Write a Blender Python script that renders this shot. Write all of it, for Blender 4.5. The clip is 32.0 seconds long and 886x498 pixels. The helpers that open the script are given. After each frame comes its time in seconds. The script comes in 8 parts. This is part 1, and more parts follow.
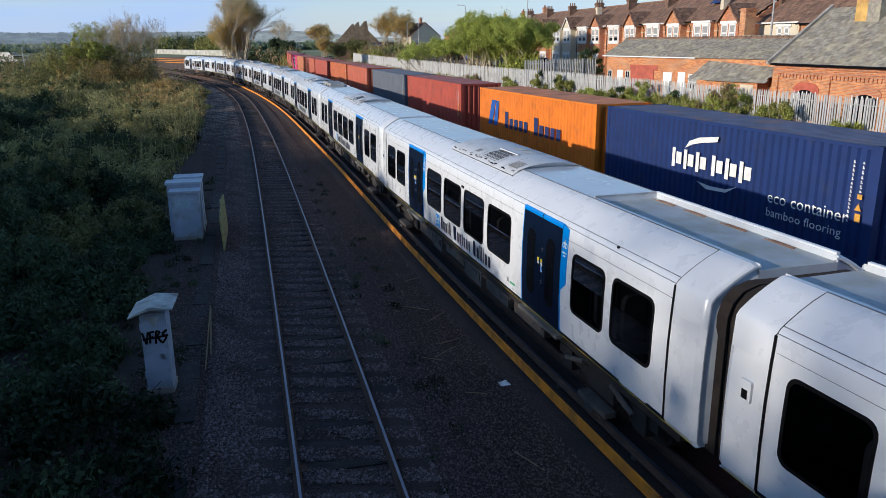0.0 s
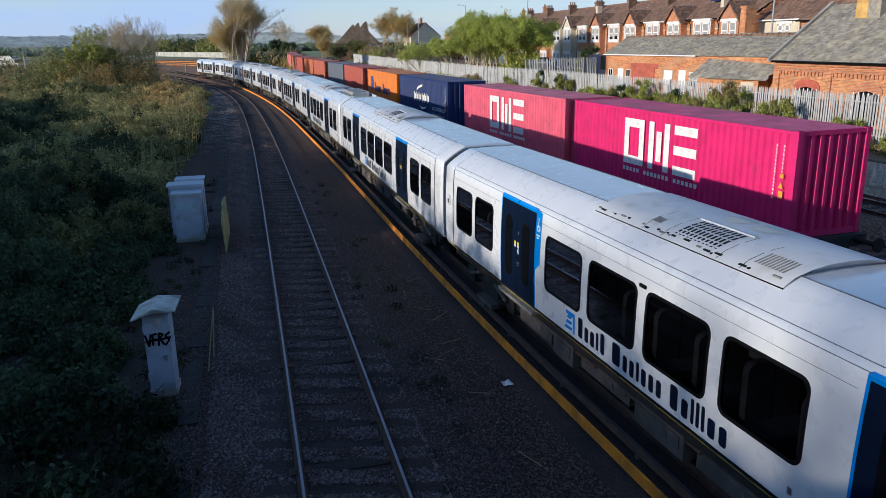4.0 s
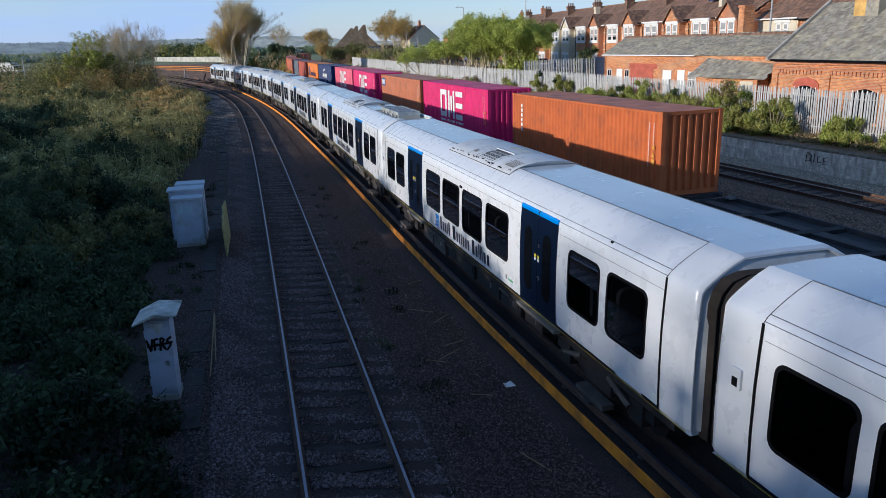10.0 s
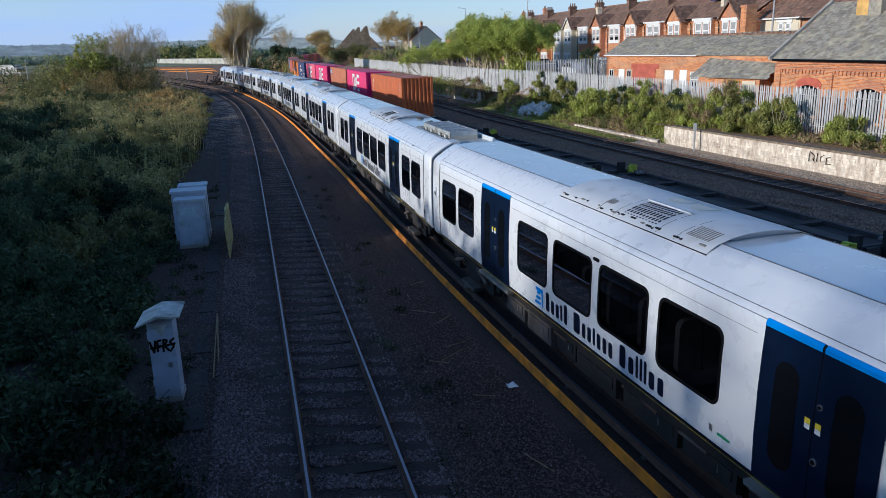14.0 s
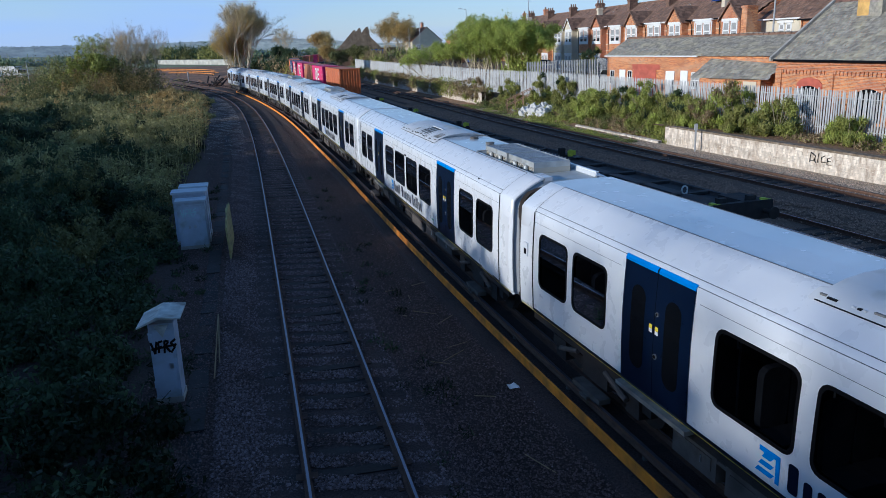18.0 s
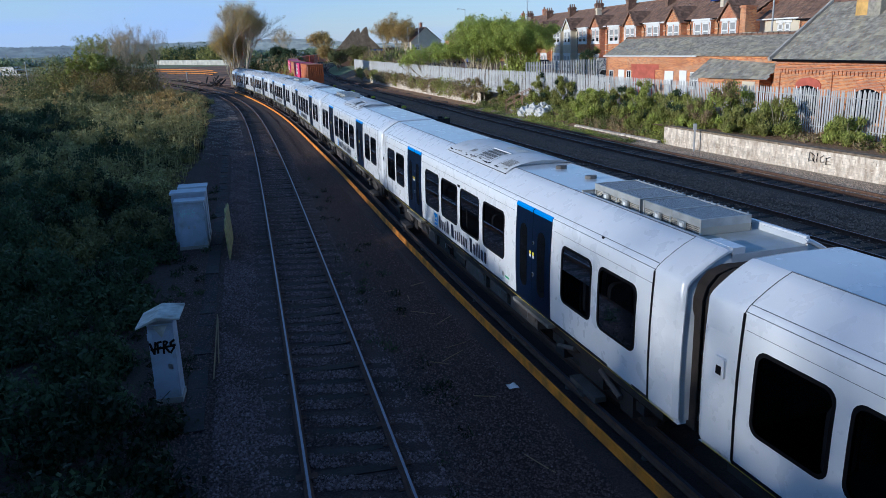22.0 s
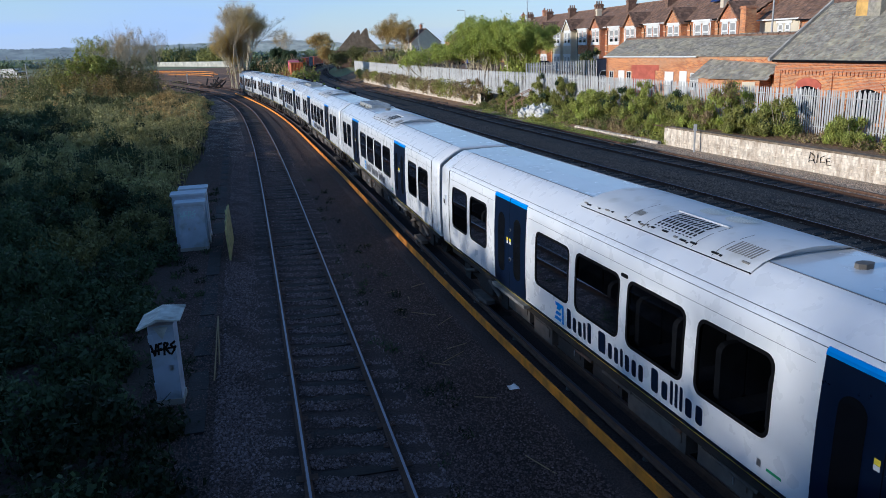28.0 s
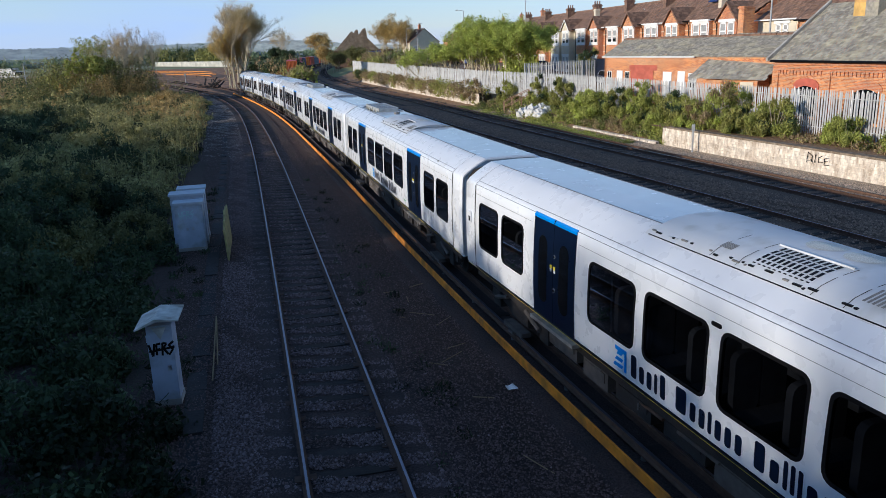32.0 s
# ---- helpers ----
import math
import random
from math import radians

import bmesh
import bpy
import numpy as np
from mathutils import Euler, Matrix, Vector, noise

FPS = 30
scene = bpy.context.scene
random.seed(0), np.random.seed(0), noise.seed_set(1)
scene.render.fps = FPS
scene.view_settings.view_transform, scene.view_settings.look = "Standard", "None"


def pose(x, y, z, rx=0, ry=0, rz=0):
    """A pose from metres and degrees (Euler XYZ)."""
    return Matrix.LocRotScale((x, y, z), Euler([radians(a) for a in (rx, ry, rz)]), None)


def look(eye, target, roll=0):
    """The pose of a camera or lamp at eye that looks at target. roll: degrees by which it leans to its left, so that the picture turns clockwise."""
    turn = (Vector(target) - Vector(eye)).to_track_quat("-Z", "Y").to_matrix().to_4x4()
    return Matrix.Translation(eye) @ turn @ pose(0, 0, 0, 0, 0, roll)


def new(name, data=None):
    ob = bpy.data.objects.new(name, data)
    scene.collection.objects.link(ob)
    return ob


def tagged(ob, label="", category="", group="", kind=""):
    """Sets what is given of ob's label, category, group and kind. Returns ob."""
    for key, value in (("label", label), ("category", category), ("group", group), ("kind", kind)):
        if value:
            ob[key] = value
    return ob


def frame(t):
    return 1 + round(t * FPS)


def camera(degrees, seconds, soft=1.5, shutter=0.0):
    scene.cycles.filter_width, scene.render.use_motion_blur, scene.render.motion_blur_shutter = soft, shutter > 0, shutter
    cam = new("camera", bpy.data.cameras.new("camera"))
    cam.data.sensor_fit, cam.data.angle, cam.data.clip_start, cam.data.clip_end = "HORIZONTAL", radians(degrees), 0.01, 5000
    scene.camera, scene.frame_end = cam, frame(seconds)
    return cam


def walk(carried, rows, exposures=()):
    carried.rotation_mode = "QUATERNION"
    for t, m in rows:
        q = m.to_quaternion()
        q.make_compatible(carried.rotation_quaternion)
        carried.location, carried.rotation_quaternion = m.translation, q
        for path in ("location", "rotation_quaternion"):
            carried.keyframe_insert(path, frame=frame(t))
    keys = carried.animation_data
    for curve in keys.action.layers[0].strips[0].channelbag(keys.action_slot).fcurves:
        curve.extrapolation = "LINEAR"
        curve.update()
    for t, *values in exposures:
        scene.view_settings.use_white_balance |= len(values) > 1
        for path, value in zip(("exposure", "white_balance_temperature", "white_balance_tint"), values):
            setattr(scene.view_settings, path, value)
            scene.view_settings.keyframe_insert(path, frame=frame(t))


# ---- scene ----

# ================= camera =================
EYE = (0.0, 0.0, 6.293)


def turned(pitch, yaw, roll):
    p, a = radians(pitch), radians(yaw)
    ahead = Vector((math.sin(a) * math.cos(p), math.cos(a) * math.cos(p), -math.sin(p)))
    return look(EYE, Vector(EYE) + ahead * 20, roll)


# seconds, tilt down, heading, lean
HELD = [(0, 15.564, 0.312, -0.472), (0.5, 15.556, 0.338, -0.469), (1, 15.545, 0.376, -0.510), (1.5, 15.536, 0.356, -0.556), (2, 15.536, 0.325, -0.629), (2.5, 15.546, 0.329, -0.730), (3, 15.545, 0.350, -0.780), (3.5, 15.547, 0.264, -0.844), (5.5, 15.587, 0.012, -1.254), (6, 15.574, 0.053, -1.282), (6.5, 15.548, 0.103, -1.284), (7, 15.537, 0.143, -1.297), (8, 15.507, 0.166, -1.397), (9, 15.450, 0.163, -1.487), (10, 15.396, 0.111, -1.548), (11, 15.361, 0.115, -1.622), (12, 15.362, 0.046, -1.659), (12.5, 15.358, -0.043, -1.706), (13, 15.346, -0.104, -1.705), (14, 15.330, -0.083, -1.746), (14.5, 15.327, -0.065, -1.775), (16.5, 15.278, -0.258, -1.819), (17, 15.263, -0.252, -1.837), (18, 15.265, -0.153, -1.808), (19, 15.256, -0.205, -1.867), (20, 15.254, -0.209, -1.874), (21, 15.252, -0.152, -1.878), (22, 15.257, -0.089, -1.864), (23, 15.246, -0.039, -1.892), (24, 15.195, -0.075, -1.878), (25, 15.149, -0.069, -1.898), (25.5, 15.165, -0.049, -1.928), (27.5, 15.174, -0.086, -1.964), (28, 15.172, -0.122, -1.965), (29, 15.159, -0.079, -1.951), (30, 15.169, -0.005, -1.939), (31, 15.173, -0.001, -1.948), (32, 15.174, 0.008, -1.942)]
cam = camera(61.09, 32.0, soft=0.6)
walk(cam, [(t, turned(p, a, r)) for t, p, a, r in HELD], exposures=[(0.0, 0.36, 5550, 13), (8.0, 0.30, 5400, 13), (14.0, 0.27, 5150, 12), (20.0, 0.20, 4900, 11), (25.0, 0.23, 4950, 11), (28.0, 0.34, 5150, 12), (30.0, 0.39, 5300, 13), (32.0, 0.41, 5450, 13)])

# ================= light =================
SUN_AZ, SUN_EL = 247.0, 12.4   # compass degrees (0 = +y, 90 = +x)
world = bpy.data.worlds.new("sky")
scene.world = world
world.use_nodes = True
wn = world.node_tree
sky = wn.nodes.new("ShaderNodeTexSky")
sky.sky_type = "NISHITA"
sky.sun_disc = False
sky.sun_elevation = radians(SUN_EL)
sky.sun_rotation = radians(SUN_AZ)
sky.air_density, sky.dust_density, sky.ozone_density = 1.0, 0.15, 2.0
cl_tc = wn.nodes.new("ShaderNodeTexCoord")
cl_mp = wn.nodes.new("ShaderNodeMapping")
cl_mp.inputs["Scale"].default_value = (1.6, 1.6, 9.0)
cl_nz = wn.nodes.new("ShaderNodeTexNoise")
cl_nz.inputs["Scale"].default_value = 1.7
cl_nz.inputs["Detail"].default_value = 6.0
cl_rg = wn.nodes.new("ShaderNodeMapRange")
cl_rg.inputs[1].default_value, cl_rg.inputs[2].default_value = 0.42, 0.75
cl_rg.inputs[3].default_value, cl_rg.inputs[4].default_value = 0.45, 0.95
cl_mx = wn.nodes.new("ShaderNodeMix")
cl_mx.data_type = "RGBA"
cl_mx.inputs["B"].default_value = (2.95, 3.85, 5.4, 1)   # thin high cloud
wn.links.new(cl_tc.outputs["Generated"], cl_mp.inputs["Vector"])
wn.links.new(cl_mp.outputs[0], cl_nz.inputs["Vector"])
wn.links.new(cl_nz.outputs["Fac"], cl_rg.inputs[0])
cl_sp = wn.nodes.new("ShaderNodeSeparateXYZ")
cl_hz = wn.nodes.new("ShaderNodeMapRange")   # haze thins out with height
cl_hz.inputs[1].default_value, cl_hz.inputs[2].default_value = 0.0, 0.34
cl_hz.inputs[3].default_value, cl_hz.inputs[4].default_value = 1.0, 0.0
cl_ml = wn.nodes.new("ShaderNodeMath")
cl_ml.operation = "MULTIPLY"
wn.links.new(cl_tc.outputs["Generated"], cl_sp.inputs[0])
wn.links.new(cl_sp.outputs[2], cl_hz.inputs[0])
wn.links.new(cl_rg.outputs[0], cl_ml.inputs[0])
wn.links.new(cl_hz.outputs[0], cl_ml.inputs[1])
wn.links.new(cl_ml.outputs[0], cl_mx.inputs["Factor"])
wn.links.new(sky.outputs[0], cl_mx.inputs["A"])
wn.links.new(cl_mx.outputs["Result"], wn.nodes["Background"].inputs[0])
wn.nodes["Background"].inputs[1].default_value = 0.122
sun = new("sun", bpy.data.lights.new("sun", "SUN"))
sun.data.energy, sun.data.angle, sun.data.color = 3.5, radians(0.6), (1.0, 0.83, 0.59)
_d = Vector((math.sin(radians(SUN_AZ)) * math.cos(radians(SUN_EL)), math.cos(radians(SUN_AZ)) * math.cos(radians(SUN_EL)), math.sin(radians(SUN_EL))))
sun.matrix_world = look((0, 0, 30), Vector((0, 0, 30)) - _d)

# ================= materials =================


def mat(name, color, rough=0.6, metal=0.0, vary=0.15, scale=4.0, bump=0.0, bscale=40.0, dirt=None, dscale=1.2, damt=0.5, rand=0.0, stretch=(1, 1, 1), spec=0.5, island=0.0, coat=0.0, placed=False):
    """Grain and stains on a base colour, in object space."""
    m = bpy.data.materials.new(name)
    m.use_nodes = True
    nt = m.node_tree
    L = nt.links.new
    b = nt.nodes["Principled BSDF"]
    b.inputs["Roughness"].default_value = rough
    b.inputs["Metallic"].default_value = metal
    b.inputs["Specular IOR Level"].default_value = spec
    b.inputs["Coat Weight"].default_value = coat
    tc = nt.nodes.new("ShaderNodeTexCoord")
    mp = nt.nodes.new("ShaderNodeMapping")
    mp.inputs["Scale"].default_value = stretch
    if placed:
        L(nt.nodes.new("ShaderNodeNewGeometry").outputs["Position"], mp.inputs["Vector"])
    else:
        L(tc.outputs["Object"], mp.inputs["Vector"])
    col = None

    def noise_node(s, detail=4.0):
        n = nt.nodes.new("ShaderNodeTexNoise")
        n.inputs["Scale"].default_value = s
        n.inputs["Detail"].default_value = detail
        L(mp.outputs[0], n.inputs["Vector"])
        return n.outputs["Fac"]

    def ramp(fac, lo, hi):
        r = nt.nodes.new("ShaderNodeMapRange")
        r.inputs[1].default_value, r.inputs[2].default_value = lo, hi
        L(fac, r.inputs[0])
        return r.outputs[0]

    def mix(kind, fac, a, c):
        n = nt.nodes.new("ShaderNodeMix")
        n.data_type, n.blend_type = "RGBA", kind
        for sock, v in ((n.inputs["Factor"], fac), (n.inputs["A"], a), (n.inputs["B"], c)):
            if isinstance(v, (float, int)):
                sock.default_value = v
            elif isinstance(v, tuple):
                sock.default_value = v
            else:
                L(v, sock)
        return n.outputs["Result"]

    lo = tuple(c * (1 - vary) for c in color) + (1,)
    hi = tuple(min(1, c * (1 + vary)) for c in color) + (1,)
    col = mix("MIX", ramp(noise_node(scale), 0.3, 0.7), lo, hi)
    if dirt:
        col = mix("MIX", ramp(noise_node(dscale, 6.0), 0.62 - 0.25 * damt, 0.78), col, tuple(dirt) + (1,))
    if rand or island:
        if rand:
            inf = nt.nodes.new("ShaderNodeObjectInfo").outputs["Random"]
        else:
            inf = nt.nodes.new("ShaderNodeNewGeometry").outputs["Random Per Island"]
        k = rand or island
        r = nt.nodes.new("ShaderNodeMapRange")
        r.inputs[3].default_value, r.inputs[4].default_value = 1 - k, 1 + k
        L(inf, r.inputs[0])
        v = nt.nodes.new("ShaderNodeHueSaturation")
        L(col, v.inputs["Color"])
        L(r.outputs[0], v.inputs["Value"])
        col = v.outputs[0]
    L(col, b.inputs["Base Color"])
    rr = nt.nodes.new("ShaderNodeMapRange")
    rr.inputs[3].default_value, rr.inputs[4].default_value = max(0.02, rough - 0.08), min(1, rough + 0.1)
    L(noise_node(scale * 2.3), rr.inputs[0])
    L(rr.outputs[0], b.inputs["Roughness"])
    if bump:
        bn = nt.nodes.new("ShaderNodeBump")
        bn.inputs["Strength"].default_value = bump
        bn.inputs["Distance"].default_value = 0.03
        L(noise_node(bscale, 5.0), bn.inputs["Height"])
        L(bn.outputs[0], b.inputs["Normal"])
    return m


def leafmat(name, color, island=0.35):
    m = mat(name, color, rough=0.6, vary=0.25, scale=1.2, island=island, spec=0.25)
    nt = m.node_tree
    b = nt.nodes["Principled BSDF"]
    tl = nt.nodes.new("ShaderNodeBsdfTranslucent")
    nt.links.new(b.inputs["Base Color"].links[0].from_socket, tl.inputs[0])
    mx = nt.nodes.new("ShaderNodeMixShader")
    mx.inputs[0].default_value = 0.35
    nt.links.new(b.outputs[0], mx.inputs[1])
    nt.links.new(tl.outputs[0], mx.inputs[2])
    nt.links.new(mx.outputs[0], nt.nodes["Material Output"].inputs[0])
    return m


def gridmat(name, axes, size, wire, gapc):
    """Square wire mesh over a dark inside."""
    m = mat(name, wire, rough=0.55, metal=0.3)
    nt = m.node_tree
    sp = nt.nodes.new("ShaderNodeSeparateXYZ")
    cb = nt.nodes.new("ShaderNodeCombineXYZ")
    br = nt.nodes.new("ShaderNodeTexBrick")
    br.offset, br.squash = 0.0, 1.0
    br.inputs["Scale"].default_value = 1.0
    br.inputs["Brick Width"].default_value = br.inputs["Row Height"].default_value = size
    br.inputs["Mortar Size"].default_value = size * 0.2
    br.inputs["Mortar Smooth"].default_value = 0.1
    br.inputs["Color1"].default_value = br.inputs["Color2"].default_value = gapc + (1,)
    br.inputs["Mortar"].default_value = wire + (1,)
    nt.links.new(nt.nodes["Texture Coordinate"].outputs["Object"], sp.inputs[0])
    nt.links.new(sp.outputs[axes[0]], cb.inputs[0])
    nt.links.new(sp.outputs[axes[1]], cb.inputs[1])
    nt.links.new(cb.outputs[0], br.inputs["Vector"])
    nt.links.new(br.outputs["Color"], nt.nodes["Principled BSDF"].inputs["Base Color"])
    return m


M_GRIDTOP = gridmat("fine_wire_mesh", (0, 1), 0.022, (0.40, 0.41, 0.42), (0.08, 0.085, 0.09))
M_GRIDSIDE = gridmat("coarse_wire_mesh", (1, 2), 0.03, (0.50, 0.47, 0.40), (0.03, 0.028, 0.025))
M_WHITE = mat("white_paint", (0.71, 0.73, 0.76), rough=0.28, vary=0.025, scale=1.5, dirt=(0.66, 0.68, 0.69), dscale=0.8, damt=0.15, spec=0.5, coat=0.3)
M_ROOF = mat("roof_paint", (0.60, 0.63, 0.66), rough=0.24, vary=0.05, scale=1.0, dirt=(0.54, 0.55, 0.55), dscale=0.7, damt=0.3, coat=0.4)
M_HVAC = mat("roof_unit_paint", (0.62, 0.63, 0.64), rough=0.45, vary=0.04, scale=1.4, dirt=(0.45, 0.45, 0.42), dscale=2.0, damt=0.3)
M_ENDGREY = mat("grey_end_paint", (0.50, 0.53, 0.56), rough=0.5, vary=0.1, scale=3, dirt=(0.3, 0.31, 0.32), damt=0.4)
M_WELL = mat("weathered_recess_floor", (0.44, 0.47, 0.48), rough=0.6, vary=0.12, scale=2, dirt=(0.34, 0.32, 0.22), dscale=1.6, damt=0.7)
M_SEAM = mat("grey_seam", (0.10, 0.11, 0.13), rough=0.6)
M_FAN = mat("perforated_pale_plastic", (0.60, 0.60, 0.54), rough=0.7, vary=0.25, scale=60)
M_STICKER = mat("white_sticker", (0.75, 0.77, 0.75), rough=0.6)
M_CABLE = mat("pale_cable", (0.5, 0.47, 0.4), rough=0.6)
M_NAVY = mat("navy_paint", (0.0025, 0.008, 0.027), rough=0.3, vary=0.1, spec=0.4)
M_BLUE = mat("bright_blue_paint", (0.01, 0.23, 0.72), rough=0.35, vary=0.05)
M_GLASS = mat("dark_glass", (0.004, 0.005, 0.007), rough=0.07, vary=0.1, spec=0.3)
M_RUBBER = mat("black_rubber", (0.004, 0.004, 0.005), rough=0.55, spec=0.15)
M_BELLOWS = mat("brown_bellows", (0.062, 0.049, 0.041), rough=0.8, vary=0.2, scale=6)
M_UNDER = mat("dusty_underframe", (0.024, 0.020, 0.018), rough=0.85, vary=0.35, scale=3, bump=0.3)
M_GREYPART = mat("grey_equipment", (0.22, 0.21, 0.19), rough=0.7, vary=0.25, scale=5, dirt=(0.07, 0.06, 0.05), damt=0.5)
M_CASE = mat("dusty_case", (0.105, 0.088, 0.075), rough=0.8, vary=0.3, scale=4, dirt=(0.04, 0.035, 0.03), damt=0.5)
M_STEEL = mat("bare_steel", (0.42, 0.43, 0.45), rough=0.4, metal=0.8)
M_MESH = mat("galvanised_mesh", (0.5, 0.51, 0.5), rough=0.5, metal=0.5, vary=0.2)
M_YELLOW = mat("yellow_board", (0.80, 0.28, 0.015), rough=0.75, vary=0.25, scale=3, dirt=(0.28, 0.12, 0.03), damt=0.75, dscale=2)
M_YLINE = mat("yellow_line", (0.6, 0.5, 0.05), rough=0.5)
M_YPAINT = mat("bright_yellow_paint", (0.75, 0.6, 0.03), rough=0.5)
M_RAIL = mat("rusty_rail", (0.075, 0.040, 0.025), rough=0.8, metal=0.1, vary=0.3, scale=8)
M_COND = mat("brown_conductor_rail", (0.11, 0.06, 0.036), rough=0.75, metal=0.1, vary=0.35, scale=5, dirt=(0.08, 0.045, 0.03), damt=0.5)
M_RAILTOP = mat("polished_railhead", (0.28, 0.27, 0.32), rough=0.40, metal=0.9, vary=0.12, scale=2)
M_SLEEPER = mat("dark_sleeper", (0.026, 0.021, 0.018), rough=0.9, vary=0.35, scale=6, rand=0.25, bump=0.4, bscale=20)
M_BALLAST = mat("dirty_ballast", (0.046, 0.030, 0.026), rough=0.95, vary=0.6, scale=28, dirt=(0.014, 0.012, 0.012), dscale=0.5, damt=0.5, bump=1.0, bscale=26)
M_MAINBED = mat("brown_ballast", (0.155, 0.10, 0.066), rough=0.95, vary=0.6, scale=26, dirt=(0.065, 0.045, 0.034), dscale=0.5, damt=0.5, bump=1.0, bscale=24)
M_GRAVEL = mat("pale_gravel", (0.44, 0.36, 0.26), rough=0.95, vary=0.5, scale=22, dirt=(0.16, 0.13, 0.09), dscale=0.6, damt=0.45, bump=1.0, bscale=20)
M_FIELD = mat("far_fields", (0.20, 0.22, 0.09), rough=0.95, vary=0.3, scale=0.02, dirt=(0.26, 0.24, 0.15), dscale=0.008, damt=0.6)
M_BANK = mat("bank_soil", (0.24, 0.145, 0.08), rough=0.95, vary=0.45, scale=9, dirt=(0.11, 0.10, 0.045), dscale=0.7, damt=0.5, bump=0.8, bscale=14)
M_GROUND = mat("yard_ground", (0.046, 0.030, 0.023), rough=0.95, vary=0.5, scale=14, dirt=(0.02, 0.019, 0.013), dscale=0.25, damt=0.5, bump=0.9, bscale=18)
M_WALL = mat("whitewashed_stone", (0.66, 0.585, 0.485), rough=0.92, vary=0.3, scale=7, dirt=(0.29, 0.215, 0.15), dscale=3.2, damt=0.85, bump=0.9, bscale=22, rand=0.12, stretch=(1, 1, 0.45), placed=True)
M_GALV = mat("galvanised_steel", (0.44, 0.44, 0.435), rough=0.6, metal=0.1, vary=0.15, scale=2, rand=0.12)
M_TILE = mat("brown_roof_tile", (0.22, 0.13, 0.085), rough=0.85, vary=0.3, scale=3, dirt=(0.085, 0.06, 0.05), damt=0.5, island=0.3)
M_STACK = mat("sooty_brown_brick", (0.21, 0.125, 0.085), rough=0.9, vary=0.35, scale=5, dirt=(0.09, 0.06, 0.045), dscale=2, damt=0.6)
M_GRASS = leafmat("grass", (0.17, 0.19, 0.06))
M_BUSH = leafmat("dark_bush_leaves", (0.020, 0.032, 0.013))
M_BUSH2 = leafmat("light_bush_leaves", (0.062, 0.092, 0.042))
M_SC1 = leafmat("scrub_olive_leaves", (0.175, 0.175, 0.066))
M_SC2 = leafmat("scrub_yellow_leaves", (0.35, 0.325, 0.135))
M_RB1 = leafmat("sunny_bush_leaves", (0.33, 0.35, 0.085))
M_RB2 = leafmat("olive_bush_leaves", (0.30, 0.295, 0.085))
M_DRY = leafmat("dry_stems", (0.32, 0.24, 0.13))
M_TREE = leafmat("spring_leaves", (0.42, 0.47, 0.10))
M_BUD = leafmat("brown_buds", (0.50, 0.36, 0.13))
M_BUD2 = leafmat("olive_brown_buds", (0.46, 0.33, 0.13))
M_GOLD = leafmat("golden_spring_buds", (0.55, 0.41, 0.14))
M_BARK = mat("bark", (0.48, 0.41, 0.29), rough=0.9, vary=0.3, scale=6)
# far leaf colours are paled: distance haze is put into them
M_FAR = leafmat("far_woods_haze_grey", (0.30, 0.35, 0.33), 0.2)
M_FAR2 = leafmat("far_woods_haze_green", (0.28, 0.33, 0.18), 0.25)
M_MORTAR = mat("whitewashed_mortar", (0.60, 0.52, 0.42), rough=0.95, vary=0.3, scale=5, dirt=(0.3, 0.22, 0.16), dscale=2.0, damt=0.5)
M_COPING = mat("pale_concrete", (0.38, 0.36, 0.33), rough=0.9, vary=0.2, scale=4, dirt=(0.2, 0.18, 0.14), damt=0.5, bump=0.3)
M_RUSTY = mat("rusty_tube", (0.28, 0.17, 0.11), rough=0.8, vary=0.3, scale=6)
M_BAG = mat("white_woven_bag", (0.62, 0.61, 0.58), rough=0.85, vary=0.12, scale=3, dirt=(0.3, 0.27, 0.22), damt=0.35, dscale=2.5)
M_CAB = mat("weathered_grey_paint", (0.43, 0.48, 0.57), rough=0.6, vary=0.1, scale=3, dirt=(0.22, 0.23, 0.2), dscale=2.2, damt=0.5)
M_CAB2 = mat("pale_cabinet_lid", (0.46, 0.51, 0.57), rough=0.55, vary=0.1, scale=3)
M_CABROOF = mat("peeling_sheet", (0.5, 0.5, 0.46), rough=0.5, vary=0.25, scale=5, dirt=(0.16, 0.15, 0.12), dscale=4, damt=0.8, bump=0.4, bscale=9)
M_BOARD = mat("mossy_board", (0.34, 0.31, 0.13), rough=0.9, vary=0.3, scale=5, dirt=(0.14, 0.12, 0.06), damt=0.5, dscale=4)
M_STONE = mat("ballast_stone", (0.165, 0.123, 0.118), rough=0.95, vary=0.3, scale=20, island=0.6)
M_STONE2 = mat("dark_ballast_stone", (0.108, 0.073, 0.064), rough=0.95, vary=0.3, scale=20, island=0.65)
M_STONE3 = mat("pale_gravel_stone", (0.48, 0.36, 0.25), rough=0.95, vary=0.3, scale=20, island=0.5)
M_STONE5 = mat("pale_stone_as_sunlit", (0.25, 0.215, 0.19), rough=0.95, vary=0.3, scale=20, island=0.6)
M_STONE4 = mat("brown_gravel_stone", (0.25, 0.163, 0.11), rough=0.95, vary=0.3, scale=20, island=0.55)
M_TROUGH = mat("near_black_concrete", (0.022, 0.020, 0.020), rough=0.85, vary=0.35, scale=4, rand=0.2, bump=0.4, bscale=15)
M_SLATE2 = mat("weathered_slate", (0.27, 0.25, 0.21), rough=0.85, vary=0.28, scale=7, dirt=(0.40, 0.36, 0.25), dscale=1.1, damt=0.75, island=0.30)
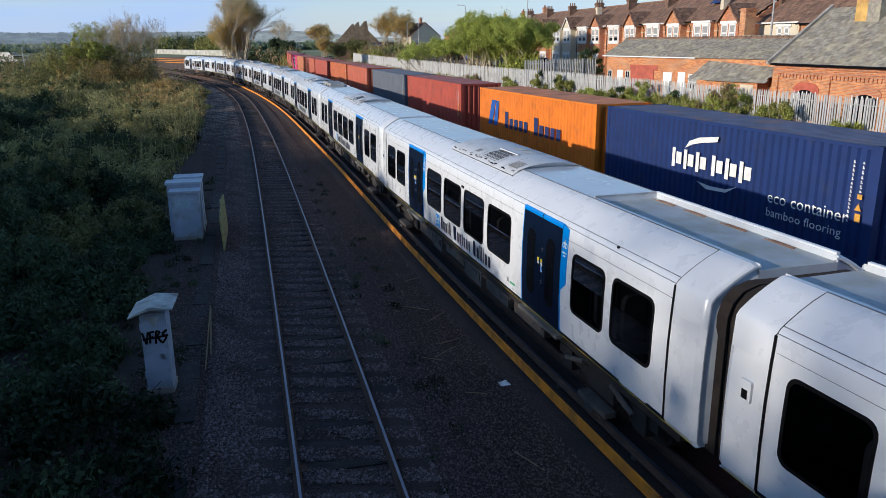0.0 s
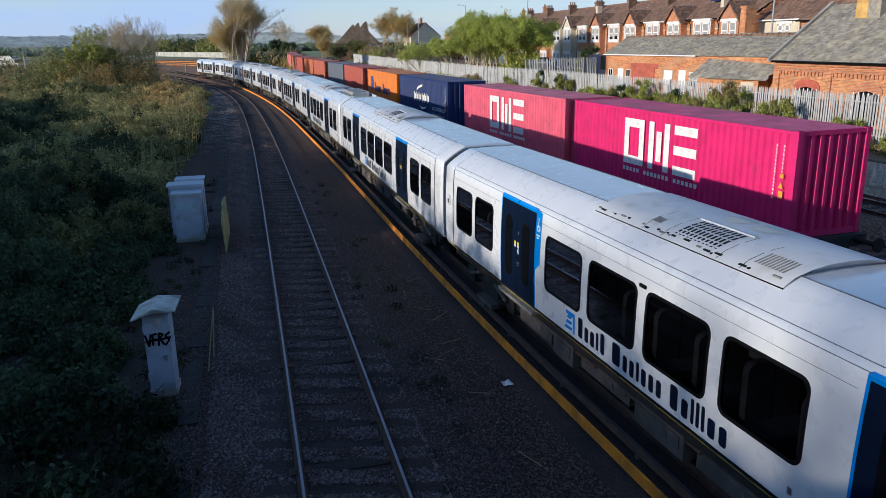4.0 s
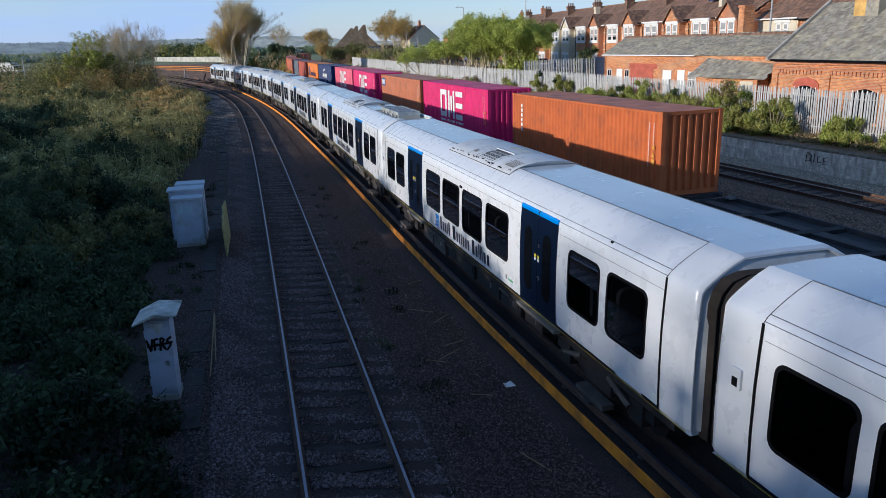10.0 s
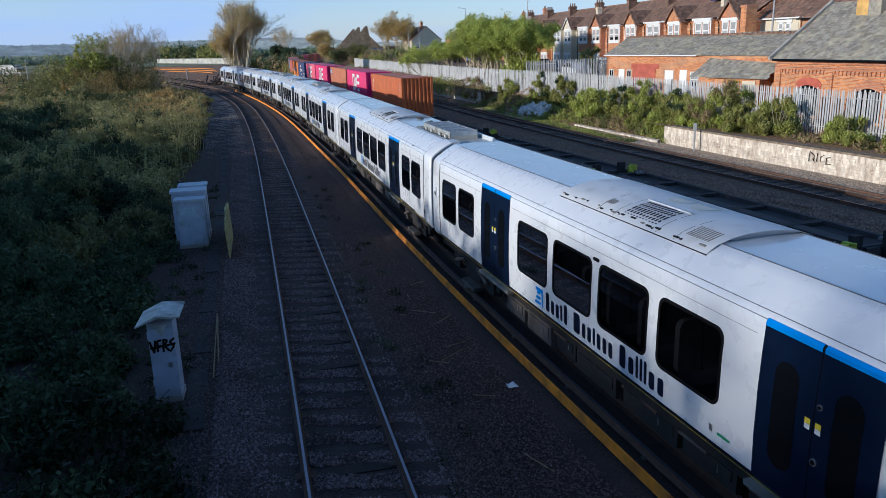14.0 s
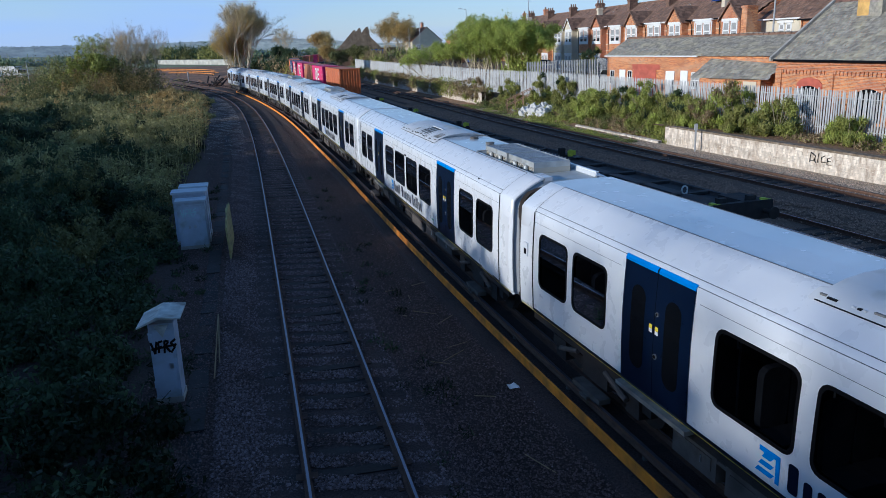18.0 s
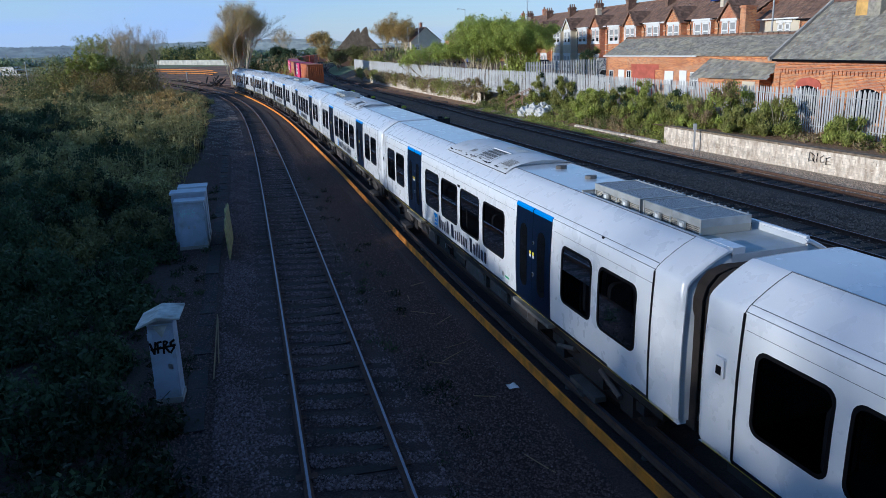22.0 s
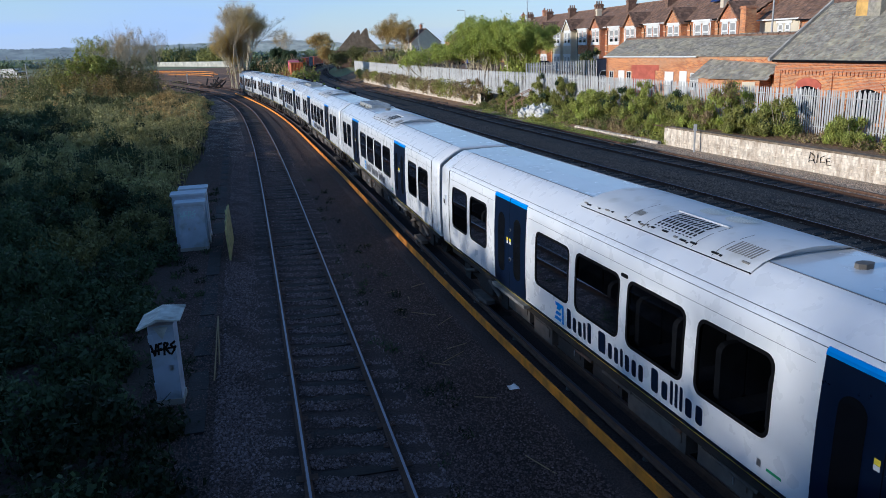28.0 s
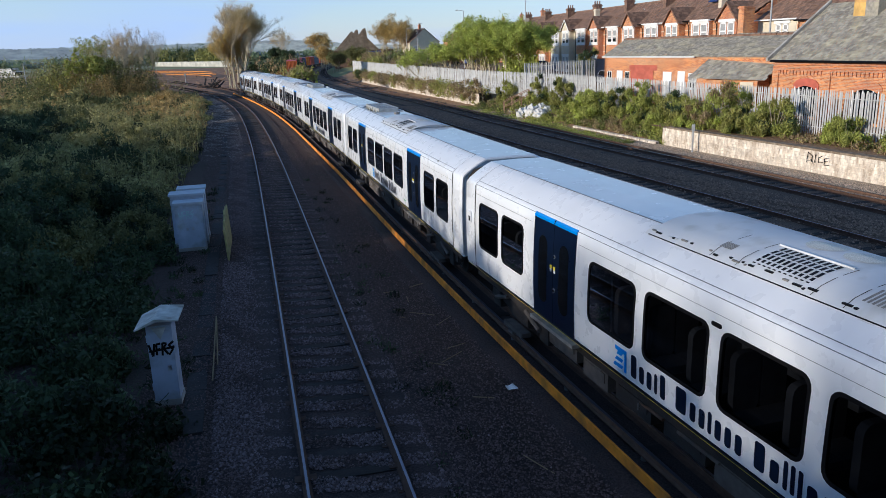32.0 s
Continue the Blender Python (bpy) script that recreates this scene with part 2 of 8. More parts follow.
M_YBOX = mat("weathered_yellow_board", (0.55, 0.34, 0.10), rough=0.8, vary=0.3, scale=2, dirt=(0.2, 0.15, 0.08), damt=0.5)

# ================= curves and mesh helpers =================


class Line:
    """A smooth plan curve through control points (x, y), with length s = 0 at y = 0; shift: metres to the right."""

    def __init__(self, pts, shift=0.0):
        P = np.array(pts, float)
        y, x, n = P[:, 1], P[:, 0], len(P)
        h = np.diff(y)
        A, b = np.eye(n), np.zeros(n)
        for i in range(1, n - 1):
            A[i, i - 1], A[i, i], A[i, i + 1] = h[i - 1], 2 * (h[i - 1] + h[i]), h[i]
            b[i] = 6 * ((x[i + 1] - x[i]) / h[i] - (x[i] - x[i - 1]) / h[i - 1])
        m = np.linalg.solve(A, b)
        Y = np.arange(y[0], y[-1], 0.1)
        i = np.clip(np.searchsorted(y, Y) - 1, 0, n - 2)
        a = (y[i + 1] - Y) / h[i]
        c = 1 - a
        X = a * x[i] + c * x[i + 1] + ((a ** 3 - a) * m[i] + (c ** 3 - c) * m[i + 1]) * h[i] ** 2 / 6
        self.fill(X, Y)
        if shift:
            self.fill(X + self.ty * shift, Y - self.tx * shift)

    def fill(self, X, Y):
        S = np.r_[0, np.cumsum(np.hypot(np.diff(X), np.diff(Y)))]
        self.X, self.Y, self.S = X, Y, S - np.interp(0, Y, S)
        self.tx, self.ty = np.gradient(X, self.S), np.gradient(Y, self.S)

    def at(self, s, side=0.0):
        x, y = np.interp(s, self.S, self.X), np.interp(s, self.S, self.Y)
        tx, ty = np.interp(s, self.S, self.tx), np.interp(s, self.S, self.ty)
        if s > self.S[-1]:
            x, y = x + tx * (s - self.S[-1]), y + ty * (s - self.S[-1])
        if s < self.S[0]:
            x, y = x + tx * (s - self.S[0]), y + ty * (s - self.S[0])
        k = math.hypot(tx, ty)
        return x + ty / k * side, y - tx / k * side, math.degrees(math.atan2(-tx, ty))

    def offset(self, d):
        o = Line([(0, 0), (0, 1), (0, 2)])
        o.fill(self.X + self.ty * d, self.Y - self.tx * d)
        return o

    def s_of_y(self, y):
        return float(np.interp(y, self.Y, self.S))


def mesh(name, verts, faces, mats, idx=None, smooth=False):
    me = bpy.data.meshes.new(name)
    me.from_pydata([tuple(v) for v in verts], [], faces)
    for m in (mats if isinstance(mats, (list, tuple)) else [mats]):
        me.materials.append(m)
    if idx is not None:
        me.polygons.foreach_set("material_index", idx)
    if smooth:
        me.polygons.foreach_set("use_smooth", [True] * len(faces))
    me.update()
    return me


class Geo:
    """Collects boxes and faces for one mesh."""

    def __init__(self):
        self.v, self.f, self.m = [], [], []

    def face(self, pts, m=0):
        n = len(self.v)
        self.v += [tuple(p) for p in pts]
        self.f.append(tuple(range(n, n + len(pts))))
        self.m.append(m)

    def box(self, x0, y0, z0, x1, y1, z1, m=0, M=None, bev=0.0):
        n = len(self.v)
        c = [(x, y, z) for z in (z0, z1) for y in (y0, y1) for x in (x0, x1)]
        if M is not None:
            c = [tuple(M @ Vector(p)) for p in c]
        self.v += c
        for q in ((0, 2, 3, 1), (4, 5, 7, 6), (0, 1, 5, 4), (2, 6, 7, 3), (0, 4, 6, 2), (1, 3, 7, 5)):
            self.f.append(tuple(n + i for i in q))
            self.m.append(m)

    def tube(self, a, b, r0, r1=None, n=6, m=0, cap=True):
        a, b = Vector(a), Vector(b)
        r1 = r0 if r1 is None else r1
        d = (b - a).normalized()
        u = d.orthogonal().normalized()
        w = d.cross(u)
        k = len(self.v)
        for p, r in ((a, r0), (b, r1)):
            for i in range(n):
                t = 2 * math.pi * i / n
                self.v.append(tuple(p + (u * math.cos(t) + w * math.sin(t)) * r))
        for i in range(n):
            j = (i + 1) % n
            self.f.append((k + i, k + j, k + n + j, k + n + i))
            self.m.append(m)
        if cap:
            self.f.append(tuple(k + n + i for i in range(n)))
            self.m.append(m)
            self.f.append(tuple(k + n - 1 - i for i in range(n)))
            self.m.append(m)

    def prism(self, poly, d0, d1, axis, m=0):
        """poly: 2D points; extruded along axis 0, 1 or 2 from d0 to d1."""
        def put(p, d):
            q = list(p)
            q.insert(axis, d)
            return tuple(q)
        k, n = len(self.v), len(poly)
        self.v += [put(p, d0) for p in poly] + [put(p, d1) for p in poly]
        for i in range(n):
            j = (i + 1) % n
            self.f.append((k + i, k + j, k + n + j, k + n + i))
            self.m.append(m)
        self.f.append(tuple(k + n - 1 - i for i in range(n)))
        self.m.append(m)
        self.f.append(tuple(k + n + i for i in range(n)))
        self.m.append(m)

    def mesh(self, name, mats, smooth=False):
        me = mesh(name, self.v, self.f, mats, self.m, smooth)
        bm = bmesh.new()
        bm.from_mesh(me)
        if smooth:
            bmesh.ops.remove_doubles(bm, verts=bm.verts, dist=0.0005)
        bmesh.ops.recalc_face_normals(bm, faces=bm.faces)
        bm.to_mesh(me)
        bm.free()
        if smooth:
            me.set_sharp_from_angle(angle=radians(28))
        return me


def part(name, geo, mats, parent=None, label="", at=None, smooth=False):
    me = geo.mesh(name, mats, smooth) if isinstance(geo, Geo) else geo
    ob = new(name, me)
    if parent is not None:
        ob.parent = parent
    if at is not None:
        ob.matrix_basis = at
    if label:
        tagged(ob, label)
    return ob


def rounded(x0, z0, x1, z1, r, n=4, mids=False):
    pts = []
    for cx, cz, a0 in ((x1 - r, z1 - r, 0), (x0 + r, z1 - r, 90), (x0 + r, z0 + r, 180), (x1 - r, z0 + r, 270)):
        for i in range(n + 1):
            a = radians(a0 + 90 * i / n)
            pts.append((cx + r * math.cos(a), cz + r * math.sin(a)))
        if mids and a0 in (90, 270):
            for t in (0.25, 0.5, 0.75):
                za, zb = (z1 - r, z0 + r) if a0 == 90 else (z0 + r, z1 - r)
                pts.append((x0 if a0 == 90 else x1, za + (zb - za) * t))
    return pts


# ================= the plan =================
LEFT_TRACK = Line([(4.95, -15), (1.1, 0), (-1.4, 10), (-3.92, 20), (-6.46, 30), (-11.65, 50), (-17.16, 70), (-23.24, 90), (-28.6, 105), (-36.9, 124), (-49, 145)])
TRAIN_SIDE = Line([(26, -60), (11.2, -15), (6.31, 0), (3.3, 9.53), (0.45, 19.12), (-2.2, 28.76), (-4.8, 38.44), (-7.6, 48.5), (-14.4, 72.1), (-21.25, 92.9), (-25.6, 105), (-33, 124), (-44, 147), (-60, 172)])
TRAIN_TRACK = TRAIN_SIDE.offset(1.40)
NEAR_MAIN = Line([(39.8, -55), (28.2, -20), (21.2, 0), (13.67, 22.3), (10.99, 30.56), (7.98, 39.5), (3.41, 54.3), (1.0, 62.4), (-3.2, 78), (-10.5, 104), (-18.0, 131), (-29.8, 180), (-37.6, 225), (-43, 275), (-44, 340), (-39, 430), (-25, 560)])
GOODS_TRACK = NEAR_MAIN.offset(-3.73)
MAIN_A = NEAR_MAIN.offset(-0.75)
MAIN_B = NEAR_MAIN.offset(4.25)

# ================= ground =================


def plan_offset(x, y):
    """Metres to the right of the near main rail, roughly."""
    xx = np.interp(y, NEAR_MAIN.Y, NEAR_MAIN.X)
    return (x - xx) * 0.955


def step(a, b, v):
    t = np.clip((v - a) / (b - a), 0, 1)
    return t * t * (3 - 2 * t)


def ground_height(x, y):
    d = plan_offset(x, y)
    z = -0.22 + 0.03 * np.sin(x * 1.7 + y * 0.9) * np.cos(y * 1.3 - x)
    near = step(50, 46, y)
    mid = 1 - near
    z = z + near * (1.15 * step(9.0, 9.6, d)) + mid * (1.1 * step(6.8, 11.0, d))
    z = z + (1.0 + 0.6 * step(68, 80, y) * step(200, 150, y)) * step(11.5, 17, d)
    xl = np.interp(y, LEFT_TRACK.Y, LEFT_TRACK.X)
    left = np.where(y < 140, xl - x, 0)
    z = z + 0.35 * step(3.5, 8.0, left) * step(150, 110, y)
    r = np.hypot(x, y)
    z = z + 8 * step(900, 1700, r) * (0.7 + 0.3 * np.sin(x * 0.004 + 1) * np.cos(y * 0.003)) * step(900, -400, x + 0.2 * y)
    return z


M_YARD = mat("rusty_brown_yard", (0.30, 0.15, 0.07), rough=0.95, vary=0.6, scale=0.5, dirt=(0.05, 0.03, 0.02), dscale=0.12, damt=0.9, bump=0.8, bscale=2)


def make_ground():
    ax = np.r_[np.linspace(-4000, -300, 16), np.linspace(-260, -70, 12), np.arange(-64, 70, 1.0), np.linspace(80, 300, 10), np.linspace(400, 4000, 12)]
    ay = np.r_[np.linspace(-600, -30, 8), np.arange(-24, 60, 1.0), np.arange(60, 200, 2.5), np.linspace(205, 600, 30), np.linspace(650, 4500, 24)]
    X, Y = np.meshgrid(ax, ay)
    Z = ground_height(X, Y)
    n = len(ax)
    verts = np.c_[X.ravel(), Y.ravel(), Z.ravel()].tolist()
    faces = [(j * n + i, j * n + i + 1, (j + 1) * n + i + 1, (j + 1) * n + i) for j in range(len(ay) - 1) for i in range(n - 1)]
    mi = []
    for j in range(len(ay) - 1):
        for i in range(n - 1):
            cx, cy = (ax[i] + ax[i + 1]) / 2, (ay[j] + ay[j + 1]) / 2
            d = float(plan_offset(cx, cy))
            mi.append(3 if -150 < cx < -24 and 112 < cy < 350 and d < -6 else 1 if (math.hypot(cx, cy) > 190 or cx < -70) else 2 if d > 6.6 and cy < 190 else 0)
    ob = new("ground", mesh("ground", verts, faces, [M_GROUND, M_FIELD, M_BANK, M_YARD], mi, smooth=True))
    tagged(ob, "dark bare earth and rough grass of a railway yard", "ground", kind="structure")


def strip(line, s0, s1, ds, section, name, mats, idx=None, closed=False):
    """Sweeps a cross-section [(side, z), ...] along a line."""
    S = np.arange(s0, s1 + ds * 0.5, ds)
    verts, faces, mi, n = [], [], [], len(section)
    for s in S:
        for side, z in section:
            x, y, _ = line.at(s, side)
            verts.append((x, y, z))
    k = n if closed else n - 1
    for j in range(len(S) - 1):
        for i in range(k):
            i2 = (i + 1) % n
            faces.append((j * n + i, j * n + i2, (j + 1) * n + i2, (j + 1) * n + i))
            mi.append(idx[i] if idx else 0)
    return mesh(name, verts, faces, mats, mi)


RAIL_SECTION = [(-0.034, -0.016), (-0.021, 0.0), (0.021, 0.0), (0.034, -0.016), (0.012, -0.05), (0.012, -0.12), (0.07, -0.14), (0.07, -0.155), (-0.07, -0.155), (-0.07, -0.14), (-0.012, -0.12), (-0.012, -0.05)]


def sweep_rail(line, side, s0, s1, ds, name):
    sec = [(side + a, z) for a, z in RAIL_SECTION]
    return strip(line, s0, s1, ds, sec, name, [M_RAIL, M_RAILTOP], [0, 1, 0] + [0] * 9, closed=True)


def sleeper_mesh():
    g = Geo()
    g.box(-1.28, -0.125, -0.26, 1.28, 0.125, -0.15)
    for x in (-0.74, 0.74):
        g.box(x - 0.17, -0.09, -0.155, x + 0.17, 0.09, -0.135, 1)
    return g.mesh("sleeper", [M_SLEEPER, M_RAIL])


def make_track(name, line, s0, s1, label, ds=1.0, gauge=0.74, singly=0, bed=2.0, bedm=None, right=2.0):
    sec = [(-bed - 0.5, -0.30), (-bed, -0.165), (-0.95, -0.14), (-0.6, -0.165), (0.6, -0.165), (0.95, -0.14), (right, -0.165), (right + 0.5, -0.30)]
    base = new(name, strip(line, s0, s1, ds, sec, name, bedm or M_BALLAST))
    tagged(base, label, "railway track", kind="structure")
    for side in (-gauge, gauge):
        part("rail", sweep_rail(line, side, s0, s1, ds, "rail"), None, base)
    sm = SLEEPER
    n, rest = 0, Geo()
    rng = random.Random(name)
    s = s0
    while s < s1:
        x, y, a = line.at(s)
        m = pose(x, y, rng.uniform(-0.02, 0.012), 0, rng.uniform(-0.6, 0.6), a + rng.uniform(-1.2, 1.2))
        if n < singly:
            part("sleeper", sm, None, base, at=m)
        else:
            rest.box(-1.28, -0.125, -0.26, 1.28, 0.125, -0.15, M=m)
        n += 1
        s += 0.68
    if rest.v:
        tagged(part("sleepers", rest, M_SLEEPER, base), "row of dark sleepers", kind="stuff")
    return base


SLEEPER = sleeper_mesh()
make_ground()
make_track("track_1", LEFT_TRACK, 2.0, 138, "rusty-sided running rails on dark worn sleepers in dirty ballast", singly=190)
make_track("track_2", TRAIN_TRACK, -40, 150, "railway track under the white train", singly=0)
make_track("track_3", GOODS_TRACK, -10, 330, "goods line track in dark ballast", ds=2.0)
make_track("track_4", MAIN_A, -10, 420, "main line track with brown rusty rails and dark ballast", ds=2.0, bedm=M_MAINBED)
make_track("track_5", MAIN_B, -10, 420, "main line track beside a pale retaining wall", ds=2.0, bedm=M_MAINBED, right=1.0)


def sheet(name, line, s0, s1, sec, material, label):
    tagged(new(name, strip(line, s0, s1, 1.0, sec, name, material)), label, "ground", kind="structure")


sheet("verge", NEAR_MAIN, -5, 62, [(5.1, -0.20), (5.5, -0.15), (6.7, -0.15), (7.9, -0.12), (8.2, -0.2)], M_GRAVEL, "pale gravel verge at the foot of the wall")
sheet("cess", NEAR_MAIN, -5, 90, [(1.2, -0.23), (1.6, -0.175), (2.2, -0.17), (2.6, -0.23)], M_MAINBED, "brown ballast between the main line tracks")
sheet("bank", NEAR_MAIN, -5, 48.6, [(8.2, 0.88), (8.9, 0.93), (10.2, 0.98)], M_BANK, "earth bank with dead leaves above the wall")


def conductor(name, line, side, s0, s1, label, board=0):
    """Conductor rail on pots, with a yellow guard board on one side."""
    sec = [(side - 0.075, -0.06), (side - 0.075, -0.04), (side - 0.032, -0.025), (side - 0.032, 0.05), (side + 0.032, 0.05), (side + 0.032, -0.025), (side + 0.075, -0.04), (side + 0.075, -0.06)]
    ob = new(name, strip(line, s0, s1, 1.0, sec, name, [M_COND, M_RAILTOP if board else M_COND], [0, 0, 0, 1, 0, 0, 0, 0], closed=True))
    tagged(ob, label, "conductor rail", kind="structure")
    pot = Geo()
    pot.tube((0, 0, -0.2), (0, 0, -0.05), 0.07, 0.05, 8)
    pot = pot.mesh("insulator", M_GREYPART)
    s = s0
    while s < s1:
        x, y, a = line.at(s, side)
        part("insulator", pot, None, ob, at=pose(x, y, 0))
        s += 2.7
    if board:
        s = s0
        while s < s1 - 0.1:
            e = min(s + 3.05, s1)
            bsec = [(side + board * 0.42 - 0.02, -0.10), (side + board * 0.42 - 0.02, 0.09), (side + board * 0.42 + 0.02, 0.09), (side + board * 0.42 + 0.02, -0.10)]
            me = strip(line, s, e - 0.025, (e - 0.025 - s) / 3.0, bsec, "guard_board", M_YELLOW, closed=True)
            part("guard_board", me, None, ob)
            s = e
    return ob


conductor("conductor_rail_1", TRAIN_TRACK, -1.3, -2, 128, "rusty conductor rail with yellow guard boards beside the train", board=-1)
conductor("conductor_rail_2", MAIN_B, 1.2, -5, 240, "brown rusty conductor rail")
conductor("conductor_rail_3", MAIN_A, -1.2, -5, 240, "brown rusty conductor rail")

# ================= train =================
CAR_L = 20.0
PITCH = 20.4
SIDE = [(1.34, 0.93), (1.385, 1.02), (1.40, 1.60), (1.395, 2.2), (1.375, 2.65), (1.35, 3.03), (1.30, 3.10), (1.20, 3.18), (1.04, 3.29), (0.88, 3.385), (0.70, 3.47), (0.62, 3.472), (0.0, 3.485)]
WELL_Y, WELL_Z = 4.45, 3.385   # length and floor of the roof recess
WINDOWS = [(1.18, 2.36), (2.65, 3.80), (6.80, 8.22), (8.54, 10.02), (10.31, 11.80), (12.10, 13.54), (16.38, 17.54), (17.80, 18.96)]
DOORS = [(4.29, 6.07), (14.05, 15.82)]


def side_x(z):
    return float(np.interp(z, [p[1] for p in SIDE], [p[0] for p in SIDE]))


def clip_z(poly, z, keep):
    """The part of a convex (y, z) polygon above (keep 1) or below (keep -1) a height."""
    res = []
    for i, p in enumerate(poly):
        q = poly[(i + 1) % len(poly)]
        a, b = (p[1] - z) * keep, (q[1] - z) * keep
        if a >= 0:
            res.append(p)
        if a * b < 0:
            t = a / (a - b)
            res.append((p[0] + (q[0] - p[0]) * t, p[1] + (q[1] - p[1]) * t))
    return res


def panel_on_side(g, sgn, poly, out, m=0, thick=0.0):
    """A plate that follows the curve of the body side: convex poly of (y, z)."""
    zs = [p[1] for p in poly]
    cuts = [min(zs)] + [z for _, z in SIDE if min(zs) + 1e-4 < z < max(zs) - 1e-4] + [max(zs)]
    for z0, z1 in zip(cuts[:-1], cuts[1:]):
        q = clip_z(clip_z(poly, z0, 1), z1, -1)
        if len(q) > 2:
            g.face([(sgn * (side_x(z) + out), y, z) for y, z in q], m)
    pts = [(sgn * (side_x(z) + out), y, z) for y, z in poly]
    if thick:
        back = [(sgn * (side_x(z) + out - thick), y, z) for y, z in poly]
        n = len(poly)
        for i in range(n):
            j = (i + 1) % n
            g.face([pts[i], pts[j], back[j], back[i]], m)


def ring_on_side(g, sgn, outer, inner, out, thick, m=0):
    n = len(outer)
    P = lambda q, o: (sgn * (side_x(q[1]) + o), q[0], q[1])
    for i in range(n):
        j = (i + 1) % n
        g.face([P(outer[i], out), P(outer[j], out), P(inner[j], out), P(inner[i], out)], m)
        g.face([P(outer[i], out), P(outer[j], out), P(outer[j], out - thick), P(outer[i], out - thick)], m)
        g.face([P(inner[i], out), P(inner[j], out), P(inner[j], out - thick), P(inner[i], out - thick)], m)


def glass_material():
    m = bpy.data.materials.new("tinted_window_glass")
    m.use_nodes = True
    nt = m.node_tree
    nt.nodes.remove(nt.nodes["Principled BSDF"])
    tr = nt.nodes.new("ShaderNodeBsdfTransparent")
    tr.inputs[0].default_value = (0.17, 0.175, 0.185, 1)
    gl = nt.nodes.new("ShaderNodeBsdfGlossy")
    gl.inputs["Roughness"].default_value = 0.03
    fr = nt.nodes.new("ShaderNodeFresnel")
    fr.inputs[0].default_value = 1.13
    mx = nt.nodes.new("ShaderNodeMixShader")
    nt.links.new(fr.outputs[0], mx.inputs[0])
    nt.links.new(tr.outputs[0], mx.inputs[1])
    nt.links.new(gl.outputs[0], mx.inputs[2])
    nt.links.new(mx.outputs[0], nt.nodes["Material Output"].inputs[0])
    return m


M_WINDOW = glass_material()


def car_body(well):
    """Shell with window openings; y runs from 0 (near end) to CAR_L; well 1 or -1 cuts a recess into the roof at the near or far end."""
    wy = {1: (0.0, WELL_Y), -1: (CAR_L - WELL_Y, CAR_L), 0: (9e9, 9e9)}[well]
    ys = sorted({0.0, 0.10, 0.74, CAR_L - 0.74, CAR_L - 0.10, CAR_L, WELL_Y, CAR_L - WELL_Y} | {v for w in WINDOWS for v in w})
    prof = [(-x, z) for x, z in SIDE] + [(x, z) for x, z in reversed(SIDE[:-1])]
    n = len(prof)
    verts, faces, mi, soft = [], [], [], []

    def ring(y, k, kz):
        verts.extend((x * k, y, 0.93 + (z - 0.93) * kz) for x, z in prof)
        return len(verts) - n
    for y in ys:
        end = y in (0.0, CAR_L)
        ring(y, 0.965 if end else 1.0, 0.99 if end else 1.0)
    for j in range(len(ys) - 1):
        a, b = ys[j], ys[j + 1]
        win = any(a >= w0 - 1e-6 and b <= w1 + 1e-6 for w0, w1 in WINDOWS)
        for i in range(n - 1):
            z0, z1 = sorted((prof[i][1], prof[i + 1][1]))
            if win and z0 >= 1.59 and z1 <= 2.66:
                continue
            if z0 > 3.4715 and a >= wy[0] - 1e-6 and b <= wy[1] + 1e-6:
                continue
            faces.append((j * n + i, j * n + i + 1, (j + 1) * n + i + 1, (j + 1) * n + i))
            mi.append(1 if z0 >= 3.465 else 0)
            soft.append(2.6 < z0 < 3.465)
    for y, first, sgn in ((0.0, 0, 1), (CAR_L, (len(ys) - 1) * n, -1)):
        rings = [first, ring(y, 0.952, 0.978), ring(y + sgn * 0.04, 0.945, 0.972), ring(y - sgn * 0.05, 0.79, 0.85), ring(y + sgn * 0.26, 0.78, 0.84)]
        for a, b, m in zip(rings[:-1], rings[1:], (0, 0, 2, 2)):
            for i in range(n - 1):
                if well * sgn == 1 and prof[i][1] > 3.4715 and prof[i + 1][1] > 3.4715:
                    continue
                faces.append((a + i, b + i, b + i + 1, a + i + 1))
                mi.append(m)
                soft.append(False)
        faces.append(tuple(rings[4] + i for i in range(n)))
        mi.append(2)
        soft.append(False)
    k = len(verts)
    verts += [(-1.34, 0, 0.93), (1.34, 0, 0.93), (1.34, CAR_L, 0.93), (-1.34, CAR_L, 0.93)]
    faces.append((k, k + 1, k + 2, k + 3))
    mi.append(0)
    soft.append(False)
    # the rounded corners of the window openings
    for a, b in WINDOWS:
        for sgn in (-1, 1):
            for cy, cz, ey, ez, a0 in ((b - 0.13, 2.51, b, 2.65, 0), (a + 0.13, 2.51, a, 2.65, 90), (a + 0.13, 1.725, a, 1.60, 180), (b - 0.13, 1.725, b, 1.60, 270)):
                k = len(verts)
                verts.append((sgn * side_x(ez), ey, ez))
                for i in range(6):
                    t = radians(a0 + 18 * i)
                    yy = min(b, max(a, cy + 0.15 * math.cos(t)))
                    zz = min(2.65, max(1.60, cz + 0.15 * math.sin(t)))
                    verts.append((sgn * side_x(zz), yy, zz))
                for i in range(5):
                    faces.append((k, k + 1 + i, k + 2 + i))
                    mi.append(0)
                    soft.append(False)
    me = mesh("body", verts, faces, [M_WHITE, M_ROOF, M_ENDGREY], mi)
    me.polygons.foreach_set("use_smooth", soft)
    return me


_car_cache = {}


def cached(key, fn):
    if key not in _car_cache:
        _car_cache[key] = fn()
    return _car_cache[key]


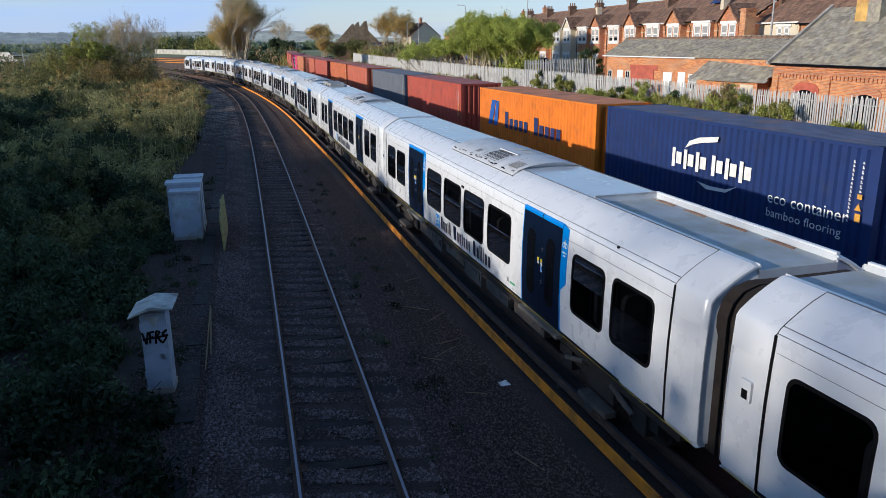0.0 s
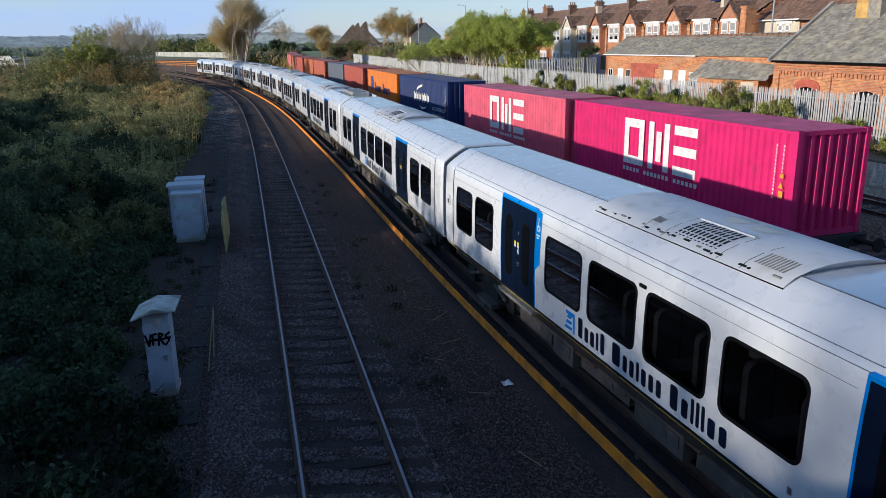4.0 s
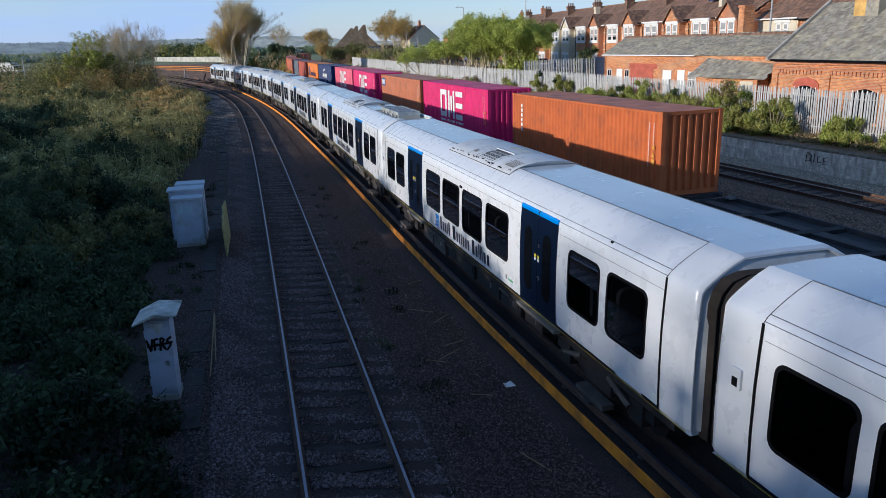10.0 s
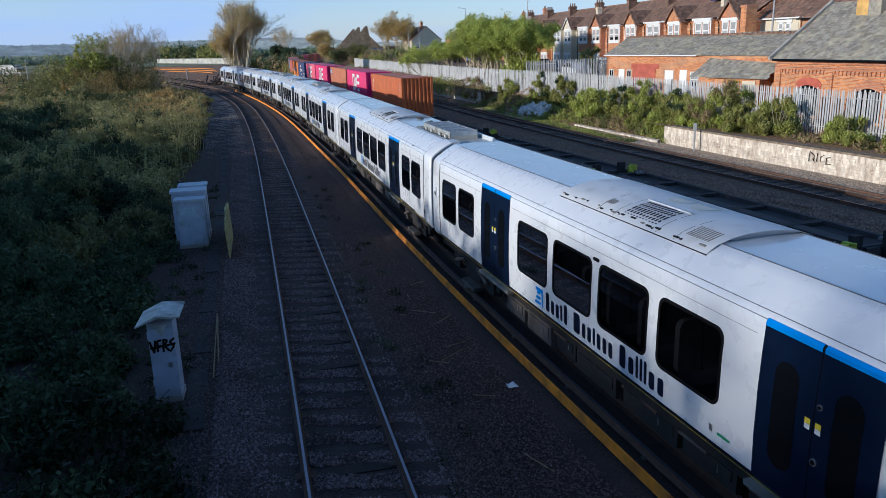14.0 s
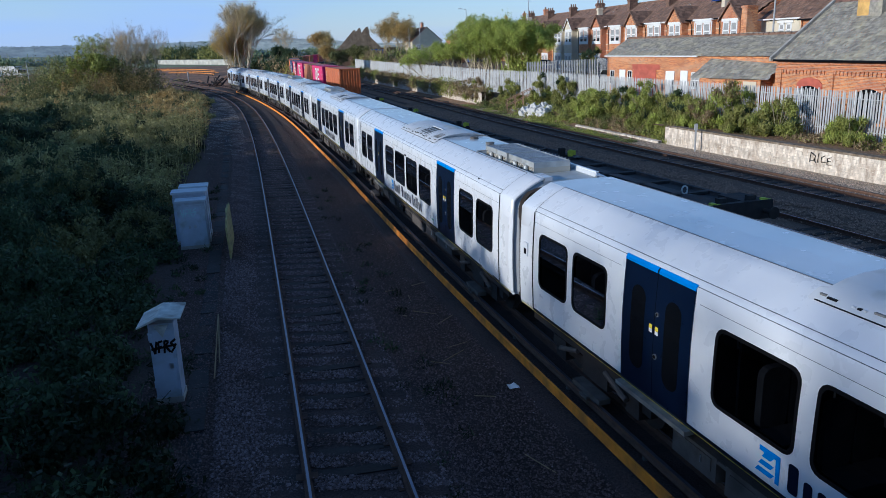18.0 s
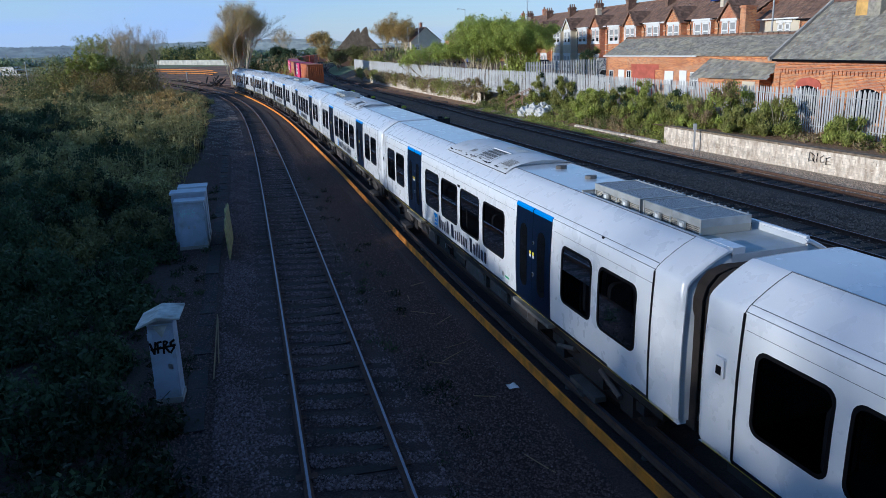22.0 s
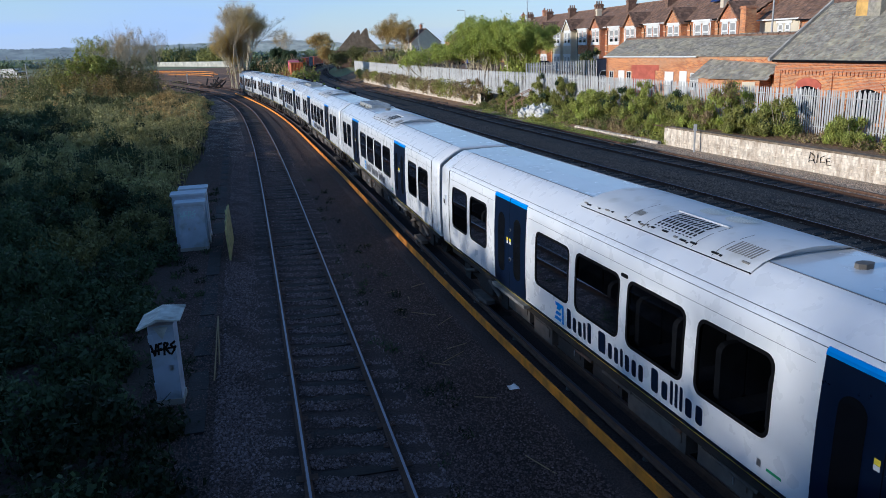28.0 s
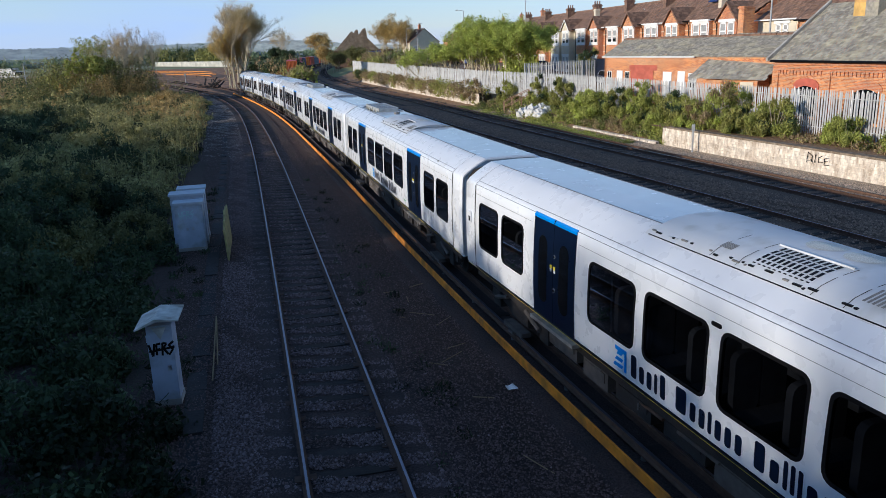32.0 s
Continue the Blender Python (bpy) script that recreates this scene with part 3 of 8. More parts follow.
def text_mesh(txt, size, name, material, extrude=0.0):
    cu = bpy.data.curves.new(name, "FONT")
    cu.body, cu.size, cu.extrude = txt, size, extrude
    cu.resolution_u = 2
    ob = bpy.data.objects.new(name, cu)
    scene.collection.objects.link(ob)
    me = bpy.data.meshes.new_from_object(ob.evaluated_get(bpy.context.evaluated_depsgraph_get()))
    bpy.data.objects.remove(ob)
    me.name = name
    me.materials.clear()
    me.materials.append(material)
    return me


def make_car(number, roof, lowblue, cab=False):
    car = new("train_coach")
    well_end = {"boxes_near": 1, "well_near": 1, "boxes_far": -1, "well_far": -1}.get(roof, 0)
    body = part("body", cached(("body", well_end), lambda: car_body(well_end)), None, car)
    for w, (a, b) in enumerate(WINDOWS):
        for sgn in (-1, 1):
            def frame_geo():
                g = Geo()
                ring_on_side(g, sgn, rounded(a - 0.03, 1.565, b + 0.03, 2.67, 0.16, 4, True), rounded(a + 0.02, 1.615, b - 0.02, 2.62, 0.13, 4, True), 0.006, 0.05)
                return g.mesh("window_frame", M_RUBBER)

            def pane_geo():
                g = Geo()
                panel_on_side(g, sgn, rounded(a + 0.0, 1.59, b - 0.0, 2.64, 0.13), -0.004)
                return g.mesh("window_pane", M_WINDOW if sgn < 0 else M_GLASS)
            fr = part("window_frame", cached(("wf", w, sgn), frame_geo), None, car)
            part("pane", cached(("wp", w, sgn), pane_geo), None, fr)
    for a, b in DOORS:
        for sgn in (-1, 1):
            mid = (a + b) / 2
            for h, (p, q) in enumerate(((a, mid - 0.008), (mid + 0.008, b))):
                def leaf_geo():
                    g = Geo()
                    panel_on_side(g, sgn, [(p, 1.0), (q, 1.0), (q, 2.985), (p, 2.985)], 0.012, 0, 0.03)
                    return g.mesh("door_leaf", M_NAVY)

                def leafglass():
                    g = Geo()
                    c = (p + q) / 2
                    panel_on_side(g, sgn, rounded(c - 0.19, 1.34, c + 0.19, 2.68, 0.18, 6), 0.016)
                    return g.mesh("door_window", M_GLASS)

                def leafsigns():
                    g = Geo()
                    c = q - 0.07 if h == 0 else p + 0.07
                    panel_on_side(g, sgn, [(c - 0.04, 2.06), (c + 0.04, 2.06), (c + 0.04, 2.12), (c - 0.04, 2.12)], 0.017, 0)
                    panel_on_side(g, sgn, [(c - 0.04, 2.122), (c + 0.04, 2.122), (c + 0.04, 2.19), (c - 0.04, 2.19)], 0.017, 1)
                    return g.mesh("door_sticker", [M_WHITE, M_YPAINT])
                leaf = part("door_leaf", cached(("dl", a, h, sgn), leaf_geo), None, car)
                part("door_window", cached(("dw", a, h, sgn), leafglass), None, leaf)
                part("door_sticker", cached(("ds", a, h, sgn), leafsigns), None, leaf)

            for h, (p, q) in enumerate(((a, mid - 0.02), (mid + 0.02, b))):
                def head_geo():
                    g = Geo()
                    panel_on_side(g, sgn, [(p, 2.985), (q, 2.985), (q, 3.07), (p, 3.07)], 0.016, 0, 0.03)
                    return g.mesh("door_header", M_BLUE)
                part("door_header", cached(("dh", a, sgn, h), head_geo), None, car, "bright blue strip over the doors")

            def gasket_geo():
                g = Geo()
                panel_on_side(g, sgn, [(mid - 0.03, 1.0), (mid + 0.03, 1.0), (mid + 0.03, 3.07), (mid - 0.03, 3.07)], 0.009)
                return g.mesh("door_gasket", M_RUBBER)
            part("door_gasket", cached(("dg", a, sgn), gasket_geo), None, car, "black rubber seal between the door leaves")

            def step_geo():
                g = Geo()
                g.box(sgn * 1.30, a - 0.05, 0.86, sgn * 1.46, b + 0.05, 0.93)
                return g.mesh("door_step", M_GREYPART)
            part("door_step", cached(("st", a, sgn), step_geo), None, car)

            for zb, rb in ((1.72, 0.045), (2.38, 0.035)):
                def button_geo():
                    g = Geo()
                    x = side_x(zb) + 0.01
                    g.tube((sgn * x, mid - 0.07, zb), (sgn * (x + 0.018), mid - 0.07, zb), rb, n=14)
                    g.tube((sgn * x, mid - 0.07, zb), (sgn * (x + 0.024), mid - 0.07, zb), rb * 0.66, n=14, m=1)
                    return g.mesh("door_button", [M_STEEL, M_RUBBER])
                part("door_button", cached(("db", a, sgn, zb), button_geo), None, car)
            if lowblue:
                for e, poly in enumerate(([(a - 0.26, 3.02), (a - 0.26, 2.0), (a - 0.05, 1.84), (a, 1.84), (a, 3.075)], [(a - 0.05, 1.0), (a, 1.0), (a, 1.84), (a - 0.05, 1.84)], [(b, 1.0), (b + 0.05, 1.0), (b + 0.05, 3.05), (b, 3.075)])):
                    def edge_geo():
                        g = Geo()
                        panel_on_side(g, sgn, poly, 0.004)
                        return g.mesh("door_surround", M_BLUE)
                    part("door_surround", cached(("de", a, sgn, e), edge_geo), None, car, "bright blue door surround")

                def symbol_geo():
                    g = Geo()
                    c = a - 0.13
                    rings = ((c - 0.05, 2.70, 0.05), (c + 0.05, 2.70, 0.05)) if a < 10 else ((c, 2.70, 0.065),)
                    for cy, cz, r in rings:
                        o = [(cy + r * math.cos(k * 0.5236), cz + r * math.sin(k * 0.5236)) for k in range(12)]
                        ring_on_side(g, sgn, o, [(cy + (u - cy) * 0.7, cz + (v - cz) * 0.7) for u, v in o], 0.007, 0.002)
                    bars = ((c - 0.05, c + 0.05, 2.745, 2.762), (c - 0.004, c + 0.012, 2.70, 2.80)) if a < 10 else ((c - 0.005, c + 0.02, 2.72, 2.86), (c - 0.07, c + 0.01, 2.735, 2.755), (c - 0.08, c - 0.06, 2.64, 2.745), (c - 0.012, c + 0.026, 2.872, 2.91))
                    for ya, yb, za, zb in bars + ((c - 0.09, c + 0.09, 2.55, 2.575), (c - 0.05, c + 0.05, 2.50, 2.52)):
                        panel_on_side(g, sgn, [(ya, za), (yb, za), (yb, zb), (ya, zb)], 0.0075)
                    return g.mesh("symbol", M_STICKER)
                tagged(part("symbol", cached(("sym", a, sgn), symbol_geo), None, car, "white pictogram on the blue door surround"), kind="stuff")

                def notice_geo():
                    g = Geo()
                    panel_on_side(g, sgn, [(mid - 0.12, 1.93), (mid - 0.035, 1.93), (mid - 0.035, 2.04), (mid - 0.12, 2.04)], 0.0175, 1)
                    panel_on_side(g, sgn, [(mid - 0.113, 1.937), (mid - 0.042, 1.937), (mid - 0.042, 2.033), (mid - 0.113, 2.033)], 0.0185, 0)
                    panel_on_side(g, sgn, [(mid - 0.09, 1.96), (mid - 0.065, 1.96), (mid - 0.065, 2.02), (mid - 0.09, 2.02)], 0.0195, 1)
                    return g.mesh("notice", [M_BLUE, M_STICKER])
                tagged(part("notice", cached(("note", a, sgn), notice_geo), None, car, "small blue and white notice on the door"), kind="stuff")

    def band():
        g = Geo()
        for sgn in (-1, 1):
            panel_on_side(g, sgn, [(0.75, 0.94), (CAR_L - 0.75, 0.94), (CAR_L - 0.75, 1.04), (0.75, 1.04)], 0.003, 0)
            panel_on_side(g, sgn, [(0.1, 0.935), (CAR_L - 0.1, 0.935), (CAR_L - 0.1, 0.96), (0.1, 0.96)], 0.006, 1)
        return g.mesh("lower_band", [M_NAVY, M_YLINE])
    part("lower_band", cached("band", band), None, car, "navy band with a thin yellow line")

    def seams():
        g = Geo()
        for sgn in (-1, 1):
            for y in (0.74, CAR_L - 0.74):
                panel_on_side(g, sgn, [(y - 0.025, 0.96), (y + 0.025, 0.96), (y + 0.025, 3.03), (y - 0.025, 3.03)], 0.006)
                panel_on_side(g, sgn, [(y - 0.007, 3.03), (y + 0.007, 3.03), (y + 0.007, 3.468), (y - 0.007, 3.468)], 0.004)
            for z, w in ((3.045, 0.009), (3.125, 0.008)):
                panel_on_side(g, sgn, [(0.74, z), (CAR_L - 0.74, z), (CAR_L - 0.74, z + w), (0.74, z + w)], 0.004, 1)
            g.box(sgn * 1.28 - 0.02, 2.4, 3.10, sgn * 1.28 + 0.02, 2.46, 3.13)
            for a, b in ((6.2, 13.95), (0.76, 4.2), (15.95, 19.2)):
                panel_on_side(g, sgn, [(a, 2.83), (b, 2.83), (b, 2.837), (a, 2.837)], 0.004, 1)
            g.box(sgn * 0.70 - 0.006, 0.74, 3.466, sgn * 0.70 + 0.006, CAR_L - 0.74, 3.478, 1)
        return g.mesh("panel_seam", [M_RUBBER, M_SEAM])
    tagged(part("panel_seam", cached("seams", seams), None, car), kind="stuff")

    DOME = [(0.97, 3.345), (0.95, 3.365), (0.80, 3.46), (0.55, 3.54), (0.28, 3.58), (0.0, 3.592)]

    def dome_z(x):
        return float(np.interp(abs(x), [p[0] for p in reversed(DOME)], [p[1] for p in reversed(DOME)]))

    def hvac():
        g = Geo()
        y0, y1 = 7.80, 12.55
        prof = [(-x, z) for x, z in DOME] + [(x, z) for x, z in reversed(DOME[:-1])]
        base = [(x, min(z, 3.46) - 0.02) for x, z in prof]
        for i in range(len(prof) - 1):
            (xa, za), (xb, zb) = prof[i], prof[i + 1]
            g.face([(xa, y0, za), (xb, y0, zb), (xb, y1 - 0.12, zb), (xa, y1 - 0.12, za)])
            g.face([(xa, y0, za), (xb, y0, zb), (xb, y0 + 0.14, base[i + 1][1]), (xa, y0 + 0.14, base[i][1])])
            g.face([(xa, y1 - 0.12, za), (xb, y1 - 0.12, zb), (xb, y1, base[i + 1][1]), (xa, y1, base[i][1])])
        for s in (-1, 1):
            g.face([(s * 0.97, y0, 3.345), (s * 0.97, y1 - 0.12, 3.345), (s * 1.0, y1 - 0.12, 3.30), (s * 1.0, y0, 3.30)])
        return g.mesh("air_conditioner", M_HVAC, True)
    hv = part("air_conditioner", cached("hvac", hvac), None, car, "raised pale roof unit with black grilles")

    def grille():
        g = Geo()
        for i in range(11):
            for j in range(4):
                y, x = 9.27 + i * 0.092, -0.83 + j * 0.135
                g.face([(x, y, dome_z(x) + 0.005), (x + 0.11, y, dome_z(x + 0.11) + 0.005), (x + 0.11, y + 0.052, dome_z(x + 0.11) + 0.005), (x, y + 0.052, dome_z(x) + 0.005)])
        return g.mesh("slot_grille", M_RUBBER)
    tagged(part("slot_grille", cached("grille", grille), None, hv, "black ventilation slots"), "black ventilation slots", kind="stuff")

    def strips():
        g = Geo()
        for y in (9.1, 10.42, 8.62, 10.95):
            pts = [-0.95, -0.80, -0.6, -0.4, -0.25]
            for a, b in zip(pts[:-1], pts[1:]):
                g.face([(a, y, dome_z(a) + 0.004), (b, y, dome_z(b) + 0.004), (b, y + 0.012, dome_z(b) + 0.004), (a, y + 0.012, dome_z(a) + 0.004)])
        g.box(-0.29, 9.15, 3.575, -0.265, 10.38, 3.60, 1)
        r2 = random.Random(11)
        y = 7.95
        while y < 12.4:
            w = r2.choice((0.035, 0.05, 0.09, 0.14))
            x = -0.925 + r2.uniform(0, 0.05)
            g.box(x, y, dome_z(x) - 0.02, x + r2.uniform(0.03, 0.06), y + w, dome_z(x) + 0.022, r2.choice((0, 0, 1, 2)))
            y += w + r2.choice((0.03, 0.08, 0.2, 0.38))
        g.box(-0.975, 7.8, 3.33, -0.955, 12.43, 3.352, 0)
        return g.mesh("clip_strip", [M_RUBBER, M_HVAC, M_GREYPART])
    tagged(part("clip_strip", cached("strips", strips), None, hv), kind="stuff")

    def plate(a, b, ya, yb):
        g = Geo()
        n = 9
        for i in range(n):
            y = ya + (yb - ya) * i / n
            g.face([(a, y, dome_z(a) + 0.005), (b, y, dome_z(b) + 0.005), (b, y + (yb - ya) / n * 0.6, dome_z(b) + 0.005), (a, y + (yb - ya) / n * 0.6, dome_z(a) + 0.005)])
        return g.mesh("vent_plate", M_GREYPART)
    part("vent_plate", cached("fan1", lambda: plate(-0.80, -0.52, 8.0, 8.56)), None, hv, "fine grey vent grid")
    part("vent_plate", cached("fan2", lambda: plate(-0.76, -0.62, 10.75, 11.0)), None, hv, "fine grey vent grid")

    def fan(y):
        g = Geo()
        ring = [(0.22 + 0.27 * math.cos(a * math.pi / 9), y + 0.27 * math.sin(a * math.pi / 9)) for a in range(18)]
        for i in range(18):
            p, q = ring[i], ring[(i + 1) % 18]
            g.face([(0.22, y, dome_z(0.22) + 0.02), (p[0], p[1], dome_z(p[0]) + 0.006), (q[0], q[1], dome_z(q[0]) + 0.006)])
        return g.mesh("fan_guard", M_FAN)
    for fy in (9.45, 10.08):
        part("fan_guard", cached(("fan", fy), lambda: fan(fy)), None, hv, "round pale perforated fan guard")

    def underframe():
        g = Geo()
        g.box(-1.25, 0.5, 0.72, 1.25, CAR_L - 0.5, 0.93)
        return g.mesh("underframe", M_UNDER)
    part("underframe", cached("uf", underframe), None, car)
    rng = random.Random(number)
    y = 5.4
    while y < 14.4:
        ln = rng.uniform(0.8, 1.7)

        d = rng.uniform(0.02, 0.12)
        m_case = M_CASE if rng.random() < 0.65 else M_UNDER
        g = Geo()
        g.box(-1.28 + d, y, 0.28 + d, -0.45, y + ln, 0.73)
        case = part("equipment_case", g, m_case, car)
        g = Geo()
        g.box(-1.3 + d, y + 0.1, 0.42 + d, -1.282 + d, y + ln - 0.1, 0.66)
        part("cover", g, m_case, case)
        if rng.random() < 0.7:
            g = Geo()
            yy = y + ln * 0.3
            g.tube((-1.31 + d, yy, 0.62), (-1.31 + d, yy, 0.50), 0.012, n=6)
            part("latch", g, M_STEEL, case)
        g = Geo()
        g.box(0.45, y, 0.32, 1.22, y + ln, 0.73)
        part("equipment_case", g, m_case, car)
        y += ln + rng.uniform(0.1, 0.35)
    for k in range(6):
        g = Geo()
        yp = 5.6 + 1.5 * k + rng.uniform(-0.3, 0.3)
        g.tube((-1.22, yp, 0.66), (-1.18, yp + rng.uniform(0.5, 1.1), 0.62), 0.03, n=6)
        part("pipe", g, M_CASE if k % 2 else M_COND, car)
    for yc in (2.95, CAR_L - 2.95):
        for s2 in (-1, 1):
            def damper():
                g = Geo()
                g.tube((-1.26, yc + s2 * 0.5, 0.72), (-1.26, yc + s2 * 1.2, 0.52), 0.05, n=8)
                return g.mesh("damper", M_CASE)
            part("damper", cached(("damper", yc, s2), damper), None, car)

            def airbag():
                g = Geo()
                g.tube((-1.05, yc + s2 * 0.3, 0.72), (-1.05, yc + s2 * 0.3, 0.92), 0.2, n=12)
                return g.mesh("air_spring", M_RUBBER)
            part("air_spring", cached(("bag", yc, s2), airbag), None, car)

        def bogie():
            g = Geo()
            for sgn in (-1, 1):
                g.box(sgn * 1.0, yc - 1.75, 0.42, sgn * 1.14, yc + 1.75, 0.60)
                g.box(sgn * 0.98, yc - 0.45, 0.30, sgn * 1.18, yc + 0.45, 0.75)
                for w in (-1.3, 1.3):
                    g.box(sgn * 0.98, yc + w - 0.2, 0.28, sgn * 1.2, yc + w + 0.2, 0.66)
            g.box(-1.0, yc - 0.3, 0.4, 1.0, yc + 0.3, 0.7)
            return g.mesh("bogie", M_UNDER)
        bg = part("bogie", cached(("bogie", yc), bogie), None, car)

        def shoe():
            g = Geo()
            g.box(-1.36, yc - 0.5, 0.1, -1.14, yc + 0.5, 0.2)
            g.box(-1.42, yc - 0.13, 0.06, -1.2, yc + 0.13, 0.11)
            return g.mesh("collector_shoe", M_CASE)
        part("collector_shoe", cached(("shoe", yc), shoe), None, bg)
        for w in (-1.3, 1.3):
            def wheels():
                g = Geo()
                for sgn in (-1, 1):
                    g.tube((sgn * 0.69, yc + w, 0.42), (sgn * 0.82, yc + w, 0.42), 0.42, n=20)
                g.tube((-0.7, yc + w, 0.42), (0.7, yc + w, 0.42), 0.08, n=8)
                return g.mesh("wheelset", M_UNDER)
            part("wheelset", cached(("wheel", yc, w), wheels), None, bg)

    def gang(y0, y1):
        g = Geo()
        n = 9
        rows = []
        for i in range(2 * n + 1):
            k = 0.05 if i % 2 else 0.0
            x, zt = 1.20 - k, 3.27 - k
            y = y0 + (y1 - y0) * i / (2 * n)
            rows.append([(-x, y, 0.9), (-x, y, zt - 0.42), (-x + 0.06, y, zt - 0.22), (-x + 0.2, y, zt - 0.07), (-x + 0.42, y, zt), (x - 0.42, y, zt), (x - 0.2, y, zt - 0.07), (x - 0.06, y, zt - 0.22), (x, y, zt - 0.42), (x, y, 0.9)])
        for a, b in zip(rows[:-1], rows[1:]):
            for i in range(len(a) - 1):
                g.face([a[i], a[i + 1], b[i + 1], b[i]])
        return g.mesh("gangway_bellows", M_BELLOWS)
    part("gangway_bellows", cached("gang0", lambda: gang(-0.20, 0.255)), None, car, "dark brown ribbed gangway bellows")
    if not cab:
        part("gangway_bellows", cached("gang1", lambda: gang(CAR_L - 0.255, CAR_L + 0.20)), None, car, "dark brown ribbed gangway bellows")

    def rivets():
        g = Geo()
        for y in (0.036, CAR_L - 0.036):
            for sgn in (-1, 1):
                for z in [1.1 + 0.13 * i for i in range(14)]:
                    x = sgn * (side_x(z) * 0.945 - 0.04)
                    g.box(x - 0.009, y - 0.006, z - 0.009, x + 0.009, y + 0.006, z + 0.009)
        return g.mesh("rivet_row", M_SEAM)
    tagged(part("rivet_row", cached("rivet_row", rivets), None, car), kind="stuff")

    def inside():
        g = Geo()
        g.box(-1.3, 0.3, 1.08, 1.3, CAR_L - 0.3, 1.12)
        return g.mesh("saloon_floor", M_UNDER)
    part("saloon_floor", cached("inside", inside), None, car)

    def seat():
        g = Geo()
        g.prism(rounded(-0.2, 1.5, 0.2, 2.36, 0.13, 3), 0, 0.11, 1)
        g.box(-0.21, -0.42, 1.42, 0.21, 0.0, 1.55)
        return g.mesh("seat", M_SEAT)
    for y in (1.3, 2.2, 3.1, 6.9, 7.9, 8.9, 9.9, 10.8, 11.8, 12.8, 16.2, 17.0, 17.9):
        for x in (-1.05, -0.62, 0.62, 1.05):
            part("seat", cached("seat", seat), None, car, at=pose(x, y, 0))
    for y in (4.1, 6.3, 13.7, 15.8):
        for x in (-0.85, 0.85):
            part("grab_pole", cached("grab", lambda: grab_pole()), None, car, at=pose(x, y, 0))

    def letters():
        # one plain rounded block for each letter: tall, middling or low
        g = Geo()
        for word, ya, yb in (("Hxxth", 12.14, 11.12), ("Wxxtxxx", 10.95, 9.45), ("Hxillxx", 9.30, 7.95)):
            wide = {"H": 0.23, "W": 0.36, "l": 0.07, "i": 0.07, "t": 0.12}
            k = (ya - yb) / sum(wide.get(ch, 0.19) + 0.045 for ch in word)
            y = ya
            for ch in word:
                w = wide.get(ch, 0.19) * k
                top = 1.51 if ch in "HWlih" else 1.46 if ch == "t" else 1.41
                trim = 0.11 * w if w > 0.1 else 0.0
                panel_on_side(g, -1, rounded(y - w + trim, 1.13, y - trim, top, min(0.045, w * 0.4), 3), 0.006)
                y -= w + 0.045 * k
        return g.mesh("lettering", M_NAVY)
    tagged(part("lettering", cached("letters", letters), None, car), "dark operator lettering along the side", kind="stuff")

    def arrow():
        g = Geo()
        for k in range(3):
            y, z = 12.66 - 0.05 * k, 1.13 + 0.11 * k
            panel_on_side(g, -1, [(y, z), (y - 0.27 + 0.06 * k, z), (y - 0.33 + 0.06 * k, z + 0.07), (y - 0.05, z + 0.07)], 0.006)
        panel_on_side(g, -1, [(12.32, 1.11), (12.25, 1.11), (12.25, 1.49), (12.32, 1.43)], 0.007)
        panel_on_side(g, -1, [(12.6, 1.42), (12.6, 1.49), (12.25, 1.49), (12.32, 1.42)], 0.0075)
        return g.mesh("logo", M_BLUE)
    tagged(part("logo", cached("arrow", arrow), None, car), "bright blue arrow emblem", kind="stuff")

    def bars():
        g = Geo()
        panel_on_side(g, -1, [(1.2, 0.99), (2.0, 0.99), (2.0, 1.06), (1.2, 1.06)], 0.007, 0)
        panel_on_side(g, -1, [(6.5, 1.19), (6.76, 1.19), (6.76, 1.23), (6.5, 1.23)], 0.006, 1)
        panel_on_side(g, -1, [(6.86, 1.18), (6.93, 1.18), (6.93, 1.28), (6.86, 1.28)], 0.006, 2)
        return g.mesh("side_markings", [M_WHITE, M_GREEN, M_STEEL])
    tagged(part("side_markings", cached("bars", bars), None, car), kind="stuff")

    def camhouse():
        g = Geo()
        y = CAR_L - 0.42
        g.prism(rounded(y - 0.10, 2.06, y + 0.10, 2.34, 0.03, 2), -1.43, -1.37, 0)
        return g.mesh("door_camera", M_WHITE)
    cm = part("door_camera", cached("camh", camhouse), None, car, "white side camera housing")

    def lens():
        g = Geo()
        y = CAR_L - 0.42
        g.box(-1.434, y - 0.05, 2.10, -1.428, y + 0.05, 2.22)
        return g.mesh("lens", M_RUBBER)
    part("lens", cached("lens", lens), None, cm, "dark camera lens")

    def status():
        g = Geo()
        panel_on_side(g, -1, rounded(10.06, 2.66, 10.26, 2.72, 0.025, 3), 0.012, 0, 0.02)
        return g.mesh("status_light", M_RUBBER)
    part("status_light", cached("status", status), None, car, "small black light panel")
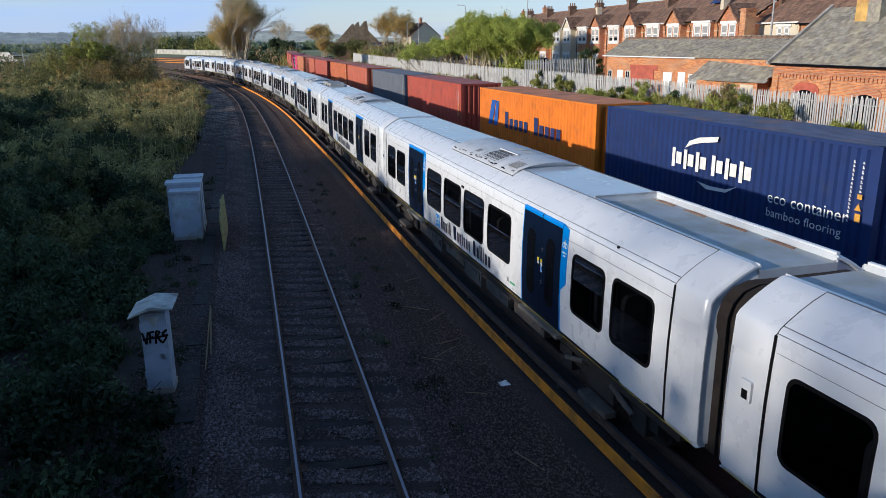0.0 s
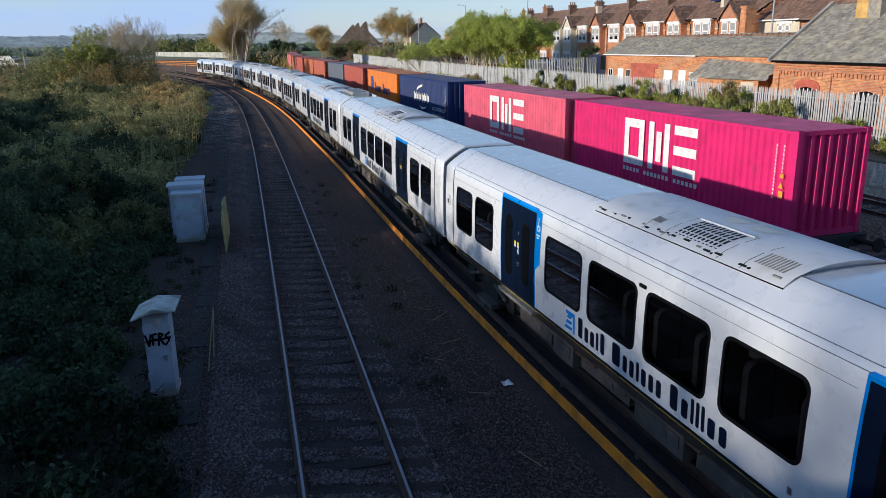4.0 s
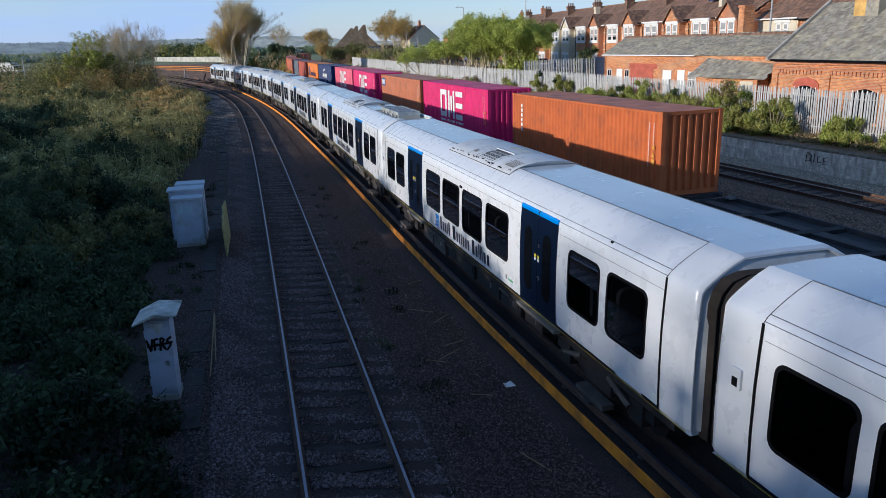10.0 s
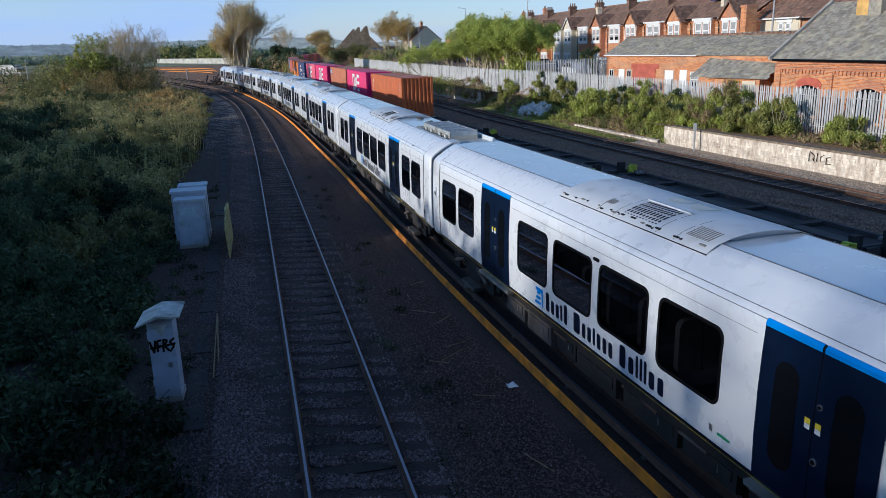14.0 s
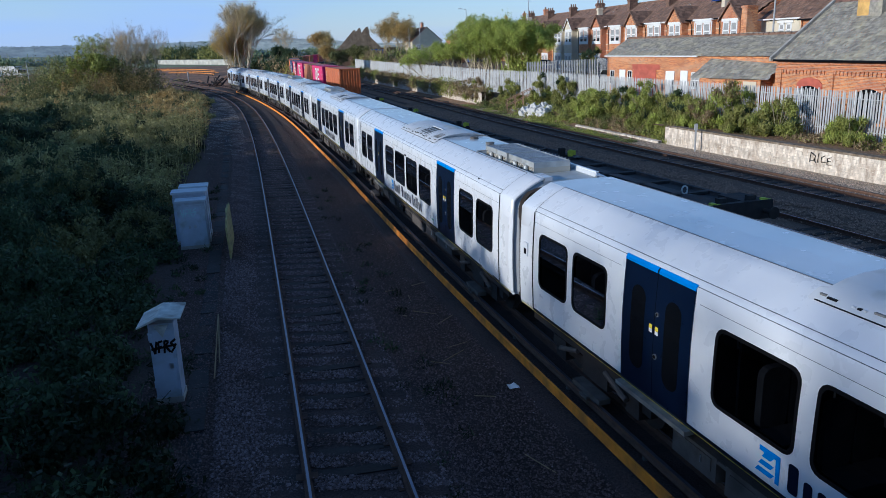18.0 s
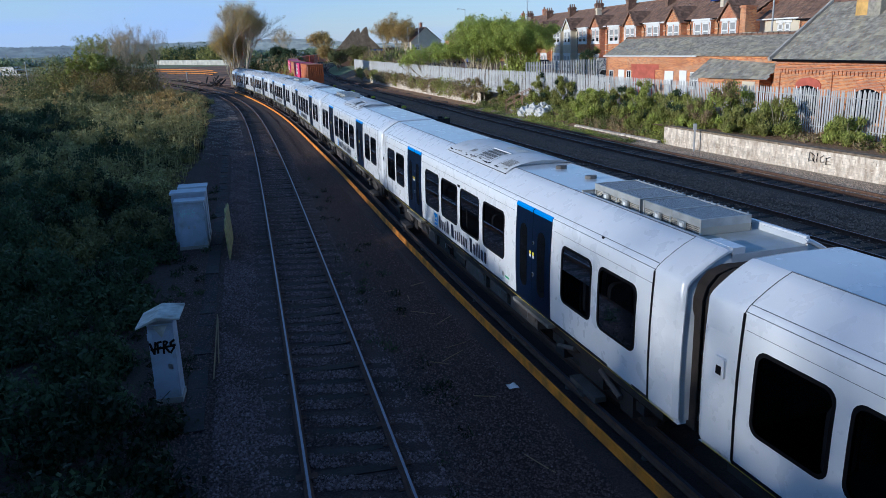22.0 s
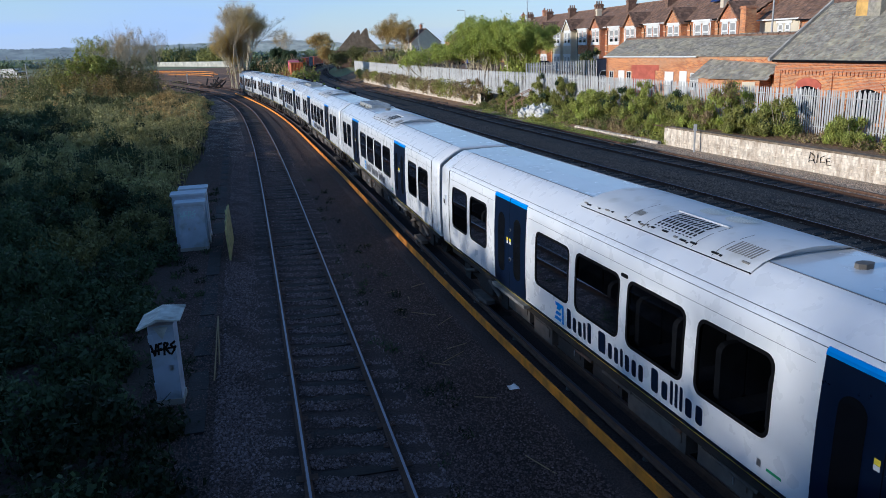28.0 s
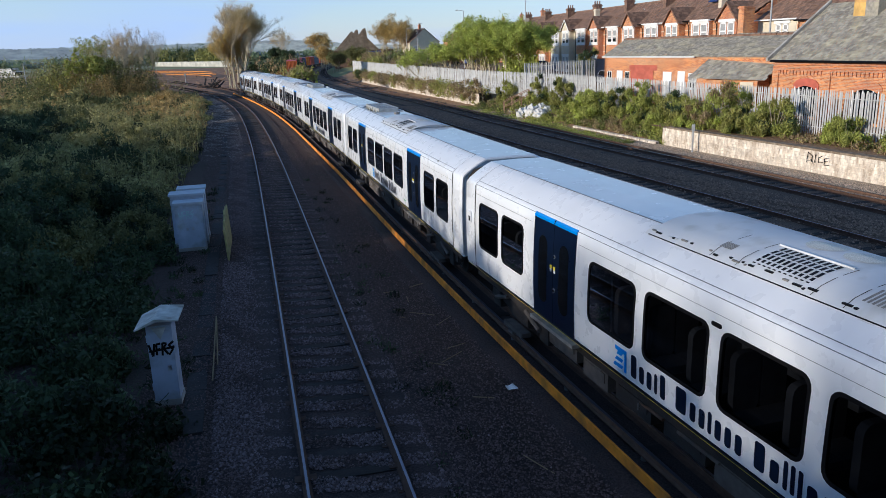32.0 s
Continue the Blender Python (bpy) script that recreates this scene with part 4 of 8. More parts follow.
    if well_end:
        far = well_end < 0
        Y = (lambda y: CAR_L - y) if far else (lambda y: y)
        span = lambda a, b: sorted((Y(a), Y(b)))

        def well():
            g = Geo()
            ya, yb = span(0.0, WELL_Y)
            zt = 3.472
            g.face([(-0.62, ya, WELL_Z), (0.62, ya, WELL_Z), (0.62, yb, WELL_Z), (-0.62, yb, WELL_Z)], 0)
            for x in (-0.62, 0.62):
                g.face([(x, ya, WELL_Z), (x, yb, WELL_Z), (x, yb, zt), (x, ya, zt)], 1)
            yf = Y(WELL_Y)
            g.face([(-0.62, yf, WELL_Z), (0.62, yf, WELL_Z), (0.62, yf, 3.484), (-0.62, yf, 3.484)], 1)
            ye = Y(0.0)
            g.face([(-0.62, ye, WELL_Z), (0.62, ye, WELL_Z), (0.62, ye, 3.10), (-0.62, ye, 3.10)], 2)
            return g.mesh("roof_well", [M_WELL, M_ROOF, M_ENDGREY])
        wl = part("roof_well", cached(("well", far), well), None, car, "weathered grey recess in the roof")

        def rim():
            g = Geo()
            ya, yb = span(0.05, WELL_Y + 0.05)
            g.box(0.63, ya, 3.46, 0.69, yb, 3.505)
            return g.mesh("rim", M_WHITE)
        part("rim", cached(("rim", far), rim), None, wl, "raised white rim")

        def rim2():
            g = Geo()
            ya, yb = span(WELL_Y, WELL_Y + 0.05)
            g.box(-0.66, ya, 3.47, 0.62, yb, 3.505)
            return g.mesh("rim", M_MESH)
        part("rim", cached(("rim2", far), rim2), None, wl)

        def ledge():
            g = Geo()
            ya, yb = span(0.0, 0.55)
            g.box(-0.62, ya, WELL_Z - 0.01, -0.42, yb, 3.476)
            return g.mesh("ledge", M_WHITE)
        if not roof.startswith("well"):
            part("ledge", cached(("ledge", far), ledge), None, wl)
        if roof.startswith("well"):
            for a in (0.7, 1.75, 2.8, 3.7):
                def slot(a=a):
                    g = Geo()
                    for k in range(3):
                        ya, yb = span(a + 0.02 * k, a + 0.62 - 0.05 * k)
                        g.box(0.50 + 0.035 * k, ya, WELL_Z, 0.515 + 0.035 * k, yb, WELL_Z + 0.012)
                    return g.mesh("drain_slat", M_RUSTY)
                tagged(part("drain_slat", slot(), None, wl), "brown rusted slats on the floor of the recess", kind="stuff")
        else:
            for i, (ca, cb) in enumerate(((1.02, 2.66), (2.76, 4.40))):
                ya, yb = span(ca, cb)
                x0, x1, z0, z1 = -0.42, 0.46, 3.39, 3.625

                def cage():
                    g = Geo()
                    g.face([(x0, ya, z1), (x1, ya, z1), (x1, yb, z1), (x0, yb, z1)], 0)
                    for x in (x0, x1):
                        g.face([(x, ya, z0 + 0.12), (x, yb, z0 + 0.12), (x, yb, z1), (x, ya, z1)], 1)
                        g.face([(x + 0.015, ya, z0), (x + 0.015, yb, z0), (x + 0.015, yb, z0 + 0.12), (x + 0.015, ya, z0 + 0.12)], 2)
                    for y in (ya, yb):
                        g.face([(x0, y, z0), (x1, y, z0), (x1, y, z0 + 0.12), (x0, y, z0 + 0.12)], 2)
                        g.face([(x0, y, z0 + 0.12), (x1, y, z0 + 0.12), (x1, y, z1), (x0, y, z1)], 3)
                    return g.mesh("resistor_cage", [M_GRIDTOP, M_MESH, M_GRIDSIDE, M_MESH])
                cg = part("resistor_cage", cached(("cage", far, i), cage), None, car, "galvanised mesh cage over roof resistors")

                def bar(xa, ya_, xb, yb_, za, zb):
                    g = Geo()
                    g.box(xa, ya_, za, xb, yb_, zb)
                    return g
                ym = (ya + yb) / 2
                for b in ((x0 - 0.006, ya, x0 + 0.03, yb, z1, z1 + 0.012), (x1 - 0.03, ya, x1 + 0.006, yb, z1, z1 + 0.012), (x0, ya - 0.004, x1, ya + 0.03, z1 + 0.001, z1 + 0.013), (x0, yb - 0.03, x1, yb + 0.004, z1 + 0.001, z1 + 0.013), (x0, ym - 0.015, x1, ym + 0.015, z1 + 0.001, z1 + 0.014)):
                    part("frame_bar", bar(*b), M_MESH, cg)
                for b in ((x0 - 0.008, ya, x0 + 0.02, ya + 0.03), (x0 - 0.008, ym - 0.02, x0 + 0.02, ym + 0.02), (x0 - 0.008, yb - 0.03, x0 + 0.02, yb)):
                    part("frame_post", bar(b[0], b[1], b[2], b[3], WELL_Z, z1), M_MESH, cg)
                r3 = random.Random(i + 5)
                g = Geo()
                for k in range(9):
                    y = ya + (yb - ya) * (k + 0.5) / 9
                    g.box(x1 - 0.01, y - 0.012, z1 + 0.01, x1 + 0.014, y + 0.012, z1 + 0.035)
                tagged(part("bolt_row", g, M_STEEL, cg), kind="stuff")
                for k in range(2):
                    g = Geo()
                    y = ya + (yb - ya) * (0.28 + 0.42 * k)
                    g.box(x0 - 0.05, y - 0.09, WELL_Z, x0 - 0.012, y + 0.09, 3.53)
                    bx = part("terminal_box", g, M_MESH, cg)
                    g = Geo()
                    g.box(x0 - 0.054, y - 0.035, 3.42, x0 - 0.051, y + 0.035, 3.50)
                    part("label_plate", g, M_STICKER, bx, "white label")
                    p = [(x0 - 0.03, y + 0.08, 3.5)]
                    for j in range(5):
                        p.append((x0 - 0.05 - 0.03 * r3.random(), y + 0.12 + 0.05 * j, 3.50 - 0.03 * j + 0.05 * r3.random()))
                    g = Geo()
                    for u, v in zip(p[:-1], p[1:]):
                        g.tube(u, v, 0.014, n=5)
                    part("cable", g, M_CABLE, cg)
                g = Geo()
                g.tube((-0.53, ya, WELL_Z + 0.03), (-0.53, yb, WELL_Z + 0.03), 0.018, n=6)
                part("cable", g, M_RUBBER, cg)
            for y in (5.65, 7.1):
                g = Geo()
                ring = [(0.12 + 0.13 * math.cos(a), Y(y) + 0.09 * math.sin(a)) for a in (k * math.pi / 4 + 0.39 for k in range(8))]
                g.prism(ring, 3.47, 3.55, 2)
                part("roof_stud", g, M_GREYPART, car, "small grey octagonal roof fitting")
    if cab:
        def nose():
            g = Geo()
            y0 = CAR_L
            prof = [(-1.33, 0.93), (-1.38, 1.6), (-1.3, 3.0), (-0.9, 3.5), (0, 3.66), (0.9, 3.5), (1.3, 3.0), (1.38, 1.6), (1.33, 0.93)]
            g2 = [(x * 0.82, 0.93 + (z - 0.93) * 0.94) for x, z in prof]
            n = len(prof)
            for i in range(n - 1):
                g.face([(prof[i][0], y0, prof[i][1]), (prof[i + 1][0], y0, prof[i + 1][1]), (g2[i + 1][0], y0 + 0.9, g2[i + 1][1]), (g2[i][0], y0 + 0.9, g2[i][1])])
            g.face([(x, y0 + 0.9, z) for x, z in g2])
            return g.mesh("cab_front", M_WHITE)
        part("cab_front", cached("nose", nose), None, car)

        def cabwin():
            g = Geo()
            panel_on_side(g, -1, [(17.6, 1.85), (19.4, 1.85), (19.4, 2.75), (17.6, 2.75)], 0.01)
            return g.mesh("cab_window", M_GLASS)
        part("cab_window", cached("cabwin", cabwin), None, car)
    tagged(car, "white passenger train coach with navy doors and dark windows", "train coach", group="coaches of the passenger train")
    return car



def grab_pole():
    g = Geo()
    g.tube((0, 0, 1.12), (0.06, 0.1, 1.9), 0.018, n=6)
    g.tube((0.06, 0.1, 1.9), (0, 0, 2.9), 0.018, n=6)
    return g.mesh("grab_pole", M_CAB2)


M_SEAT = mat("grey_seat_cloth", (0.32, 0.33, 0.36), rough=0.9)
M_GREEN = mat("green_marking", (0.03, 0.3, 0.12), rough=0.5)

# travel of the passenger train towards the camera
TRAVEL = [(0, 0), (0.5, 1.03), (1, 2.08), (2, 4.27), (3, 6.43), (3.5, 7.46), (5.5, 11.42), (6, 12.43), (7, 14.4), (8, 16.35), (9, 18.25), (10, 20.12), (11, 21.97), (12, 23.78), (13, 25.55), (14, 27.3), (14.5, 28.16), (16.5, 31.42), (17, 32.25), (18, 33.91), (19, 35.52), (20, 37.1), (21, 38.63), (22, 40.14), (23, 41.61), (24, 43.07), (25, 44.51), (25.5, 45.22), (27.5, 47.95), (28, 48.6), (28.5, 49.2), (29, 49.74), (29.5, 50.22), (30, 50.6), (30.5, 50.83), (31, 50.92), (32, 50.92)]
COACHES = [(-3, "well_far", False), (-2, "well_near", True), (-1, "plain", False), (0, "boxes_near", False), (1, "boxes_far", False), (2, "plain", False), (3, "boxes_near", False), (4, "plain", False), (5, "plain", False)]
NEAR_END_0 = 50.70
TRAIN = []
for k, roof, lb in COACHES:
    TRAIN.append((k, make_car(k, roof, lb, cab=(k == 5))))


def on_line(line, s, length, inset):
    """Pose of a vehicle whose near end is at s: its two bogies ride on the line."""
    xa, ya, _ = line.at(s + inset)
    xb, yb, _ = line.at(s + length - inset)
    d = Vector((xb - xa, yb - ya, 0)).normalized()
    a = math.degrees(math.atan2(-d.x, d.y))
    return pose(xa - d.x * inset, ya - d.y * inset, 0, 0, 0, a)


# ================= goods train =================
BOX_L, BOX_W = 12.19, 2.44


def corrugated(g, length, z0, z1, depth, pitch, put, m=0):
    """Trapezoid ribs along a panel; put(u, w, z) maps to space, w outward."""
    n = max(1, round(length / pitch))
    p = length / n
    prof = []
    for i in range(n):
        u = i * p
        prof += [(u, 0), (u + p * 0.32, 0), (u + p * 0.5, -depth), (u + p * 0.82, -depth)]
    prof.append((length, 0))
    for (ua, wa), (ub, wb) in zip(prof[:-1], prof[1:]):
        g.face([put(ua, wa, z0), put(ub, wb, z0), put(ub, wb, z1), put(ua, wa, z1)], m)


def container_mats(color, dirty):
    key = ("cm",) + color
    return cached(key, lambda: mat("container_paint", color, rough=0.55, vary=0.12, scale=2.0, dirt=tuple(c * 0.6 + 0.02 for c in color), dscale=1.3, damt=dirty))


def make_container(color, label, high=2.9, dirty=0.35):
    M = container_mats(color, dirty)
    # reflected sky is put into the roof as a paler colour
    M2 = cached(("ct",) + color, lambda: mat("container_roof", tuple(c * 0.72 + 0.12 for c in color), rough=0.6, vary=0.2, scale=1.0, dirt=(0.26, 0.17, 0.14), dscale=0.8, damt=0.4))
    c = new("shipping_container")
    w = BOX_W / 2

    for sgn in (-1, 1):
        g = Geo()
        corrugated(g, BOX_L - 0.3, 0.14, high - 0.10, 0.062, 0.28, lambda u, o, z: (sgn * (w - 0.012 + o), 0.15 + u, z))
        part("side_panel", g, M, c)
    g = Geo()
    corrugated(g, BOX_W - 0.3, 0.14, high - 0.12, 0.09, 0.30, lambda u, o, z: (-w + 0.15 + u, 0.02 - o, z))
    part("end_panel", g, M, c)
    for s in (-1, 1):
        g = Geo()
        x0, x1 = sorted((s * 0.01, s * (w - 0.1)))
        g.box(x0, BOX_L - 0.06, 0.14, x1, BOX_L - 0.02, high - 0.12)
        dr = part("door", g, M, c)
        for x in (0.3, 0.75):
            g = Geo()
            g.tube((s * x, BOX_L - 0.01, 0.12), (s * x, BOX_L - 0.01, high - 0.12), 0.02)
            part("locking_bar", g, M_GREYPART, dr)
    g = Geo()
    corrugated(g, BOX_L - 0.1, -w + 0.04, w - 0.04, 0.02, 0.21, lambda u, o, z: (z, 0.05 + u, high - 0.012 + o))
    part("roof", g, M2, c)
    for x in (-w + 0.075, w - 0.075):
        for y in (0.075, BOX_L - 0.075):
            g = Geo()
            g.box(x - 0.075, y - 0.075, 0.0, x + 0.075, y + 0.075, high)
            for z in (0.0, high - 0.12):
                g.box(x - 0.083, y - 0.083, z - 0.002, x + 0.083, y + 0.083, z + 0.12)
            part("corner_post", g, M, c)
    for x in (-w + 0.03, w - 0.03):
        for z0, z1 in ((high - 0.10, high - 0.02), (0.0, 0.15)):
            g = Geo()
            g.box(x - 0.03, 0.12, z0, x + 0.03, BOX_L - 0.12, z1)
            part("side_rail", g, M, c)
    for y in (0.06, BOX_L - 0.06):
        for z0, z1 in ((high - 0.13, high - 0.01), (0.0, 0.16)):
            g = Geo()
            g.box(-w + 0.1, y - 0.05, z0, w - 0.1, y + 0.05, z1)
            part("end_rail", g, M, c)
    tagged(c, label, "shipping container", group="containers on the goods train")
    return c


def side_text(c, txt, y0, z0, height, width, material, name="lettering"):
    """Letters on the side that faces the camera's line (x = -w), read from far to near."""
    me = text_mesh(txt, 1.0, name, material)
    xs = [v.co.x for v in me.vertices]
    ys = [v.co.y for v in me.vertices]
    kx, ky = width / (max(xs) - min(xs)), height / (max(ys) - min(ys))
    for v in me.vertices:
        a, b = (v.co.x - min(xs)) * kx, (v.co.y - min(ys)) * ky
        v.co = (-BOX_W / 2 - 0.006, y0 - a, z0 + b)
    return tagged(part(name, me, None, c), kind="stuff")


def side_patch(c, polys, material, name="mark", out=0.008):
    g = Geo()
    for p in polys:
        g.face([(-BOX_W / 2 - out, y, z) for y, z in p])
    ob = part(name, g, material, c)
    if len(polys) > 1:
        tagged(ob, kind="stuff")
    return ob


M_LWHITE = mat("white_lettering", (0.75, 0.75, 0.73), rough=0.6)
M_LDARK = mat("dark_blue_lettering", (0.015, 0.03, 0.12), rough=0.6)
M_WARN = mat("faded_orange_sticker", (0.62, 0.32, 0.04), rough=0.6, vary=0.2, scale=12)
M_LBLUE = mat("blue_badge", (0.02, 0.10, 0.38), rough=0.6)
ORANGE = (0.52, 0.13, 0.03)
MAGENTA = (0.66, 0.012, 0.15)
PINK = (0.70, 0.11, 0.18)
NAVYC = (0.008, 0.028, 0.13)
HAPAG = (0.72, 0.20, 0.008)
RUST = (0.50, 0.165, 0.07)
RED = (0.42, 0.07, 0.04)
GREY = (0.11, 0.13, 0.17)
DECK = 0.95


def one_letters(c):
    """A big emblem of white bars."""
    z0, h, b = 0.92, 1.62, 0.3
    y = 8.35
    g = Geo()

    def bar(y0, z, w, hh):
        X = -BOX_W / 2 - 0.006
        g.face([(X, y - y0, z0 + z), (X, y - y0 - w, z0 + z), (X, y - y0 - w, z0 + z + hh), (X, y - y0, z0 + z + hh)])
    bar(0, 0, b, h), bar(0.95, 0, b, h), bar(b, h - b, 0.65, b), bar(b, 0, 0.65, b)
    bar(1.55, 0, b, h), bar(2.0, 0.3, b, h - 0.6), bar(2.45, 0, b, h)
    for z in (0, (h - b) / 2, h - b):
        bar(3.0, z, 1.2, b)
    tagged(part("lettering", g, M_LWHITE, c), "large white block emblem", kind="stuff")
    side_patch(c, [[(8.35 - i * 0.22, 0.66), (8.35 - i * 0.22 - 0.15, 0.66), (8.35 - i * 0.22 - 0.15, 0.80), (8.35 - i * 0.22, 0.80)] for i in range(20) if i not in (5, 13)], M_LWHITE, "small_lettering")


def id_marks(c):
    g = Geo()
    rng = random.Random(7)
    X = -BOX_W / 2 - 0.007
    for col, y in enumerate((0.72, 0.45)):
        z = 2.5
        while z > (1.0 if col == 0 else 1.6):
            h = rng.uniform(0.06, 0.1)
            g.face([(X, y + 0.03, z - h * 0.8), (X, y - 0.03, z - h * 0.8), (X, y - 0.03, z - h * 0.5), (X, y + 0.03, z - h * 0.5)])
            g.face([(X, y + 0.03, z - h * 0.4), (X, y - 0.005, z - h * 0.4), (X, y - 0.005, z), (X, y + 0.03, z)])
            z -= h + 0.03
    tagged(part("id_marks", g, M_LWHITE, c), "small white code marks", kind="stuff")
    side_patch(c, [[(0.52, 1.05), (0.36, 1.05), (0.36, 1.25), (0.52, 1.25)], [(0.56, 1.32), (0.36, 1.32), (0.46, 1.5)], [(0.52, 1.6), (0.38, 1.6), (0.38, 1.72), (0.52, 1.72)]], M_WARN, "warning_sticker")


def bolster_wagon(loaded, last, inner, length=12.96):
    wg = new("flat_wagon")
    for x in (-1.2, 1.06):
        g = Geo()
        g.box(x, 0.2, 0.66, x + 0.14, length - 0.2, DECK - 0.004)
        part("side_beam", g, M_WAGON, wg)
    g = Geo()
    g.box(-0.22, 0.2, 0.6, 0.22, length - 0.2, DECK - 0.03)
    part("centre_sill", g, M_WAGON, wg)
    for i in range(5):
        ya = 0.5 + i * (length - 1.0) / 5
        yb = ya + (length - 1.0) / 5 - 0.05
        if not loaded:
            # floor plates round a sunk well
            for x0, x1 in ((-1.05, -0.23), (0.23, 1.05)):
                g = Geo()
                g.box(x0, ya, 0.80, x1, yb, 0.83)
                part("floor_plate", g, M_WAGONDARK, wg)
        g = Geo()
        g.box(-1.2, ya, 0.72, 1.2, ya + 0.3, DECK - 0.02)
        part("cross_beam", g, M_WAGONDARK, wg)
    for y in (0.3, length - 0.45):
        g = Geo()
        g.box(-1.28, y, 0.6, 1.28, y + 0.15, DECK - 0.002)
        part("headstock", g, M_WAGON, wg)
    if not loaded:
        for y, d in ((0.62, 1), (length - 0.62, -1)):
            for x in (-0.86, 0.86):
                g = Geo()
                g.box(x - 0.13, y - 0.13, DECK - 0.02, x + 0.13, y + 0.13, DECK + 0.05)
                g.tube((x, y, DECK + 0.05), (x, y, DECK + 0.14), 0.05, 0.025, n=8)
                part("spigot", g, M_GREYPART, wg, "pale steel container spigot")
        for x in (-0.98, 0.98):
            g = Geo()
            g.prism([(0.0, 0.62), (0.34, 0.62), (0.34, 1.0), (0.22, 1.2), (0.0, 1.2)], x - 0.06, x + 0.06, 0)
            g.box(x - 0.2, 0.0, 0.95, x + 0.2, 0.07, 1.17)
            part("end_bracket", g, M_WAGONYELLOW, wg, "yellow-green end bracket")
        g = Geo()
        g.box(-0.72, 0.16, 0.6, -0.42, 0.34, 1.3)
        g.box(0.42, 0.16, 0.6, 0.72, 0.34, 1.3)
        part("end_post", g, M_WAGONDARK, wg)
    if last:
        g = Geo()
        g.box(-1.22, -0.05, 0.55, 1.22, 0.16, 1.16)
        g.box(-1.2, 0.16, 0.7, -0.2, 2.0, 1.08)
        g.box(0.3, 0.16, 0.7, 1.2, 1.5, 1.12)
        part("end_locker", g, M_WAGONDARK, wg)
        g = Geo()
        ring = [(0.12 * math.cos(k * math.pi / 5), 2.9, 1.06 + 0.15 * math.sin(k * math.pi / 5)) for k in range(11)]
        for a, b in zip(ring[:-1], ring[1:]):
            g.tube(a, b, 0.03, n=6)
        part("lifting_eye", g, M_BAG, wg, "white painted lifting eye")
    for yc in (1.9, length - 1.9):
        g = Geo()
        for sgn in (-1, 1):
            g.box(sgn * 0.95, yc - 1.3, 0.32, sgn * 1.08, yc + 1.3, 0.58)
            for w in (-0.9, 0.9):
                g.tube((sgn * 0.69, yc + w, 0.38), (sgn * 0.82, yc + w, 0.38), 0.38, n=14)
        g.box(-1.0, yc - 0.25, 0.35, 1.0, yc + 0.25, 0.7)
        part("bogie", g, M_UNDER, wg)
    if not inner:
        for sx in (-0.9, 0.9):
            g = Geo()
            g.tube((sx, -0.45, 0.82), (sx, 0.3, 0.82), 0.07, n=10)
            g.tube((sx, -0.5, 0.82), (sx, -0.45, 0.82), 0.2, n=12)
            part("buffer", g, M_UNDER, wg)
    tagged(wg, "dark steel container flat wagon under its container" if loaded else "empty dark steel flat wagon with yellow-green end brackets", "wagon", group="wagons of the goods train")
    return wg


M_WAGONDARK = mat("dark_wagon_steel", (0.02, 0.019, 0.02), rough=0.85, vary=0.4, scale=4, dirt=(0.05, 0.035, 0.028), damt=0.4)
M_WAGONYELLOW = mat("yellow_green_paint", (0.52, 0.58, 0.05), rough=0.6, vary=0.2, scale=6, dirt=(0.12, 0.12, 0.05), damt=0.3)
M_WAGON = mat("wagon_frame", (0.038, 0.036, 0.039), rough=0.75, vary=0.3, scale=3, dirt=(0.09, 0.06, 0.045), damt=0.4)

